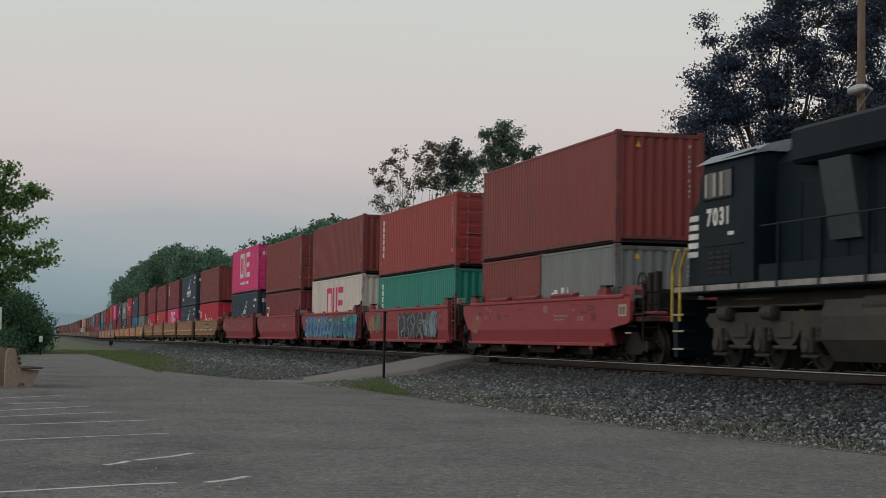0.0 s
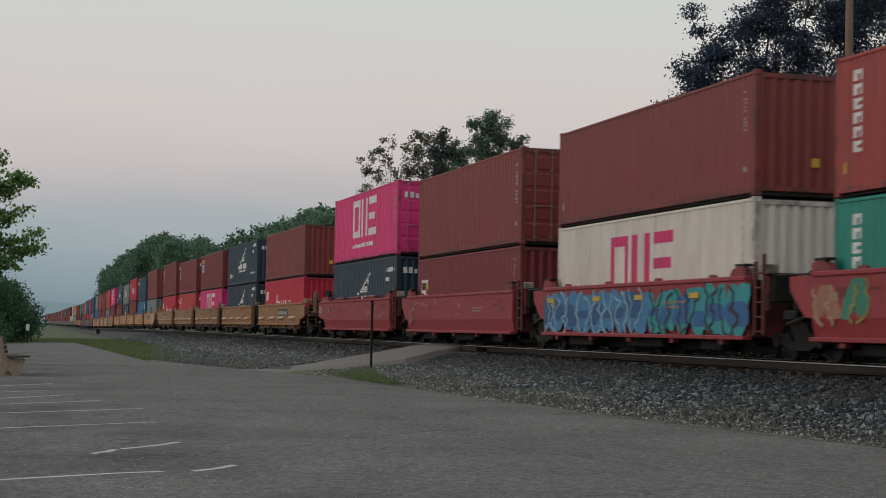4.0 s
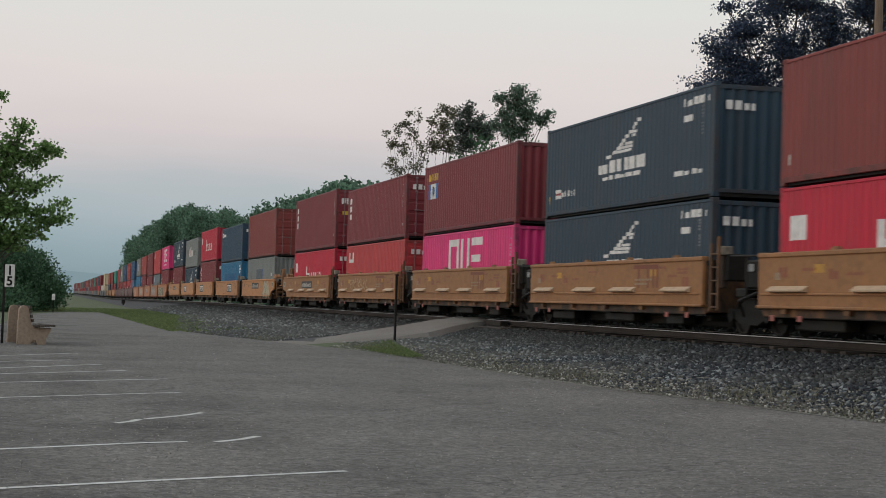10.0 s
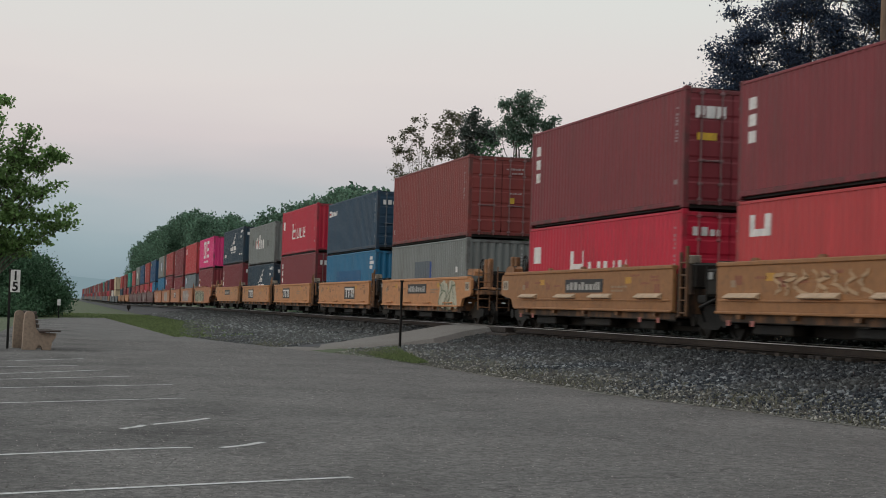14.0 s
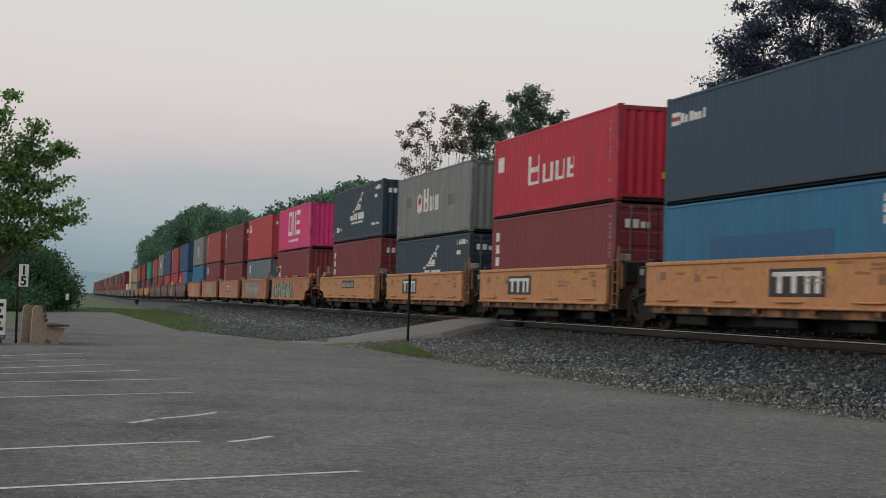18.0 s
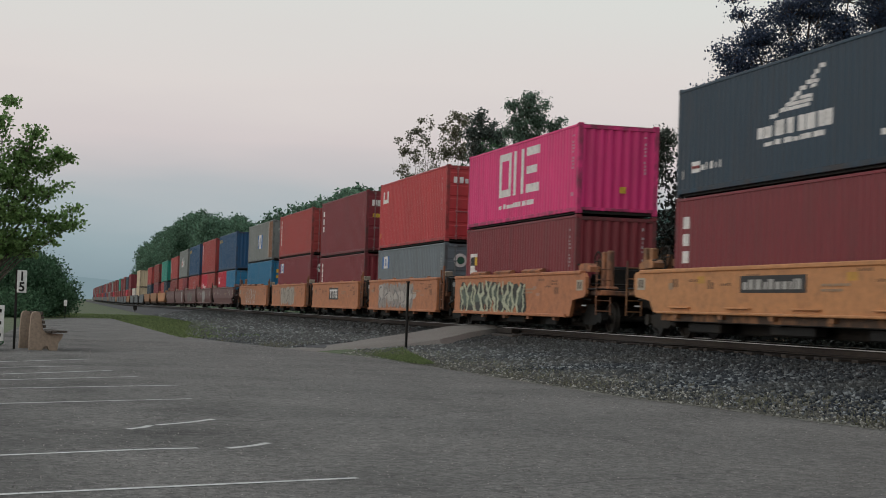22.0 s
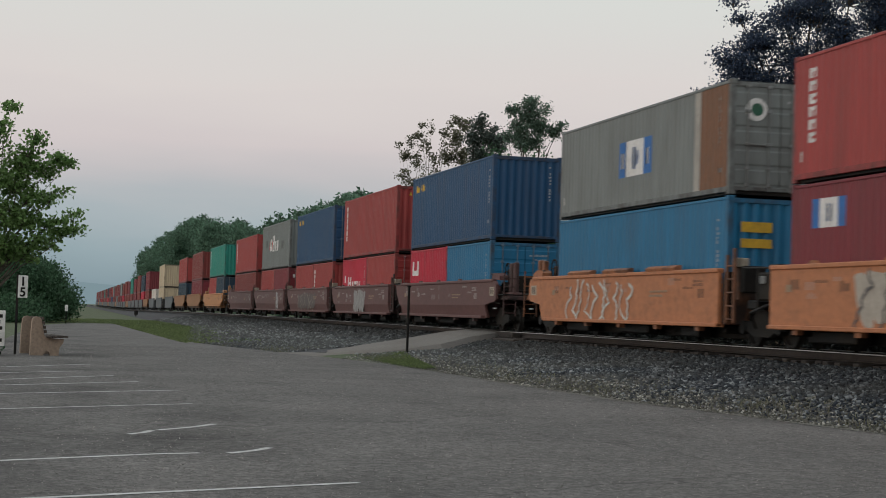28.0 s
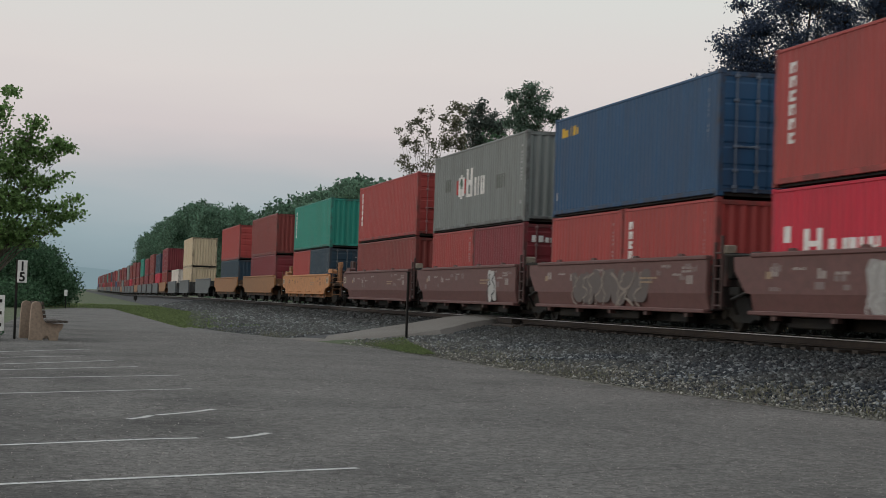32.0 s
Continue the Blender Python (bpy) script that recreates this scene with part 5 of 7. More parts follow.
def graffiti(car, i, rnd):
    blue, teal, white, grey, dark, green = (0.05, 0.20, 0.38), (0.03, 0.28, 0.30), (0.6, 0.6, 0.56), (0.25, 0.25, 0.25), (0.03, 0.03, 0.035), (0.25, 0.33, 0.2)
    if UNITS[i][1] in (C_RED, C_ORANGE, C_BROWN):
        for k in range(7):
            x, z, w, h = rnd.uniform(-6.0, 5.6), rnd.uniform(0.9, 1.45), rnd.uniform(0.15, 0.6), rnd.uniform(0.05, 0.2)
            part("worn_stencil", Geo().add(*bars_at(loose_row(x, x + w, z, z + h, rnd.randint(1, 4), k), -SIDE_Y - 0.003)), MARK_PAINT, car, color=tuple(0.72 * c + 0.11 for c in UNITS[i][1]))
    if i == 1:
        spray(car, rnd, -1.0, 2.9, (0.028, 0.03, 0.04), (0.22, 0.28, 0.31), n=8)
        spray(car, rnd, 2.9, 5.0, (0.17, 0.24, 0.29), dark, n=5, second=(0.22, 0.30, 0.35))
        spray(car, rnd, -5.1, -4.2, (0.03, 0.20, 0.14), (0.30, 0.26, 0.06), 0.75, 1.6, 2)
        spray(car, rnd, -6.2, -5.5, (0.33, 0.15, 0.09), (0.40, 0.26, 0.16), 0.7, 1.5, 2)
    elif i in (0, 3):
        spray(car, rnd, -6.1, -5.5, (0.31, 0.085, 0.065), (0.32, 0.11, 0.08), 0.7, 1.3, 2)
    elif i == 2:
        spray(car, rnd, -6.2, 0.9, blue, (0.25, 0.40, 0.50), 0.45, 1.6, 16, (0.02, 0.09, 0.22))
        spray(car, rnd, 1.2, 6.1, teal, dark, 0.45, 1.6, 10, (0.03, 0.12, 0.30))
        for x in (-5.9, -2.4, 0.4, 3.6):
            part("reflector", Geo().cbox(x, x + 0.5, -SIDE_Y - 0.03, -SIDE_Y - 0.018, 1.28, 1.40, 0.003), SAFETY_YELLOW, car, "yellow reflector strip")
    elif i == 15:
        spray(car, rnd, -5.5, 2.3, (0.028, 0.032, 0.028), (0.46, 0.48, 0.34), 0.44, 1.5, 17, (0.10, 0.13, 0.10), 2.0)
    elif i == 16:
        spray(car, rnd, -4.2, 2.4, (0.34, 0.30, 0.27), (0.18, 0.17, 0.17), 0.45, 1.58, 10, (0.46, 0.42, 0.38))
    elif i == 18:
        spray(car, rnd, -2.6, 2.6, (0.42, 0.37, 0.31), (0.10, 0.09, 0.09), 0.45, 1.58, 9)
    elif i == 19:
        spray(car, rnd, -4.4, 1.2, None, white, 0.48, 1.58, 10)
    elif i == 10:
        spray(car, rnd, 3.6, 5.9, (0.5, 0.47, 0.36), (0.16, 0.2, 0.12), 0.45, 1.55, 5)
    elif i == 21:
        spray(car, rnd, -1.3, 1.2, (0.32, 0.31, 0.30), (0.42, 0.41, 0.40), 0.42, 1.58, 9)
    elif i == 22:
        spray(car, rnd, -3.0, 2.4, (0.105, 0.085, 0.08), (0.24, 0.20, 0.17), 0.5, 1.5, 9)
    elif i == 23:
        spray(car, rnd, 3.2, 4.1, (0.45, 0.44, 0.43), dark, 0.46, 1.55, 2)
    elif i == 8:
        spray(car, rnd, -3.5, 0.5, None, (0.46, 0.30, 0.17), 1.0, 1.5, 8)
    if i in (6, 7, 8):
        for k, (a, b, c, d) in enumerate(((2.1, 3.75, 1.46, 1.56), (2.4, 2.52, 1.0, 1.46), (3.0, 3.12, 1.0, 1.46), (3.35, 3.47, 1.0, 1.46), (3.6, 3.72, 1.0, 1.46))):
            part("red_stencil", Geo().add(*bars_at([(a, b, c, d)], -SIDE_Y - 0.004)), MARK_PAINT, car, color=(0.20, 0.055, 0.03))


build_train()


# ---- plants ----
def leaf_mesh(name, centres, size, material, rnd, stretch=1.5, flat=0.0):
    """Small bent leaves at the centres, in any direction (flat: how far they lie level)."""
    n = len(centres)
    c = np.asarray(centres, dtype=float)
    a = rnd.normal(size=(n, 3))
    a[:, 2] *= 1 - 0.6 * flat
    a /= np.linalg.norm(a, axis=1, keepdims=True)
    b = rnd.normal(size=(n, 3))
    b[:, 2] *= 1 - 0.6 * flat
    b -= (b * a).sum(1, keepdims=True) * a
    b /= np.linalg.norm(b, axis=1, keepdims=True)
    s = size * rnd.uniform(0.6, 1.35, (n, 1))
    up = np.cross(a, b) * s * 0.22
    v = np.stack([c - a * s * stretch / 2, c - b * s / 2 + up, c + a * s * stretch / 2, c + b * s / 2 + up], 1).reshape(-1, 3)
    me = bpy.data.meshes.new(name)
    f = np.arange(4 * n).reshape(-1, 4)
    me.from_pydata(v.tolist(), [], f.tolist())
    me.materials.append(material)
    return me


def crown_points(blobs, n, rnd, shell=0.55, clump=0.45, per=26):
    """Leaf places gathered in clumps inside ellipsoids (centre, radii, weight)."""
    w = np.array([b[6] if len(b) > 6 else b[3] * b[4] * b[5] for b in blobs])
    pick = rnd.choice(len(blobs), size=max(1, n // per), p=w / w.sum())
    d = rnd.normal(size=(len(pick), 3))
    d /= np.linalg.norm(d, axis=1, keepdims=True)
    r = rnd.uniform(shell, 1.0, (len(pick), 1)) * rnd.uniform(0.86, 1.08, (len(pick), 1))
    bl = np.array([b[:6] for b in blobs])
    tips = bl[pick, :3] + d * r * bl[pick, 3:6]
    pts = np.repeat(tips, per, axis=0) + np.clip(rnd.normal(size=(len(pick) * per, 3)), -1.4, 1.4) * clump * np.array([1, 1, 0.7]) * rnd.uniform(0.4, 1.2, (len(pick) * per, 1))
    return tips, pts


def spot(az, el, d):
    """The place d metres off, az degrees from the track's direction and el degrees above the eye."""
    a = radians(az)
    return np.array([-d * math.cos(a), d * math.sin(a), EYE.z + d * math.tan(radians(el))])


def limbed_tree(label, foot, d, lobes, clumps, per, pad, size, mat, thick, seed, fork=0.35, flat=0.5, stretch=1.4, twig=0.014, depth=0.8, bark=BARK):
    """A tree whose limbs fan out from a forked trunk to the lobes of its crown (az, el, half width, half height in degrees),
    with a twig from the nearest limb to every pad of leaves."""
    rnd = np.random.RandomState(seed)
    ob = tagged(new("tree"), label, "tree")
    base = spot(foot, 0, d)
    base[2] = -0.05
    wood, along = Geo(), []
    cores = [spot(az, el, d) for az, el, _, _ in lobes]
    low = min(c[2] for c in cores) * fork
    crotch = base + np.array([0, 0, low])
    wood.rod(base, crotch, thick * 1.15, 9, thick * 0.8)
    for core in cores:
        core = core + (core - base) * np.array([0, 0, -0.02]) + rnd.normal(size=3) * 0.04
        ctrl = crotch + (core - crotch) * np.array([0.3, 0.3, 0.62]) + rnd.normal(size=3) * 0.25
        line = [(1 - f) ** 2 * crotch + 2 * f * (1 - f) * ctrl + f * f * core + rnd.normal(size=3) * 0.04 * (0 < f < 1) for f in np.linspace(0, 1, 9)]
        r = thick * 0.42
        for k in range(8):
            wood.rod(line[k], line[k + 1], r * (1 - k / 8.6), 6, r * (1 - (k + 1) / 8.6))
        along += line[2:]
    along = np.array(along)
    step = d * math.radians(1)
    size_of = np.array([w * h for _, _, w, h in lobes]) ** 0.8
    pick = np.concatenate([np.repeat(np.arange(len(lobes)), 3), rnd.choice(len(lobes), size=clumps - 3 * len(lobes), p=size_of / size_of.sum())])
    way = rnd.normal(size=(clumps, 3))
    way /= np.linalg.norm(way, axis=1, keepdims=True)
    far = rnd.uniform(0.25, 1.06, (clumps, 1))
    dims = np.array([(w * step, w * step * depth, h * step) for _, _, w, h in lobes])
    tips = np.array(cores)[pick] + way * far * dims[pick]
    for tip in tips:
        gap = np.linalg.norm(along - tip, axis=1) + 3.0 * np.clip(along[:, 2] - tip[2], 0, None)
        o = along[int(gap.argmin())]
        mid = (o + tip) / 2 + rnd.normal(size=3) * 0.08 * np.linalg.norm(tip - o)
        wood.rod(o, mid, twig * 1.4, 4, twig)
        wood.rod(mid, tip, twig, 4, twig * 0.4)
    m = clumps * per
    spread = rnd.normal(size=(m, 3)).clip(-1.35, 1.35) * pad * np.array([1, 1, 1 - flat]) * rnd.uniform(0.5, 1.1, (m, 1))
    part("trunk", wood, bark, ob)
    part("crown", leaf_mesh("crown", np.repeat(tips, per, axis=0) + spread, size, mat, rnd, stretch, flat * 0.6), None, ob)
    return ob


def thicket(name, label, blobs, leaves, size, mat, seed, clump=0.5, shell=0.35, category="bushes"):
    rnd = np.random.RandomState(seed)
    tips, pts = crown_points(blobs, leaves, rnd, shell, clump)
    return tagged(part(name, leaf_mesh(name, pts, size, mat, rnd), None), label, category, kind="stuff")


def build_trees():
    limbed_tree("large copper-purple beech with layered foliage behind the track", 26.2, 62,
                [(23.5, 7.4, 1.25, 0.9), (23.75, 8.85, 1.05, 0.75), (24.6, 9.5, 0.8, 0.6), (25.4, 10.4, 0.9, 0.8), (24.5, 8.0, 1.1, 0.9), (25.9, 8.6, 1.0, 1.3), (26.5, 11.0, 1.1, 1.2), (27.2, 9.4, 1.0, 1.2),
                 (27.6, 12.2, 1.3, 1.4), (26.2, 12.6, 0.9, 0.9), (28.6, 10.6, 1.1, 1.3), (28.4, 8.2, 1.2, 1.0), (26.4, 7.3, 1.6, 0.9), (29.8, 12.0, 1.2, 1.6), (23.56, 11.0, 0.05, 0.3), (23.85, 10.3, 0.1, 0.24), (24.3, 6.3, 1.6, 0.8), (23.2, 6.4, 0.9, 0.7)],
                1650, 46, 0.36, 0.074, LEAF_PURPLE, 0.30, 3, fork=0.3, flat=0.66)
    limbed_tree("tall copper-purple beech standing behind another beside the track", 30.4, 65,
                [(29.6, 8.6, 1.3, 1.2), (31.0, 9.6, 1.5, 1.5), (30.4, 11.6, 1.6, 1.6), (32.4, 8.4, 1.6, 1.4), (32.6, 11.6, 1.6, 1.8), (28.9, 10.4, 1.0, 1.2), (30.0, 13.6, 1.6, 1.2), (28.2, 6.6, 1.8, 1.0)],
                1000, 46, 0.38, 0.080, LEAF_PURPLE, 0.34, 4, fork=0.3, flat=0.6)
    limbed_tree("thin young tree with sparse clusters of leaves behind the track", 13.2, 103,
                [(12.45, 5.45, 0.26, 0.30), (12.22, 5.8, 0.14, 0.10), (12.62, 5.95, 0.16, 0.22), (12.85, 6.15, 0.2, 0.22), (12.97, 6.5, 0.12, 0.12), (13.3, 6.45, 0.16, 0.28), (13.15, 5.75, 0.25, 0.3), (12.85, 5.2, 0.35, 0.35),
                 (13.5, 5.3, 0.35, 0.4), (13.75, 6.2, 0.14, 0.3), (13.95, 6.55, 0.10, 0.2), (12.4, 4.8, 0.3, 0.35), (12.75, 4.5, 0.35, 0.3), (13.3, 4.75, 0.4, 0.35)],
                150, 14, 0.20, 0.10, LEAF_OLIVE, 0.09, 20, fork=0.5, flat=0.3, twig=0.018, bark=PALE_BARK)
    limbed_tree("slender leafy tree behind the sparse ones beside the track", 14.3, 101,
                [(14.15, 6.75, 0.13, 0.2), (14.2, 6.1, 0.25, 0.4), (14.45, 6.55, 0.16, 0.22), (13.95, 5.5, 0.3, 0.4), (14.4, 5.5, 0.35, 0.4)], 120, 16, 0.24, 0.10, LEAF_OLIVE, 0.09, 23, fork=0.5, flat=0.3, twig=0.018, bark=PALE_BARK)
    limbed_tree("dark spruce among the trees behind the track", 15.0, 99,
                [(15.0, 6.6, 0.24, 0.34), (14.75, 6.1, 0.32, 0.3), (15.3, 6.15, 0.34, 0.3), (14.95, 5.6, 0.5, 0.4), (15.6, 5.85, 0.3, 0.22), (15.75, 6.15, 0.14, 0.14), (15.45, 6.45, 0.13, 0.12)],
                230, 20, 0.27, 0.085, LEAF_SPRUCE, 0.16, 31, flat=0.35, stretch=2.2)
    limbed_tree("green pine with a ragged tufted crown behind the track", 16.7, 92,
                [(16.65, 7.05, 0.42, 0.42), (16.4, 6.55, 0.5, 0.4), (17.0, 6.6, 0.5, 0.42), (16.1, 7.1, 0.2, 0.18), (16.75, 7.45, 0.25, 0.16), (17.25, 7.15, 0.14, 0.2), (17.55, 6.4, 0.26, 0.22), (17.75, 6.6, 0.1, 0.1), (16.0, 6.2, 0.3, 0.25), (16.6, 6.0, 0.7, 0.3)],
                270, 22, 0.27, 0.08, LEAF_PINE, 0.16, 33, fork=0.6, flat=0.3, stretch=2.2)
    limbed_tree("dark leafy tree beside the trackside shed", 20.2, 78,
                [(19.6, 4.9, 0.5, 0.5), (20.2, 5.4, 0.6, 0.6), (20.9, 5.0, 0.6, 0.7), (19.9, 4.2, 0.9, 0.5), (21.3, 5.9, 0.6, 0.6)], 300, 28, 0.3, 0.09, LEAF_DUSK, 0.16, 52, fork=0.5, flat=0.4)
    limbed_tree("young maple with drooping bright green leaves beside the car park", -1.5, 54,
                [(-0.9, 3.9, 0.75, 0.9), (-0.25, 4.75, 0.42, 0.55), (-0.1, 5.4, 0.26, 0.3), (-1.3, 5.7, 0.4, 0.7), (-0.95, 6.45, 0.14, 0.28), (-0.3, 3.6, 0.55, 0.6), (0.3, 2.6, 0.25, 0.16), (0.72, 2.78, 0.25, 0.17), (1.15, 2.98, 0.24, 0.16),
                 (0.5, 2.18, 0.3, 0.13), (0.9, 2.32, 0.28, 0.13), (1.28, 2.46, 0.18, 0.13), (0.4, 3.45, 0.3, 0.2), (0.85, 3.72, 0.2, 0.13), (0.3, 4.4, 0.3, 0.26), (0.68, 4.8, 0.16, 0.16), (0.95, 4.68, 0.09, 0.08), (-0.6, 2.5, 0.85, 0.6), (-2.2, 4.0, 0.9, 1.6), (-2.4, 2.4, 0.9, 0.7), (-0.9, 2.9, 0.7, 0.5), (-0.2, 3.0, 0.45, 0.4), (-1.0, 1.9, 0.8, 0.4), (0.05, 2.05, 0.4, 0.2), (-0.6, 4.6, 0.5, 0.6), (-0.3, 1.65, 0.6, 0.3), (0.4, 1.85, 0.35, 0.16), (-1.2, 1.5, 0.6, 0.3)],
                520, 20, 0.27, 0.105, LEAF_GREEN, 0.09, 41, fork=0.5, flat=0.55, stretch=1.25)
    thicket("bushes", "dense dark green bushes beyond the car park", [(-115, -2.7, 2.6, 6, 3.8, 2.8), (-116, 0.8, 2.0, 5, 1.7, 2.2), (-118, 2.2, 1.3, 4, 0.9, 1.2), (-112, -1.4, 0.8, 8, 2.8, 1.0)], 70000, 0.13, LEAF_DARK, 11)
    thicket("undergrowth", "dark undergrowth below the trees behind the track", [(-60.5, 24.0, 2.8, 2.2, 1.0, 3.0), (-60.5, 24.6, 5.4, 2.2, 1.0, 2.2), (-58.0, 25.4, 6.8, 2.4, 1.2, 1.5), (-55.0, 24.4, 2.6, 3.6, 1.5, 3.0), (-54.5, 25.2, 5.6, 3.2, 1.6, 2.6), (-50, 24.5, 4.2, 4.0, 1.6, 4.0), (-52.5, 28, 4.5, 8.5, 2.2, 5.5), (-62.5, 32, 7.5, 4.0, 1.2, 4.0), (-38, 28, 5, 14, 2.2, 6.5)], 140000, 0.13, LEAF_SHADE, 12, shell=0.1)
    thicket("hedgerow", "olive green hedge trees behind the track", [(-98.0, 26.3, 6.3, 2.4, 1.5, 5.0), (-93.0, 26.0, 6.1, 3.6, 1.4, 5.0), (-87.0, 26.6, 5.6, 3.2, 1.4, 4.8), (-82, 25.5, 1.6, 16, 1.6, 2.4), (-108, 26, 1.5, 20, 2, 2.4)], 70000, 0.13, LEAF_DARK, 13, shell=0.3)
    # brambles added behind the track so the gap under the cars reads as shade
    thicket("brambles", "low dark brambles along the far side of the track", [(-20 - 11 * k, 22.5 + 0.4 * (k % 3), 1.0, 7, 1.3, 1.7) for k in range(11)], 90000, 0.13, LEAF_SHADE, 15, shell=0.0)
    # the wooded horizon along the track
    rnd = random.Random(21)
    sky_line = [(2.4, 0.35), (3.3, 0.72), (3.5, 1.1), (3.72, 1.95), (4.4, 2.5), (4.9, 2.8), (5.35, 3.25), (5.9, 3.2), (6.5, 2.95), (7.0, 3.18), (7.6, 2.85), (8.4, 3.45), (9.1, 3.62), (10.1, 4.15), (11.3, 4.2), (12.0, 4.1), (12.6, 3.8), (14.4, 3.4)]
    blobs = []
    for k in range(130):
        az = 2.45 + 11.5 * (k + rnd.random()) / 130
        for (a, e), (b, f) in zip(sky_line, sky_line[1:]):
            if a <= az <= b:
                el = e + (f - e) * (az - a) / (b - a)
        y = rnd.uniform(27, 36)
        d = y / math.sin(radians(az))
        x = -d * math.cos(radians(az))
        top = 1.3 + d * math.tan(radians(el)) * rnd.uniform(0.80, 1.0)
        r = rnd.uniform(0.16, 0.30) * top
        blobs.append((x, y, top - r * 0.85, r * 0.95, r * 0.7, r * 0.85, r * r))
        blobs.append((x, y, top * 0.42, r * 1.15, r * 0.8, top * 0.4, r * r * 0.8))
    thicket("woodland", "line of dark green broadleaf woodland along the railway", blobs, 190000, 0.30, LEAF_HAZED, 14, clump=0.55, shell=0.7, category="woodland")


build_trees()


def bed_height(x, y):
    pr = bed_profile(x)
    for (a, p), (b, q) in zip(pr, pr[1:]):
        if a <= y <= b:
            return p + (q - p) * (y - a) / (b - a)
    return 0.0


def build_grass():
    rnd = np.random.RandomState(4)
    n = 9000
    u = rnd.uniform(0, 1, (n, 2))
    x = -46.6 + 9.0 * u[:, 0] ** 1.2
    y = 8.75 + 0.15 * u[:, 0] + (1.75 - 1.5 * u[:, 0]) * u[:, 1]
    z = np.clip((y - 8.6) * 0.10, 0, 0.3)
    far = rnd.uniform(0, 1, (16000, 2))
    fx = -60 - 80 * far[:, 0] ** 0.8
    fy = np.where(fx > -112, 5.3 + (2.2 + 5.2 * far[:, 0]) * far[:, 1] ** 1.3 * (1 + 0.35 * np.sin(fx * 0.8)), -2 + 12 * far[:, 1])
    fz = np.array([max(-0.03, bed_height(a, b)) for a, b in zip(fx, fy)])
    px, py, pz = np.concatenate([x, fx]), np.concatenate([y, fy]), np.concatenate([z, fz])
    h = np.concatenate([rnd.uniform(0.015, 0.06, n), rnd.uniform(0.03, 0.10, 16000)])
    w = np.concatenate([np.full(n, 0.018), np.full(16000, 0.04)])
    a = rnd.uniform(0, math.pi, len(px))
    lean = rnd.normal(size=(len(px), 2)) * h[:, None] * 0.4
    v = np.stack([np.stack([px - np.cos(a) * w, py - np.sin(a) * w, pz], 1), np.stack([px + np.cos(a) * w, py + np.sin(a) * w, pz], 1), np.stack([px + lean[:, 0], py + lean[:, 1], pz + h], 1)], 1).reshape(-1, 3)
    me = bpy.data.meshes.new("grass")
    me.from_pydata(v.tolist(), [], np.arange(len(v)).reshape(-1, 3).tolist())
    me.materials.append(GRASS)
    tagged(part("grass", me, None), "short green grass beside the drive and verge", "grass", kind="stuff")


build_grass()


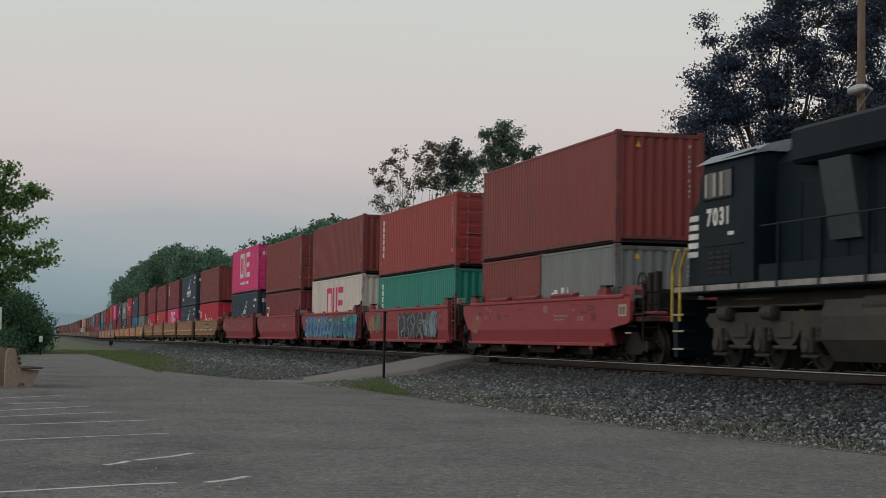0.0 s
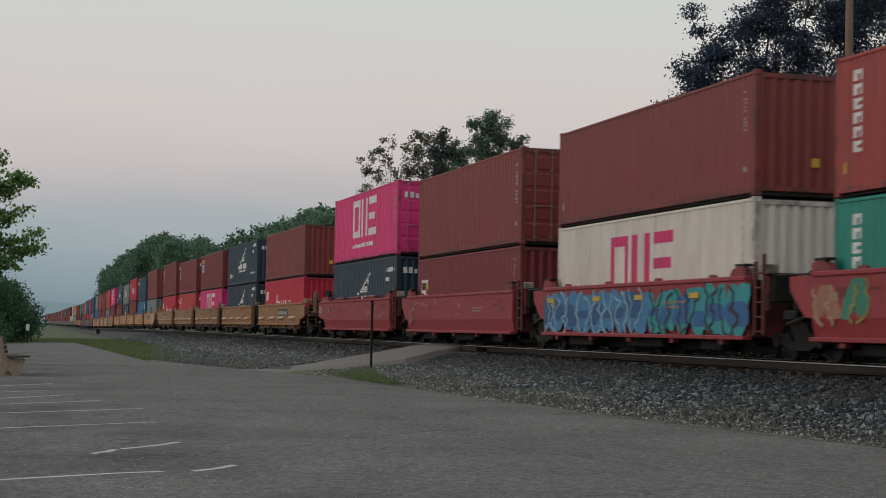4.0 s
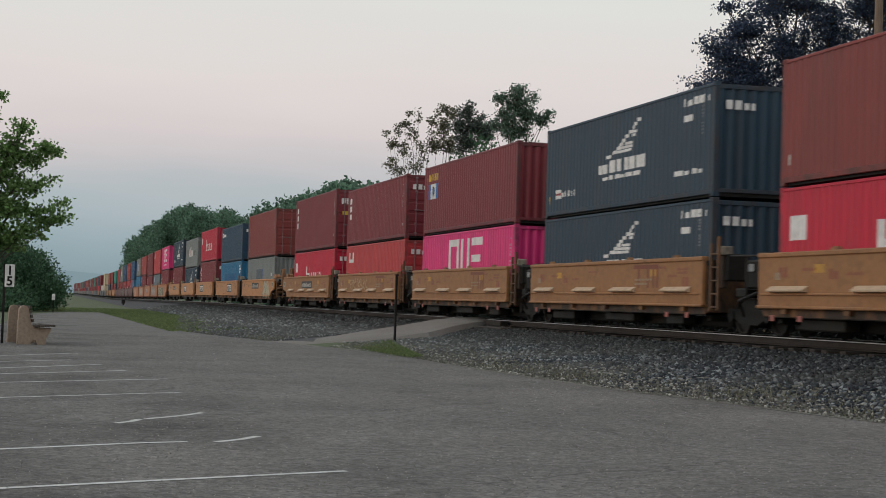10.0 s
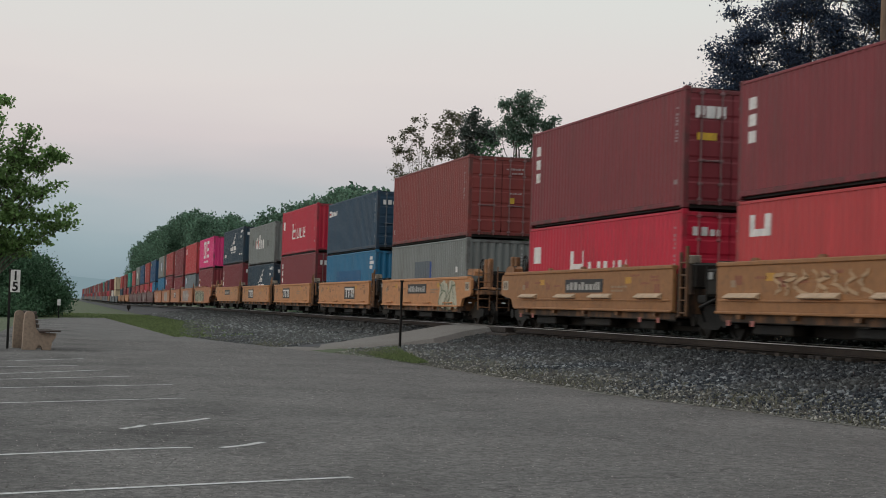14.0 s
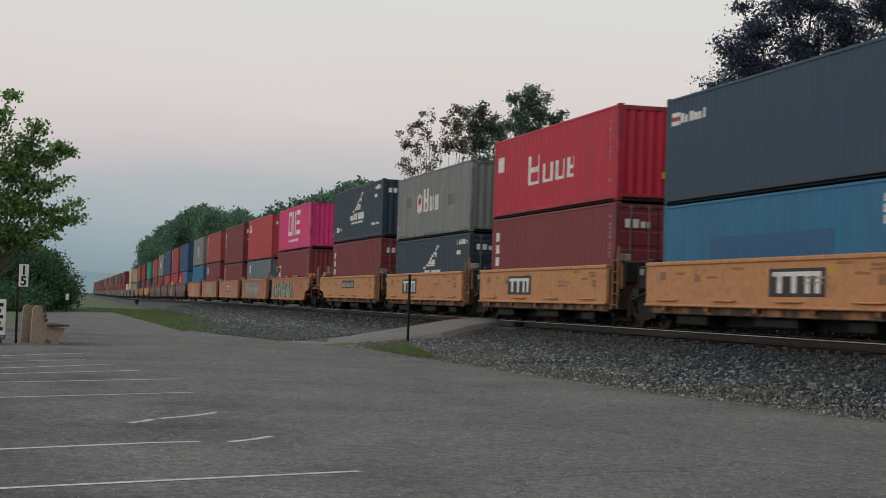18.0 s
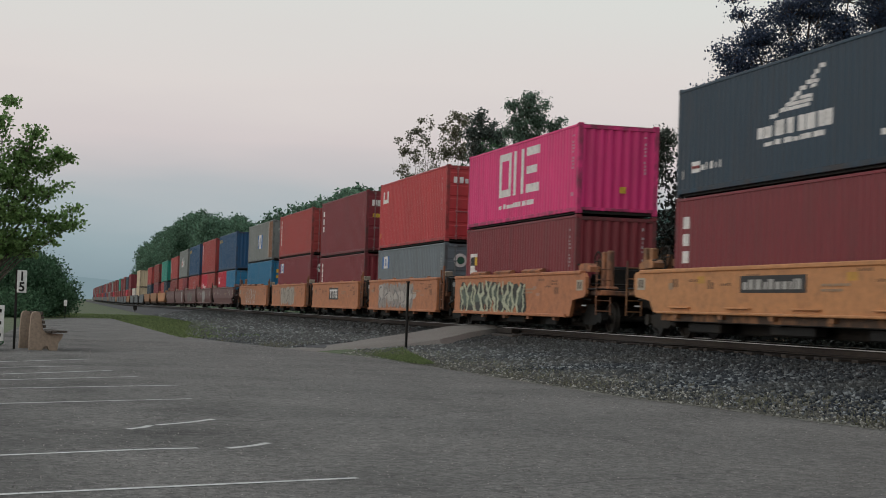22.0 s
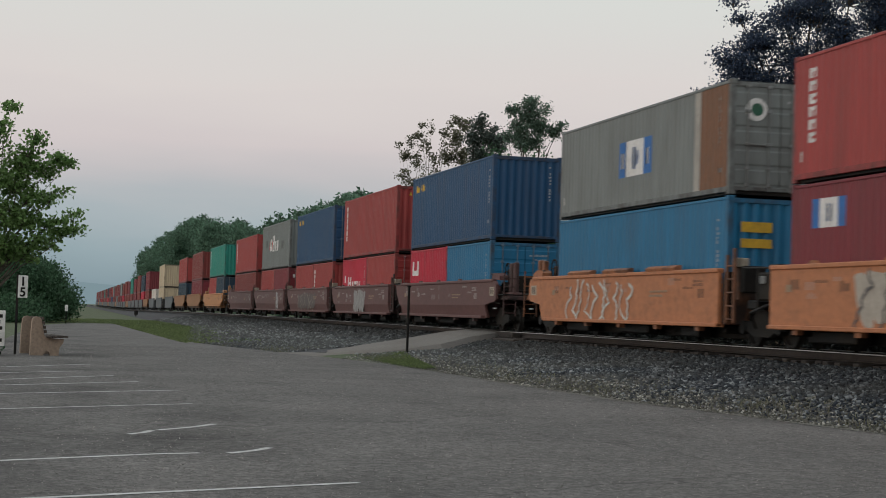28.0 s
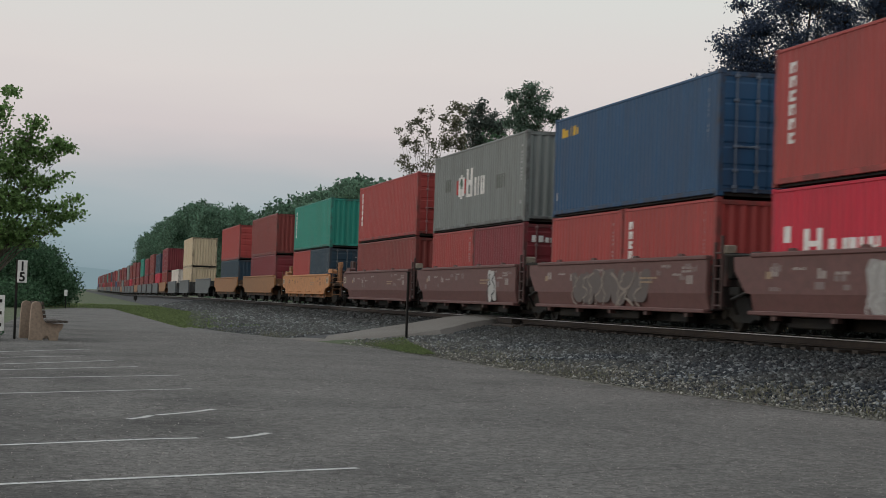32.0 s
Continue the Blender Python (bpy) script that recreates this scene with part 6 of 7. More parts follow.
# ---- track details ----
def stone_paint(name, dark, pale, dusty=0.0, darkened=0.0):
    """Broken stones, each of its own tone, many dark and a few pale; dusty: how far patches of the bed are covered in
    pale dust;
    darkened: how far the stones' colour drops towards the rails."""
    m = bpy.data.materials.new(name)
    m.use_nodes = True
    nt = m.node_tree
    b = nt.nodes["Principled BSDF"]
    geo = nt.nodes.new("ShaderNodeNewGeometry")
    ramp = nt.nodes.new("ShaderNodeValToRGB")
    el = ramp.color_ramp.elements
    el[0].color, el[1].color = (*dark, 1), (*pale, 1)
    for at, k in ((0.48, 0.05), (0.72, 0.2), (0.88, 0.58)):
        mid = el.new(at)
        mid.color = (*[d * (1 - k) + p * k for d, p in zip(dark, pale)], 1)
    nt.links.new(geo.outputs["Random Per Island"], ramp.inputs[0])
    nt.links.new(ramp.outputs[0], b.inputs["Base Color"])
    if dusty:
        co = nt.nodes.new("ShaderNodeTexCoord")
        patch = nt.nodes.new("ShaderNodeTexNoise")
        patch.inputs["Scale"].default_value, patch.inputs["Detail"].default_value = 0.35, 5
        nt.links.new(co.outputs["Object"], patch.inputs["Vector"])
        share = nt.nodes.new("ShaderNodeMapRange")
        for k, v in zip(("From Min", "From Max", "To Min", "To Max"), (0.36, 0.68, 0.0, dusty)):
            share.inputs[k].default_value = v
        place = nt.nodes.new("ShaderNodeSeparateXYZ")
        nt.links.new(co.outputs["Object"], place.inputs[0])
        # more of it is trodden in towards the crossing
        nearer = nt.nodes.new("ShaderNodeMapRange")
        for k, v in zip(("From Min", "From Max", "To Min", "To Max"), (-45.0, -20.0, 0.16, -0.16)):
            nearer.inputs[k].default_value = v
        nt.links.new(place.outputs[0], nearer.inputs["Value"])
        total = nt.nodes.new("ShaderNodeMath")
        nt.links.new(patch.outputs["Fac"], total.inputs[0])
        nt.links.new(nearer.outputs[0], total.inputs[1])
        nt.links.new(total.outputs[0], share.inputs["Value"])
        mix = nt.nodes.new("ShaderNodeMix")
        mix.data_type = "RGBA"
        for q in mix.inputs:
            if q.identifier == "Factor_Float":
                nt.links.new(share.outputs[0], q)
            elif q.identifier == "A_Color":
                nt.links.new(ramp.outputs[0], q)
            elif q.identifier == "B_Color":
                q.default_value = (0.19, 0.185, 0.155, 1)
        for q in mix.outputs:
            if q.identifier == "Result_Color":
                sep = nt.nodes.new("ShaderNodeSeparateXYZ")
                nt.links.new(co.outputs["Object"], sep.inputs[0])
                railward = nt.nodes.new("ShaderNodeMapRange")
                for k, v in zip(("From Min", "From Max", "To Min", "To Max"), (TRACK_Y - 5.2, TRACK_Y - 2.2, 1.0, 1 - darkened)):
                    railward.inputs[k].default_value = v
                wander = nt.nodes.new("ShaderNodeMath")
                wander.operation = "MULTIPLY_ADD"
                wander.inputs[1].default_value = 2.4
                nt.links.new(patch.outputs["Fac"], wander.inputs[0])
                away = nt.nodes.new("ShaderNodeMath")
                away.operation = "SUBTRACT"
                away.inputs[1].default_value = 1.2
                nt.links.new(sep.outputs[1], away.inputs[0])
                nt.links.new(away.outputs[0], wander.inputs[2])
                nt.links.new(wander.outputs[0], railward.inputs["Value"])
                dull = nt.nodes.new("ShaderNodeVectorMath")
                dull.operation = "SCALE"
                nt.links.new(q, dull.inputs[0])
                nt.links.new(railward.outputs[0], dull.inputs["Scale"])
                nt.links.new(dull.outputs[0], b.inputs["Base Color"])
    b.inputs["Roughness"].default_value = 0.85
    return m


FINES = stone_paint("brown_fines", (0.085, 0.084, 0.068), (0.46, 0.45, 0.40))
GRIT = stone_paint("asphalt_grit", (0.12, 0.113, 0.105), (0.42, 0.39, 0.36))
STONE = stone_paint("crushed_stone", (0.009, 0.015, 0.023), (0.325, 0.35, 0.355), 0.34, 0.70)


def stone_mesh(name, sp, rnd, high=0.72, sink=0.3):
    """Broken stones at rows of (x, y, z, size)."""
    base = np.array([(1, 0, 0), (-1, 0, 0), (0, 1, 0), (0, -1, 0), (0, 0, 1), (0, 0, -1), (0.7, 0.7, 0.35), (-0.6, 0.65, -0.4)])
    faces = [(0, 6, 4), (6, 2, 4), (2, 7, 4), (7, 1, 4), (1, 3, 4), (3, 0, 4), (6, 0, 5), (2, 6, 5), (7, 2, 5), (1, 7, 5), (3, 1, 5), (0, 3, 5)]
    n = len(sp)
    s = sp[:, 3:4] * rnd.uniform(0.55, 1.5, (n, 1))
    ang = rnd.uniform(0, math.tau, n)
    tilt = rnd.uniform(-1.1, 1.1, n)
    sc = rnd.uniform(0.6, 1.4, (n, 1, 3)) * np.array([1.15, 1.0, high])
    v = base[None] * sc * s[:, None] * rnd.uniform(0.72, 1.25, (n, 8, 1))
    c, d = np.cos(ang)[:, None], np.sin(ang)[:, None]
    x, y, z = v[:, :, 0] * c - v[:, :, 1] * d, v[:, :, 0] * d + v[:, :, 1] * c, v[:, :, 2]
    ct, st = np.cos(tilt)[:, None], np.sin(tilt)[:, None]
    y, z = y * ct - z * st, y * st + z * ct
    v = np.stack([x, y, z + s * sink], 2) + sp[:, None, :3]
    me = bpy.data.meshes.new(name)
    f = (np.array(faces)[None] + 8 * np.arange(n)[:, None, None]).reshape(-1, 3)
    me.vertices.add(8 * n)
    me.vertices.foreach_set("co", v.reshape(-1))
    me.loops.add(f.size)
    me.loops.foreach_set("vertex_index", f.reshape(-1).astype(np.int32))
    me.polygons.add(len(f))
    me.polygons.foreach_set("loop_start", np.arange(0, f.size, 3, dtype=np.int32))
    me.update(calc_edges=True)
    me.validate()
    return me


def build_stones():
    rnd = np.random.RandomState(2)
    spots = []
    for count, x0, x1, size in ((60000, -13, -62, 0.040), (16000, -62, -150, 0.07)):
        u = rnd.uniform(0, 1, (count, 2))
        for a, b in u:
            x = x0 + (x1 - x0) * a ** (1.0 if size < 0.05 else 1.4)
            dy = bend(x)[0]
            toe = bed_profile(x)[0][0] + (0.3 if x > -47 else -0.05)
            y = toe + (TRACK_Y + dy - 0.85 - toe) * (b ** 0.9)
            if on_drive(x, y, -0.55):
                continue
            f = (y - toe) / (TRACK_Y + dy - 1.4 - toe)
            if x > -47 and f < 0.42 and rnd.uniform() > 0.10 + 2.0 * f * (1 + 0.5 * math.sin(x * 0.9)):
                continue
            spots.append((x, y, bed_height(x, y), size * (0.55 + 0.45 * min(1, 2.2 * f))))
    me = stone_mesh("ballast_stones", np.array(spots), rnd, 0.85)
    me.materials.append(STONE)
    tagged(part("ballast_stones", me, None), "loose dark and pale crushed stones on the track bed", "ballast", kind="stuff")


# the paved drive that climbs from the car park to the track: its two edges from bottom to top
DRIVE_LEFT = [(-50.3, 7.2, 0.004), (-51.3, 8.3, 0.03), (-53.0, 9.7, 0.16), (-56.5, 12.5, 0.48), (-58.6, 14.4, 0.72), (-59.0, 15.3, 0.80)]
DRIVE_RIGHT = [(-45.0, 8.2, 0.004), (-46.0, 8.9, 0.03), (-46.3, 9.9, 0.16), (-47.4, 11.9, 0.42), (-50.3, 13.5, 0.62), (-52.6, 15.3, 0.80)]


def on_drive(x, y, margin=0.0):
    for (ax, ay, _), (bx, by, _), (cx, cy, _), (dx, dy, _) in zip(DRIVE_LEFT, DRIVE_LEFT[1:], DRIVE_RIGHT, DRIVE_RIGHT[1:]):
        ya, yb = min(ay, cy), max(by, dy)
        if ya <= y <= yb:
            f = (y - ay) / (by - ay) if by != ay else 0
            g = (y - cy) / (dy - cy) if dy != cy else 0
            if ax + (bx - ax) * f - margin < x < cx + (dx - cx) * g + margin:
                return True
    return False


def build_drive():
    g = Geo()
    k = 9
    rows = list(zip(DRIVE_LEFT, DRIVE_RIGHT))
    fine = []
    for (a, b), (c, d) in zip(rows, rows[1:]):
        for j in range(4):
            fine.append((Vector(a).lerp(Vector(c), j / 4), Vector(b).lerp(Vector(d), j / 4)))
    fine.append((Vector(rows[-1][0]), Vector(rows[-1][1])))
    for a, b in fine:
        for j in range(k):
            s = j / (k - 1)
            p = a.lerp(b, s)
            rise = min(1.0, max(0.0, (p.z - 0.004) / 0.12))
            p.z += rise * (0.05 * math.sin(math.pi * s) + 0.012 * math.sin(p.x * 3.1) * math.sin(p.y * 2.3)) - (0.45 * rise if j in (0, k - 1) else 0.03 * rise if j in (1, k - 2) else 0)
            g.v.append(tuple(p))
    for i in range(len(fine) - 1):
        g.f += [(i * k + j, i * k + j + 1, (i + 1) * k + j + 1, (i + 1) * k + j) for j in range(k - 1)]
    tagged(part("driveway", g, DRIVE), "pale asphalt drive ramping up to a track crossing", "driveway", kind="structure")
    # planks and broken edge of the crossing between the rails
    deck = tagged(new("crossing_deck"), "dark timber deck of the crossing between rails", "crossing", kind="structure")
    for j in range(6):
        part("plank", Geo().cbox(-59.0, -52.6, TRACK_Y - 0.66 + j * 0.22, TRACK_Y - 0.46 + j * 0.22, RAIL_Z - 0.12, RAIL_Z - 0.015, 0.01), TIE_WOOD, deck)
    part("edge_timber", Geo().cbox(-59.2, -51.2, TRACK_Y - 1.15, TRACK_Y - 0.86, RAIL_Z - 0.2, RAIL_Z - 0.03, 0.02), TIE_WOOD, deck)
    tagged(part("timber_offcut", Geo().cbox(-51.4, -48.9, 14.35, 14.75, 0.40, 0.62, 0.03), TIE_WOOD), "dark broken timber lying beside the crossing", "timber")


def build_grit():
    rnd = np.random.RandomState(77)
    n = 70000
    x = -9.5 - 44 * rnd.uniform(0, 1, n) ** 2.0
    y = -6 + 17.5 * rnd.uniform(0, 1, n)
    ok = np.array([b < edge_y(a) - 0.15 for a, b in zip(x, y)])
    x, y = x[ok], y[ok]
    size = 0.0048 * (0.8 + 0.03 * np.abs(x))
    me = stone_mesh("asphalt_grit", np.stack([x, y, np.zeros(len(x)), size], 1), rnd, 0.62, 0.12)
    me.materials.append(GRIT)
    tagged(part("asphalt_grit", me, None), "coarse dark and pale grit standing out of worn asphalt", "grit", kind="stuff")


def build_fines():
    rnd = np.random.RandomState(55)
    spots = []
    while len(spots) < 12000:
        x = -12 - 36 * rnd.uniform() ** 1.2
        y = edge_y(x) - 0.05 + abs(rnd.normal()) * 1.2
        if not on_drive(x, y, 0.1):
            spots.append((x, y, max(0.0, bed_height(x, y)) + 0.012, 0.014 + 0.010 * rnd.uniform()))
    me = stone_mesh("gravel_fines", np.array(spots), rnd, 0.7, 0.2)
    me.materials.append(FINES)
    tagged(part("gravel_fines", me, None), "small brown-grey gravel scattered along the asphalt edge", "gravel", kind="stuff")


build_drive()
build_stones()
build_fines()
build_grit()


def build_weeds():
    rnd = np.random.RandomState(31)
    pts = []
    while len(pts) < 1900:
        x = -14 - 44 * rnd.uniform()
        y = edge_y(x) + 0.1 + abs(rnd.normal()) * 0.9
        if math.sin(x * 1.3) + math.sin(y * 2.1 + x * 0.4) + rnd.normal() * 0.8 > 0.4 and not on_drive(x, y):
            pts.append((x, y, bed_height(x, y)))
    c = np.array(pts)
    n = len(c)
    h = rnd.uniform(0.03, 0.11, n)
    a = rnd.uniform(0, math.pi, n)
    w = 0.012
    v = np.stack([c - np.stack([np.cos(a) * w, np.sin(a) * w, np.zeros(n)], 1), c + np.stack([np.cos(a) * w, np.sin(a) * w, np.zeros(n)], 1), c + np.stack([rnd.normal(size=n) * h * 0.5, rnd.normal(size=n) * h * 0.5, h], 1)], 1).reshape(-1, 3)
    me = bpy.data.meshes.new("weeds")
    me.from_pydata(v.tolist(), [], np.arange(3 * n).reshape(-1, 3).tolist())
    me.materials.append(LEAF_OLIVE)
    tagged(part("weeds", me, None), "thin green weeds growing through the gravel", "weeds", kind="stuff")
    g = Geo()
    xs = [-46.9 + 0.7 * i for i in range(15)]
    for i, x in enumerate(xs):
        e, w = edge_y(x), 1.75 - 1.45 * i / 14
        for f in (0.0, 0.5, 1.0):
            y = e - 0.1 + (w + 0.1) * f
            g.v.append((x, y, (max(0.0, bed_height(x, y)) + 0.012 if f else 0.004) - (0.06 if f == 1 else 0)))
    g.f = [(3 * i + j, 3 * i + j + 1, 3 * i + j + 4, 3 * i + j + 3) for i in range(14) for j in range(2)]
    tagged(part("grass_patch", g, GRASS_SOIL), "thin grass and bare soil beside the drive", "verge", kind="structure")


build_weeds()


def build_verge():
    """Gravel fines between the asphalt and the stones, and the verge by the drive."""
    g = Geo()
    xs = [28 - 1.5 * i for i in range(50)]
    for i, x in enumerate(xs):
        y = edge_y(x)
        w = 0.10 * math.sin(i * 1.7) + 0.08 * math.sin(i * 0.6 + 1)
        g.v += [(x, y - 0.12 + w * 0.5, 0.006), (x, y + 0.35, 0.02), (x, y + 1.1, 0.105), (x, y + 2.3 + w, bed_height(x, y + 2.3) + 0.012)]
    for i in range(len(xs) - 1):
        g.f += [(4 * i + j, 4 * i + j + 1, 4 * i + j + 5, 4 * i + j + 4) for j in range(3)]
    tagged(part("gravel_verge", g, GRAVEL), "fine grey-brown gravel along the asphalt edge", "gravel", kind="structure")


build_verge()


# ---- car park markings ----
def paint_line(points, width=0.082):
    g = Geo()
    for i, (x, y) in enumerate(points):
        a, b = points[max(0, i - 1)], points[min(len(points) - 1, i + 1)]
        n = math.hypot(b[0] - a[0], b[1] - a[1])
        nx, ny = -(b[1] - a[1]) / n * width / 2, (b[0] - a[0]) / n * width / 2
        g.v += [(x + nx, y + ny, 0.004), (x - nx, y - ny, 0.004)]
    g.f = [(2 * i, 2 * i + 2, 2 * i + 3, 2 * i + 1) for i in range(len(points) - 1)]
    return g


LINES = [[(-9.3, -4.2), (-11.4, 0.18), (-12.47, 2.47)], [(-11.3, -5.0), (-13.98, -0.2), (-14.72, 1.05)], [(-14.72, 1.05), (-14.9, 1.5)], [(-14.9, 1.76), (-15.2, 2.02), (-15.55, 2.22)],
         [(-13.8, -5.0), (-16.1, -0.3)], [(-16.95, 1.0), (-17.25, 1.18), (-17.5, 1.26)], [(-17.58, 1.34), (-18.1, 1.75), (-18.61, 2.03)], [(-17.2, -5.0), (-20.65, -0.32), (-22.43, 2.14)],
         [(-20.5, -5), (-24.02, -0.38), (-25.98, 2.28)], [(-23, -5), (-26.42, -0.42), (-28.56, 1.8)], [(-25, -5), (-28.3, -0.46), (-30.82, 1.49)], [(-27, -5), (-30.95, -0.5), (-32.58, 1.04)], [(-30, -4.5), (-33.57, -0.55), (-36.27, 1.27)]]
for pts in LINES:
    tagged(part("parking_line", paint_line(pts), LINE_WHITE), "worn white painted parking line on asphalt", "parking line", "parking bay lines", "structure")


# ---- street furniture ----
def build_bench():
    """Bench seen almost end-on: two tall rounded concrete ends, slats along the front of their backs and on the seat."""
    bench = tagged(new("bench"), "tan concrete park bench with dark wooden slats", "bench")
    prof = [(-0.34, 0), (-0.33, 0.55), (-0.31, 0.86), (-0.27, 0.92), (-0.20, 0.94), (-0.13, 0.92), (-0.09, 0.87), (-0.02, 0.50), (0.05, 0.42), (0.46, 0.41), (0.44, 0.30), (0.36, 0.20), (0.34, 0), (0.14, 0), (0.10, 0.10), (0.02, 0.12), (-0.03, 0)]
    for x in (0.72, -0.80):
        part("end_support", Geo().prism(prof, "x", x - 0.08, x + 0.08), CONCRETE, bench, "tan concrete end support")
    for k in range(4):
        part("seat_slat", Geo().cbox(-1.0, 0.92, 0.04 + k * 0.13, 0.15 + k * 0.13, 0.425 + 0.006 * k, 0.47 + 0.006 * k, 0.006), WOOD_DARK, bench)
    for k in range(4):
        y = -0.015 - 0.024 * k
        part("back_slat", Geo().cbox(-1.0, 0.92, y, y + 0.035, 0.54 + k * 0.105, 0.62 + k * 0.105, 0.006), WOOD_DARK, bench)
    bench.matrix_basis = pose(-42.2, 0.22, 0, 0, 0, 9)


build_bench()


def build_speed_sign():
    sign = tagged(new("speed_sign"), "small white speed limit sign on a dark post", "sign")
    part("post", Geo().cbox(-0.03, 0.03, -0.16, -0.10, 0, 1.95, 0.005), DARK_STEEL, sign)
    panel = part("panel", Geo().cbox(0.03, 0.05, -0.12, 0.11, 1.38, 1.93, 0.004), WHITE, sign, "white panel")
    for ch, z in (("1", 1.68), ("5", 1.42)):
        cu = bpy.data.curves.new("digit", "FONT")
        cu.body, cu.size, cu.align_x, cu.extrude, cu.offset = ch, 0.31, "CENTER", 0.002, 0.008
        t = new("digit_curve", cu)
        me = bpy.data.meshes.new_from_object(t.evaluated_get(bpy.context.evaluated_depsgraph_get()))
        bpy.data.objects.remove(t)
        me.materials.clear()
        me.materials.append(DARK_STEEL)
        part("digit", me, None, panel, "black digit", at=pose(0.056, -0.005, z, 90, 0, 90))
    sign.matrix_basis = pose(-42, -0.22, 0)


build_speed_sign()


def build_notice():
    sign = tagged(new("notice_sign"), "white upright notice board with dark bars of writing", "sign")
    part("board", Geo().cbox(0, 0.03, -0.42, 0.0, 0.24, 1.07, 0.006), WHITE, sign)
    for k in range(5):
        part("text_bar", Geo().cbox(0.031, 0.035, -0.36, -0.06 - 0.05 * (k % 2), 0.34 + k * 0.14, 0.42 + k * 0.14, 0.001), DARK_STEEL, sign)
    part("post", Geo().cbox(-0.05, 0, -0.25, -0.17, 0, 1.0, 0.006), GALV, sign)
    sign.matrix_basis = pose(-40, -0.58, 0)


build_notice()
thicket("low_shrub", "low dark green shrub at the sign's foot", [(-40.5, -1.1, 0.12, 0.9, 0.6, 0.22), (-42, -1.5, 0.2, 1.2, 0.7, 0.3)], 2600, 0.07, LEAF_DARK, 17, clump=0.1, shell=0.2)
marker = tagged(new("marker_sign"), "small white marker sign on a post beside the bushes", "marker")
part("panel", Geo().cbox(-0.02, 0.0, -0.1, 0.1, 0.76, 1.15, 0.004), WHITE, marker)
part("post", Geo().cbox(-0.07, -0.02, -0.03, 0.03, -0.05, 1.1, 0.006), DARK_STEEL, marker)
marker.matrix_basis = pose(-108.0, 2.15, 0)


def build_track_post():
    post = tagged(new("track_post"), "thin dark steel post beside the drive", "post")
    part("stake", Geo().cbox(-0.03, 0.03, -0.03, 0.03, 0.0, 1.95, 0.006), DARK_STEEL, post)
    part("cap", Geo().cbox(-0.045, 0.045, -0.045, 0.045, 1.95, 1.99, 0.006), DARK_STEEL, post)
    post.matrix_basis = pose(-46.1, 10.4, 0.1, 0, 0, 12)


build_track_post()


def build_far_pole():
    """Far wooden pole with a crossarm, its wires running off above the woods."""
    pole = tagged(new("utility_pole"), "far thin wooden utility pole with crossarm and wires", "utility pole")
    part("mast", Geo().lathe((0, 0, 0), "z", [(0, 0.2), (6, 0.17), (12.4, 0.13)], 10), POLE_WOOD, pole)
    part("crossarm", Geo().cbox(-0.1, 0.1, -1.5, 1.5, 11.5, 11.7, 0.02), POLE_WOOD, pole)
    for y in (-1.4, 1.4):
        g, n = Geo(), 10
        for k in range(n):
            a, b = k / n, (k + 1) / n
            g.rod((60 * a, y + 12 * a, 11.75 - 2.0 * math.sin(math.pi * a)), (60 * b, y + 12 * b, 11.75 - 2.0 * math.sin(math.pi * b)), 0.03, 4)
        part("wire", g, DARK_STEEL, pole)
    pole.matrix_basis = pose(-429, 23.8 + 4.0, 0)


build_far_pole()
relay = tagged(new("relay_box"), "small dark relay box on the verge beside the track", "relay box")
part("cabinet", Geo().cbox(-0.22, 0.22, -0.2, 0.2, 0.18, 0.62, 0.02), DARK_STEEL, relay)
part("foot", Geo().cbox(-0.06, 0.06, -0.06, 0.06, 0.0, 0.18, 0.01), DARK_STEEL, relay)
relay.matrix_basis = pose(-186.0, 11.2, 0.02)


def build_shed():
    """Trackside shed with a green sheet-metal roof, its ridge along the track."""
    shed = tagged(new("shed"), "tan timber trackside shed with a green metal roof", "building")
    hl, hw, eave, ridge = 4.2, 3.0, 4.4, 6.0
    for name, g in (("front_wall", Geo().cbox(-hl, hl, -hw, -hw + 0.15, 0, eave, 0.01)), ("back_wall", Geo().cbox(-hl, hl, hw - 0.15, hw, 0, eave, 0.01)),
                    ("end_wall", Geo().prism([(-hw + 0.15, 0), (hw - 0.15, 0), (hw - 0.15, eave), (0, ridge - 0.1), (-hw + 0.15, eave)], "x", -hl, -hl + 0.15)),
                    ("end_wall", Geo().prism([(-hw + 0.15, 0), (hw - 0.15, 0), (hw - 0.15, eave), (0, ridge - 0.1), (-hw + 0.15, eave)], "x", hl - 0.15, hl))):
        part(name, g, SIDING, shed)
    for s in (-1, 1):
        roof = part("roof", Geo().prism([(s * (hw + 0.5), eave - 0.22), (s * (hw + 0.5), eave - 0.14), (0, ridge + 0.08), (0, ridge)], "x", -hl - 0.4, hl + 0.4), GREEN_ROOF, shed, "green sheet-metal roof slope")
        for k in range(15):
            x = -hl - 0.35 + k * 0.65
            part("seam", Geo().prism([(s * (hw + 0.5), eave - 0.14), (s * (hw + 0.5), eave - 0.09), (0, ridge + 0.13), (0, ridge + 0.08)], "x", x, x + 0.04), GREEN_ROOF, roof)
    part("door", Geo().cbox(-1.0, 0.0, -hw - 0.03, -hw + 0.02, 0, 2.1, 0.01), DARK_STEEL, shed, "dark door")
    for x in (-3.0, 2.2):
        part("window", Geo().cbox(x, x + 1.0, -hw - 0.02, -hw + 0.02, 1.0, 2.2, 0.01), GLASS_DARK, shed, "dark window")
    shed.matrix_basis = pose(-66.0, 27.0, -0.05)


build_shed()


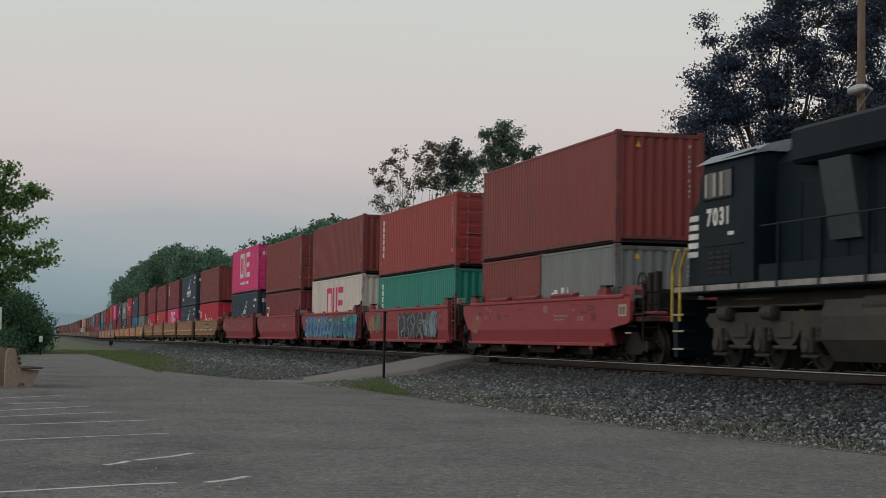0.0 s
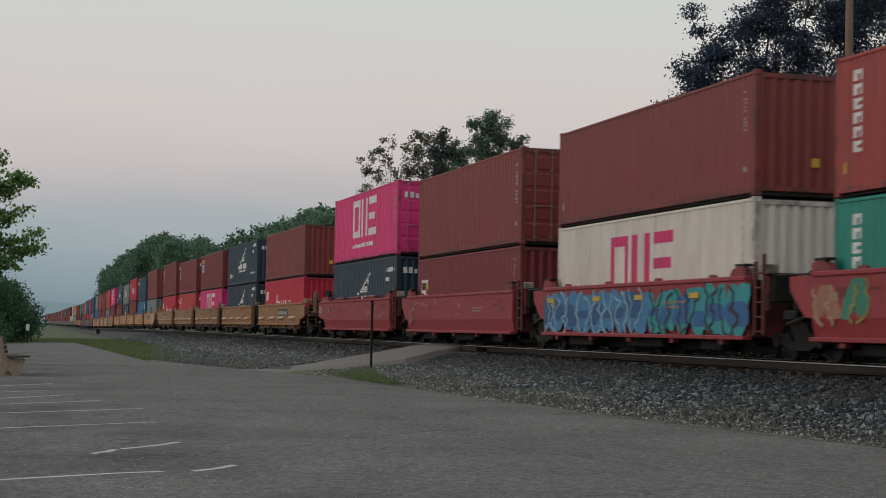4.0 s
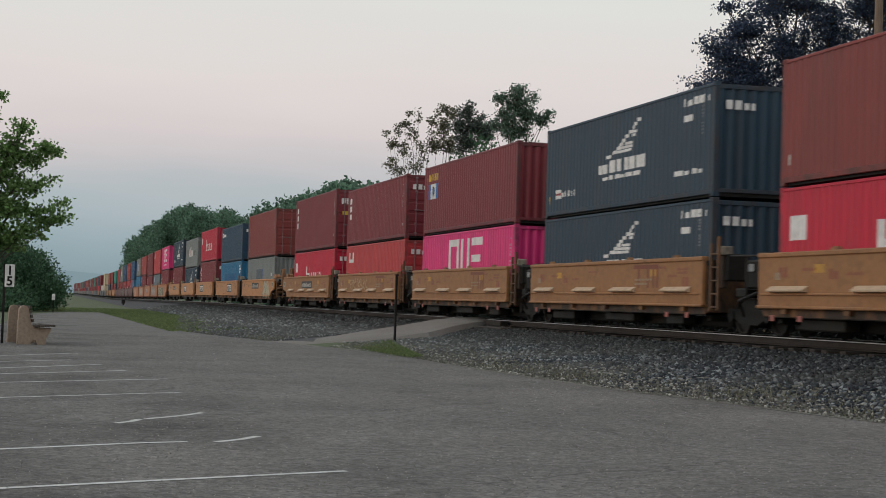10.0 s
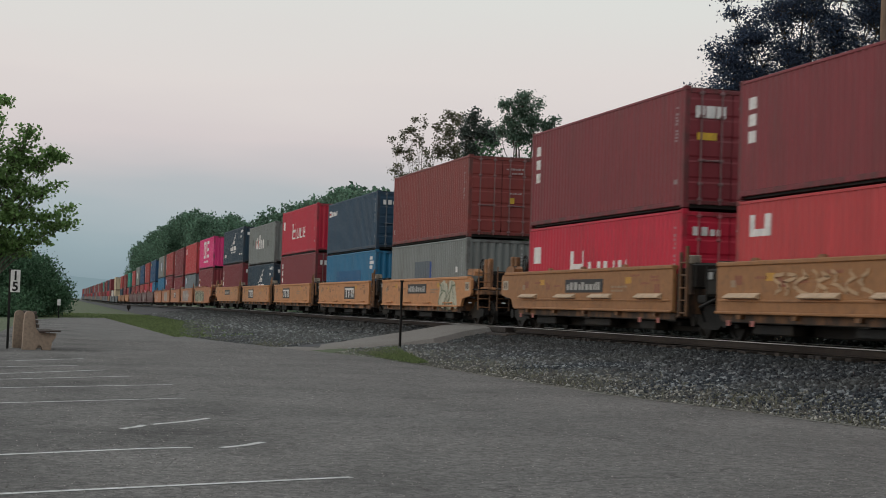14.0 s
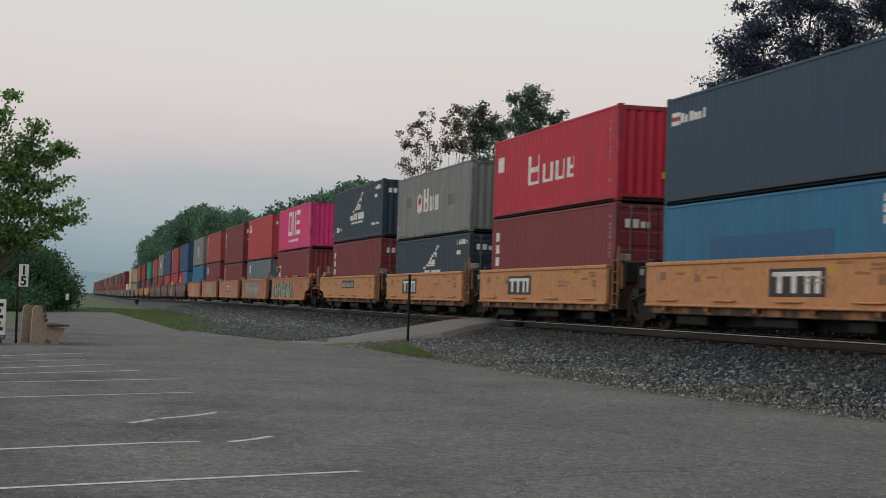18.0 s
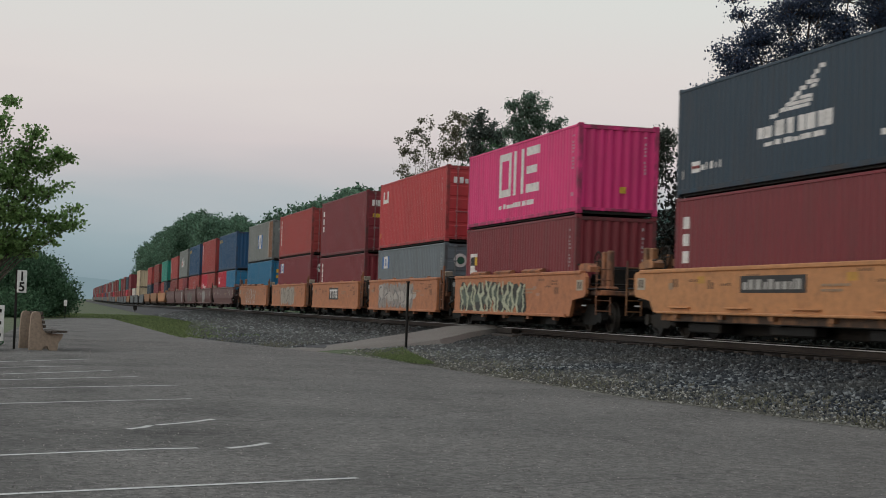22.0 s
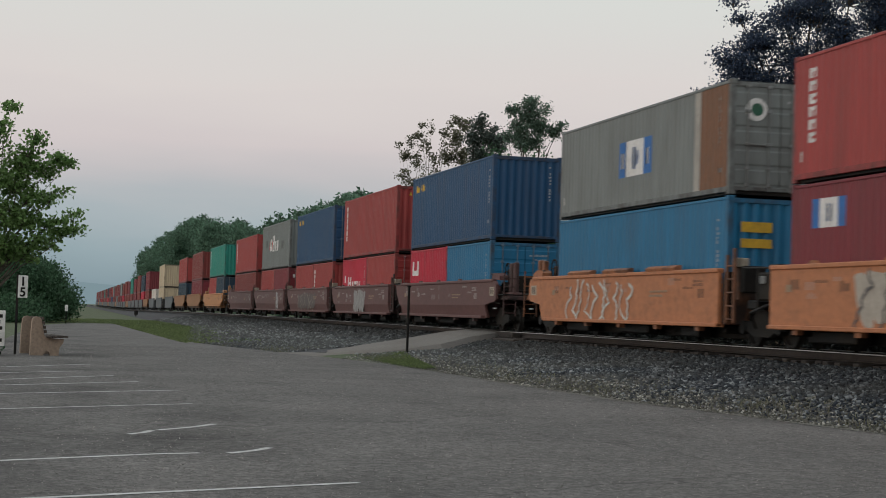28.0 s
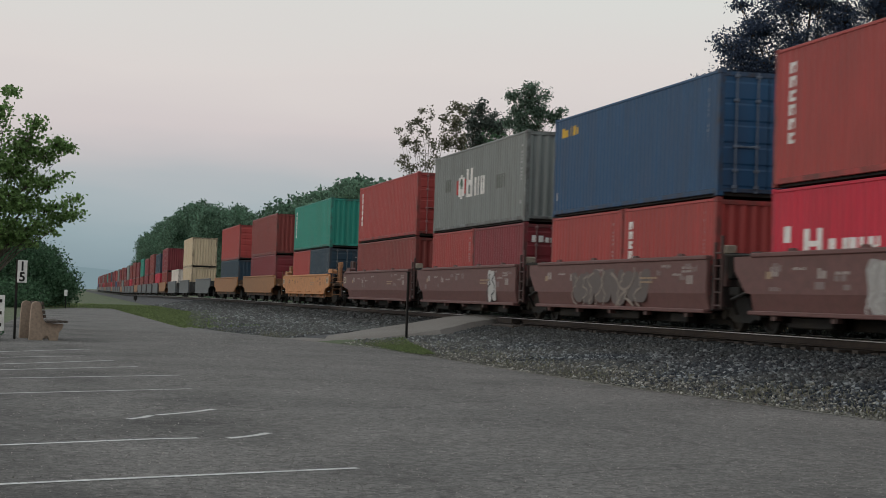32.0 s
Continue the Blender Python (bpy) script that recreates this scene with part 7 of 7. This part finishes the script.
def build_pole():
    az = radians(28.82)
    d = 50.0
    x, y = -d * math.cos(az), d * math.sin(az)
    pole = tagged(new("utility_pole"), "weathered brown wooden utility pole with a street lamp", "utility pole")
    part("mast", Geo().lathe((0, 0, 0), "z", [(0, 0.16), (6, 0.135), (13.5, 0.105)], 14), POLE_WOOD, pole)
    part("lamp_arm", Geo().rod((0.1, -0.1, 8.3), (1.0, -0.2, 8.75), 0.03, 8).rod((1.0, -0.2, 8.75), (0.6, -0.27, 8.85), 0.03, 8), GALV, pole, "grey lamp bracket")
    part("lamp_head", Geo().lathe((0.39, -0.27, 8.82), "x", [(-0.62, 0.04), (-0.5, 0.13), (-0.1, 0.17), (0.3, 0.12), (0.5, 0.05)], 14), GALV, pole, "pale grey cobra-head street lamp")
    part("crossarm", Geo().cbox(-1.2, 1.2, -0.07, 0.07, 12.6, 12.75, 0.01), POLE_WOOD, pole)
    for k in (-1.0, -0.4, 0.4, 1.0):
        part("insulator", Geo().lathe((k, 0, 12.75), "z", [(0, 0.04), (0.08, 0.06), (0.14, 0.03)], 10), GALV, pole)
    pole.matrix_basis = pose(x, y, 0)


build_pole()


# ---- ties, each a piece of the track bed ----
def build_ties():
    bed = bpy.data.objects["track_bed"]
    me = Geo().cbox(-0.115, 0.115, -1.3, 1.3, -0.36, -0.175, 0.012).mesh("tie", TIE_WOOD)
    rnd = random.Random(7)
    for k in range(260):
        x = -13 - 0.5 * k
        if -59.2 < x < -52.5:
            continue
        dy, dz = bend(x)
        part("tie", me, None, bed, at=pose(x + rnd.uniform(-0.06, 0.06), TRACK_Y + dy + rnd.uniform(-0.12, 0.12), RAIL_Z + dz - rnd.uniform(0, 0.03), 0, 0, rnd.uniform(-2.5, 2.5)))


build_ties()


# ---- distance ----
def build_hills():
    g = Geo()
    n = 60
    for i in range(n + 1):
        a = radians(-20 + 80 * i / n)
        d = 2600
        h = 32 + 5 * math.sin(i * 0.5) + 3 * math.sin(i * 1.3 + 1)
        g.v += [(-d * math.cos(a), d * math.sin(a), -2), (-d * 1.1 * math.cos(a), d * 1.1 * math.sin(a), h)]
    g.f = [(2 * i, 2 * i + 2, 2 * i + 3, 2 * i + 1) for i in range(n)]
    # unlit backdrop: the hills emit the blue-grey that haze would give them
    tagged(part("distant_hills", g, glowing("hazy_hill_glow", (0.205, 0.285, 0.315))), "faint blue-grey wooded hills on the horizon", "hills", kind="structure")


build_hills()


# ---- locomotive ----
def build_loco():
    """Six-axle freight locomotive trailing its cab; origin at its middle on top of rail, cab end towards -x."""
    loco = tagged(new("locomotive"), "black diesel freight locomotive with white trim stripe", "locomotive")
    L, F = 10.7, 1.80
    part("underframe", Geo().cbox(-L, L, -1.5, 1.5, 1.60, F, 0.03), LOCO_BLACK, loco)
    part("centre_beam", Geo().cbox(-L + 0.6, L - 0.6, -0.7, 0.7, 1.30, 1.60, 0.03), LOCO_GRIME, loco)
    for s in (-1, 1):
        for k in range(12):
            x = -10.6 + k * 1.75
            part("trim_stripe", Geo().cbox(x, x + 1.62, min(s * 1.50, s * 1.512), max(s * 1.50, s * 1.512), F - 0.15, F - 0.03, 0.003), SILL_WHITE, loco, "dusty white stripe along the sill")
            if x > -6.5:
                part("rail_stanchion", Geo().cbox(x - 0.05, x + 0.01, min(s * 1.45, s * 1.52), max(s * 1.45, s * 1.52), F - 0.12, 2.9, 0.008), LOCO_BLACK, loco)
        part("handrail", Geo().rod((-6.2, s * 1.48, 2.9), (10.2, s * 1.48, 2.9), 0.02, 6), DARK_STEEL, loco)
        part("kick_plate", Geo().cbox(-6.3, 10.4, min(s * 1.44, s * 1.47), max(s * 1.44, s * 1.47), F, F + 0.32, 0.006), LOCO_BLACK, loco)
    nose = part("nose", Geo().prism([(-10.15, F), (-10.05, 3.35), (-9.75, 3.6), (-9.0, 3.66), (-9.0, F)], "y", -1.35, 1.35), LOCO_BLACK, loco)
    for k in range(5):
        x, z = -10.15 + 0.02 * k, 2.42 + k * 0.2
        part("nose_stripe", Geo().prism([(x - 0.012, z), (x - 0.012, z + 0.125), (x + 0.56 + 0.08 * k, z + 0.125), (x + 0.50 + 0.08 * k, z)], "y", -1.362, 1.362), WHITE, nose, "white safety stripe")
    cab = part("cab", Geo().prism([(-9.3, F), (-9.3, 3.6), (-9.0, 4.42), (-6.5, 4.50), (-6.5, F)], "y", -1.49, 1.49), LOCO_BLACK, loco)
    part("cab_roof", Geo().prism([(-1.6, 4.38), (-1.2, 4.62), (-0.6, 4.76), (0.6, 4.76), (1.2, 4.62), (1.6, 4.38), (1.2, 4.46), (-1.2, 4.46)], "x", -9.25, -6.4), LOCO_GREY, cab, "grey cab roof")
    for x0, x1 in ((-8.95, -8.32), (-8.26, -7.55)):
        w = part("side_window", Geo().cbox(x0, x1, -1.51, -1.48, 3.64, 4.20, 0.006), GLASS_DARK, cab, "cab side window")
        part("window_frame", Geo().cbox(x0 - 0.04, x0, -1.525, -1.48, 3.60, 4.24, 0.006).cbox(x1, x1 + 0.04, -1.525, -1.48, 3.60, 4.24, 0.006).cbox(x0, x1, -1.525, -1.48, 4.20, 4.24, 0.006).cbox(x0, x1, -1.525, -1.48, 3.60, 3.64, 0.006), LOCO_BLACK, w)
    # pale bars painted for the bright interior showing through the side glass
    for x in (-8.9, -8.45, -8.1):
        part("sunshade", Geo().cbox(x, x + 0.13, -1.530, -1.512, 3.66, 4.16, 0.004), PALE_CREAM, cab, "pale window blind")
    for y in (-0.75, 0.75):
        part("windscreen", Geo().prism([(-9.26, 3.7), (-9.04, 4.3), (-9.02, 4.3), (-9.24, 3.7)], "y", y - 0.5, y + 0.5), GLASS_DARK, cab)
    for q, ch in enumerate("7031"):
        cu = bpy.data.curves.new("numeral", "FONT")
        cu.body, cu.size, cu.align_x, cu.extrude, cu.offset = ch, 0.50, "CENTER", 0.002, 0.022
        t = new("numeral_curve", cu)
        me = bpy.data.meshes.new_from_object(t.evaluated_get(bpy.context.evaluated_depsgraph_get()))
        bpy.data.objects.remove(t)
        me.materials.clear()
        me.materials.append(WHITE)
        part("numeral", me, None, cab, "cream painted numeral", at=pose(-8.72 + q * 0.33 - 0.04 * (q == 3), -1.497, 3.06, 90, 0, 0))
    part("small_plate", Geo().add(*bars_at([(-7.75, -7.45, 2.80, 2.88)], -1.498)), WHITE, cab)
    for k in range(3):
        for j in range(5):
            part("vent_slat", Geo().cbox(-8.75 + k * 0.40, -8.42 + k * 0.40, -1.505, -1.488, 1.98 + j * 0.11, 2.05 + j * 0.11, 0.004), DARK_STEEL, cab)
    part("cab_ledge", Geo().cbox(-9.0, -7.0, -1.51, -1.488, 2.60, 2.63, 0.004), LOCO_BLACK, cab)
    hood = part("hood", Geo().prism([(-1.0, F), (1.0, F), (1.0, 4.2), (0.75, 4.5), (-0.75, 4.5), (-1.0, 4.2)], "x", -6.5, 10.2), LOCO_BLACK, loco)
    part("blower_duct", Geo().prism([(-1.15, F + 0.7), (-0.98, F + 0.7), (-0.98, 3.95), (-1.4, 4.0)], "x", -3.9, -2.7), LOCO_DUCT, hood, "faded grey-blue air duct")
    part("dynamic_brake_box", Geo().cbox(-5.0, -0.8, -1.45, 1.45, 4.02, 4.74, 0.08), LOCO_BLACK, hood)
    part("radiator_wing", Geo().prism([(-1.55, 4.4), (-1.5, 4.75), (1.5, 4.75), (1.55, 4.4), (0.95, 3.95), (-0.95, 3.95)], "x", 5.2, 9.6), LOCO_BLACK, hood)
    for k in range(12):
        part("hood_door", Geo().cbox(-6.2 + k * 0.95, -5.32 + k * 0.95, -1.025, -0.99, F + 0.2, 3.75, 0.01), LOCO_BLACK, hood)
    for k in range(3):
        part("roof_fan", Geo().lathe((-4.2 + k * 1.3, 0, 4.74), "z", [(0, 0.52), (0.12, 0.52), (0.14, 0.45)], 20), DARK_STEEL, hood)
    part("horn", Geo().rod((-6.0, 0.2, 4.5), (-6.0, 0.2, 4.85), 0.03, 6).rod((-6.3, 0.2, 4.85), (-5.7, 0.2, 4.85), 0.07, 8, 0.03), DARK_STEEL, hood)
    part("fuel_tank", Geo().prism([(-1.40, 1.36), (-1.5, 1.05), (-1.5, 0.62), (-1.2, 0.22), (1.2, 0.22), (1.5, 0.62), (1.5, 1.05), (1.40, 1.36)], "x", -3.6, 3.4), LOCO_GRIME, loco, "grimy fuel tank")
    part("air_reservoir", Geo().lathe((0.2, -1.3, 1.25), "x", [(-2.4, 0.05), (-2.35, 0.17), (0.5, 0.17), (0.55, 0.05)], 14), LOCO_GRIME, loco)
    part("pilot", Geo().prism([(-10.85, 1.5), (-10.7, 0.2), (-10.5, 0.2), (-10.5, 1.5)], "y", -1.45, 1.45), LOCO_BLACK, loco)
    for s in (-1, 1):
        for z in (0.35, 0.75, 1.12):
            part("step", Geo().cbox(-10.65, -10.05, min(s * 1.2, s * 1.5), max(s * 1.2, s * 1.5), z, z + 0.06, 0.01), LOCO_BLACK, loco)
            part("step_edge", Geo().cbox(-10.65, -10.05, min(s * 1.5, s * 1.512), max(s * 1.5, s * 1.512), z + 0.01, z + 0.05, 0.003), PALE_CREAM, loco, "pale worn step edge")
        for x in (-10.72, -10.28):
            part("grab_rail", Geo().rod((x, s * 1.5, 1.0), (x, s * 1.5, 2.15), 0.035, 8).rod((x, s * 1.5, 2.15), (x + 0.33, s * 1.5, 2.62), 0.035, 8), SAFETY_YELLOW, loco, "yellow grab rail")
    part("coupler", Geo().cbox(-11.3, -10.7, -0.15, 0.15, 0.72, 0.98, 0.03), DARK_STEEL, loco)
    for c in (-6.85, 6.85):
        tk = part("truck", loco_truck(), LOCO_GRIME, loco, "grimy three-axle bogie", at=pose(c, 0, 0))
        for dx in (-2.08, 0, 2.08):
            LOCO_WHEELS.setdefault(dx, []).append(part("wheelset", cached(("loco_wheelset",), loco_wheelset, WHEEL_STEEL), None, tk, at=pose(dx, 0, 0.52)))
    return loco


LOCO_WHEELS = {}


def loco_wheelset():
    g = Geo().rod((0, -0.9, 0), (0, 0.9, 0), 0.09, 10)
    for s in (-1, 1):
        g.lathe((0, s * 0.755, 0), "y", [(s * -0.075, 0.55), (s * -0.05, 0.55), (s * -0.04, 0.52), (s * 0.06, 0.515), (s * 0.062, 0.45), (s * 0.0, 0.42), (s * 0.0, 0.2), (s * 0.09, 0.16), (s * 0.09, 0.05)], 28)
    return g


def loco_truck():
    """Side frame that dips between the axles, with axle boxes, springs, brake cylinders and hangers."""
    g = Geo()
    for s in (-1, 1):
        a, b = sorted((s * 0.98, s * 1.12))
        g.prism([(-2.85, 1.02), (-2.7, 1.18), (2.7, 1.18), (2.85, 1.02), (2.6, 0.86), (1.75, 0.86), (1.5, 0.60), (1.3, 0.50), (0.8, 0.50), (0.6, 0.60), (0.42, 0.86), (-0.42, 0.86), (-0.6, 0.60), (-0.8, 0.50), (-1.3, 0.50), (-1.5, 0.60), (-1.75, 0.86), (-2.6, 0.86)], "y", a, b)
        for dx in (-1.04, 1.04):
            g.cbox(dx - 0.34, dx + 0.34, min(s * 1.10, s * 1.17), max(s * 1.10, s * 1.17), 0.64, 0.98, 0.03)
            g.cbox(dx - 0.52, dx + 0.52, min(s * 1.10, s * 1.15), max(s * 1.10, s * 1.15), 0.42, 0.50, 0.02)
        for dx in (-2.08, 0, 2.08):
            g.cbox(dx - 0.20, dx + 0.20, min(s * 1.0, s * 1.2), max(s * 1.0, s * 1.2), 0.34, 0.86, 0.04)
            g.lathe((dx, s * 1.19, 0.52), "y", [(-0.05, 0.15), (0.03, 0.15), (0.05, 0.09)], 14)
            g.cbox(dx - 0.32, dx + 0.32, min(s * 1.02, s * 1.14), max(s * 1.02, s * 1.14), 0.26, 0.33, 0.02)
            for k in (-0.3, 0.3):
                g.lathe((dx + k, s * 1.06, 0.72), "z", [(-0.14, 0.07), (-0.1, 0.085), (-0.05, 0.07), (0.0, 0.085), (0.05, 0.07), (0.1, 0.085), (0.14, 0.07)], 10)
        for dx in (-1.6, 0.55):
            g.lathe((dx, s * 1.2, 1.16), "x", [(-0.28, 0.06), (-0.24, 0.15), (0.24, 0.15), (0.28, 0.06)], 14)
        g.rod((-2.6, s * 1.18, 1.30), (2.6, s * 1.18, 1.30), 0.022, 6)
        g.rod((-1.0, s * 1.22, 1.46), (0.6, s * 1.22, 1.44), 0.02, 6)
    return g


LOCO = build_loco()
CARRIED.append((LOCO, -24.5, 0.0))


# ---- how the train moves ----
SPEEDS = [(0, 9.733), (2.5, 10.0), (5, 10.274), (9, 10.712), (13, 10.972), (17, 11.575), (21, 11.83), (25, 11.948), (28.5, 12.28), (32, 12.384)]


def travelled(t):
    """Metres that the train has gone by t seconds."""
    s = 0.0
    for (a, u), (b, v) in zip(SPEEDS, SPEEDS[1:]):
        e = min(t, b)
        if e <= a:
            break
        w = u + (v - u) * (e - a) / (b - a)
        s += (u + w) / 2 * (e - a)
    return s


def motions():
    times = [0, 1, 2, 3, 4, 5, 6, 8, 10, 12, 14, 16, 18, 20, 22, 24, 26, 28, 30, 31, 32]
    gone = [travelled(t) for t in times]
    for thing, x, z in CARRIED:
        walk(thing, [(t, on_track(x + s, z)) for t, s in zip(times, gone)])
    ticks = [k / 30 for k in range(0, 961)]
    for wheels, radius, z in ((WHEELS, 0.42, 0.42), (LOCO_WHEELS, 0.52, 0.52)):
        for dx, obs in wheels.items():
            walk(obs[0], [(t, pose(dx, 0, z) @ Matrix.Rotation(travelled(t) / radius, 4, "Y")) for t in ticks])
            data = obs[0].animation_data
            for o in obs[1:]:
                o.rotation_mode = "QUATERNION"
                o.animation_data_create().action = data.action
                o.animation_data.action_slot = data.action_slot


motions()
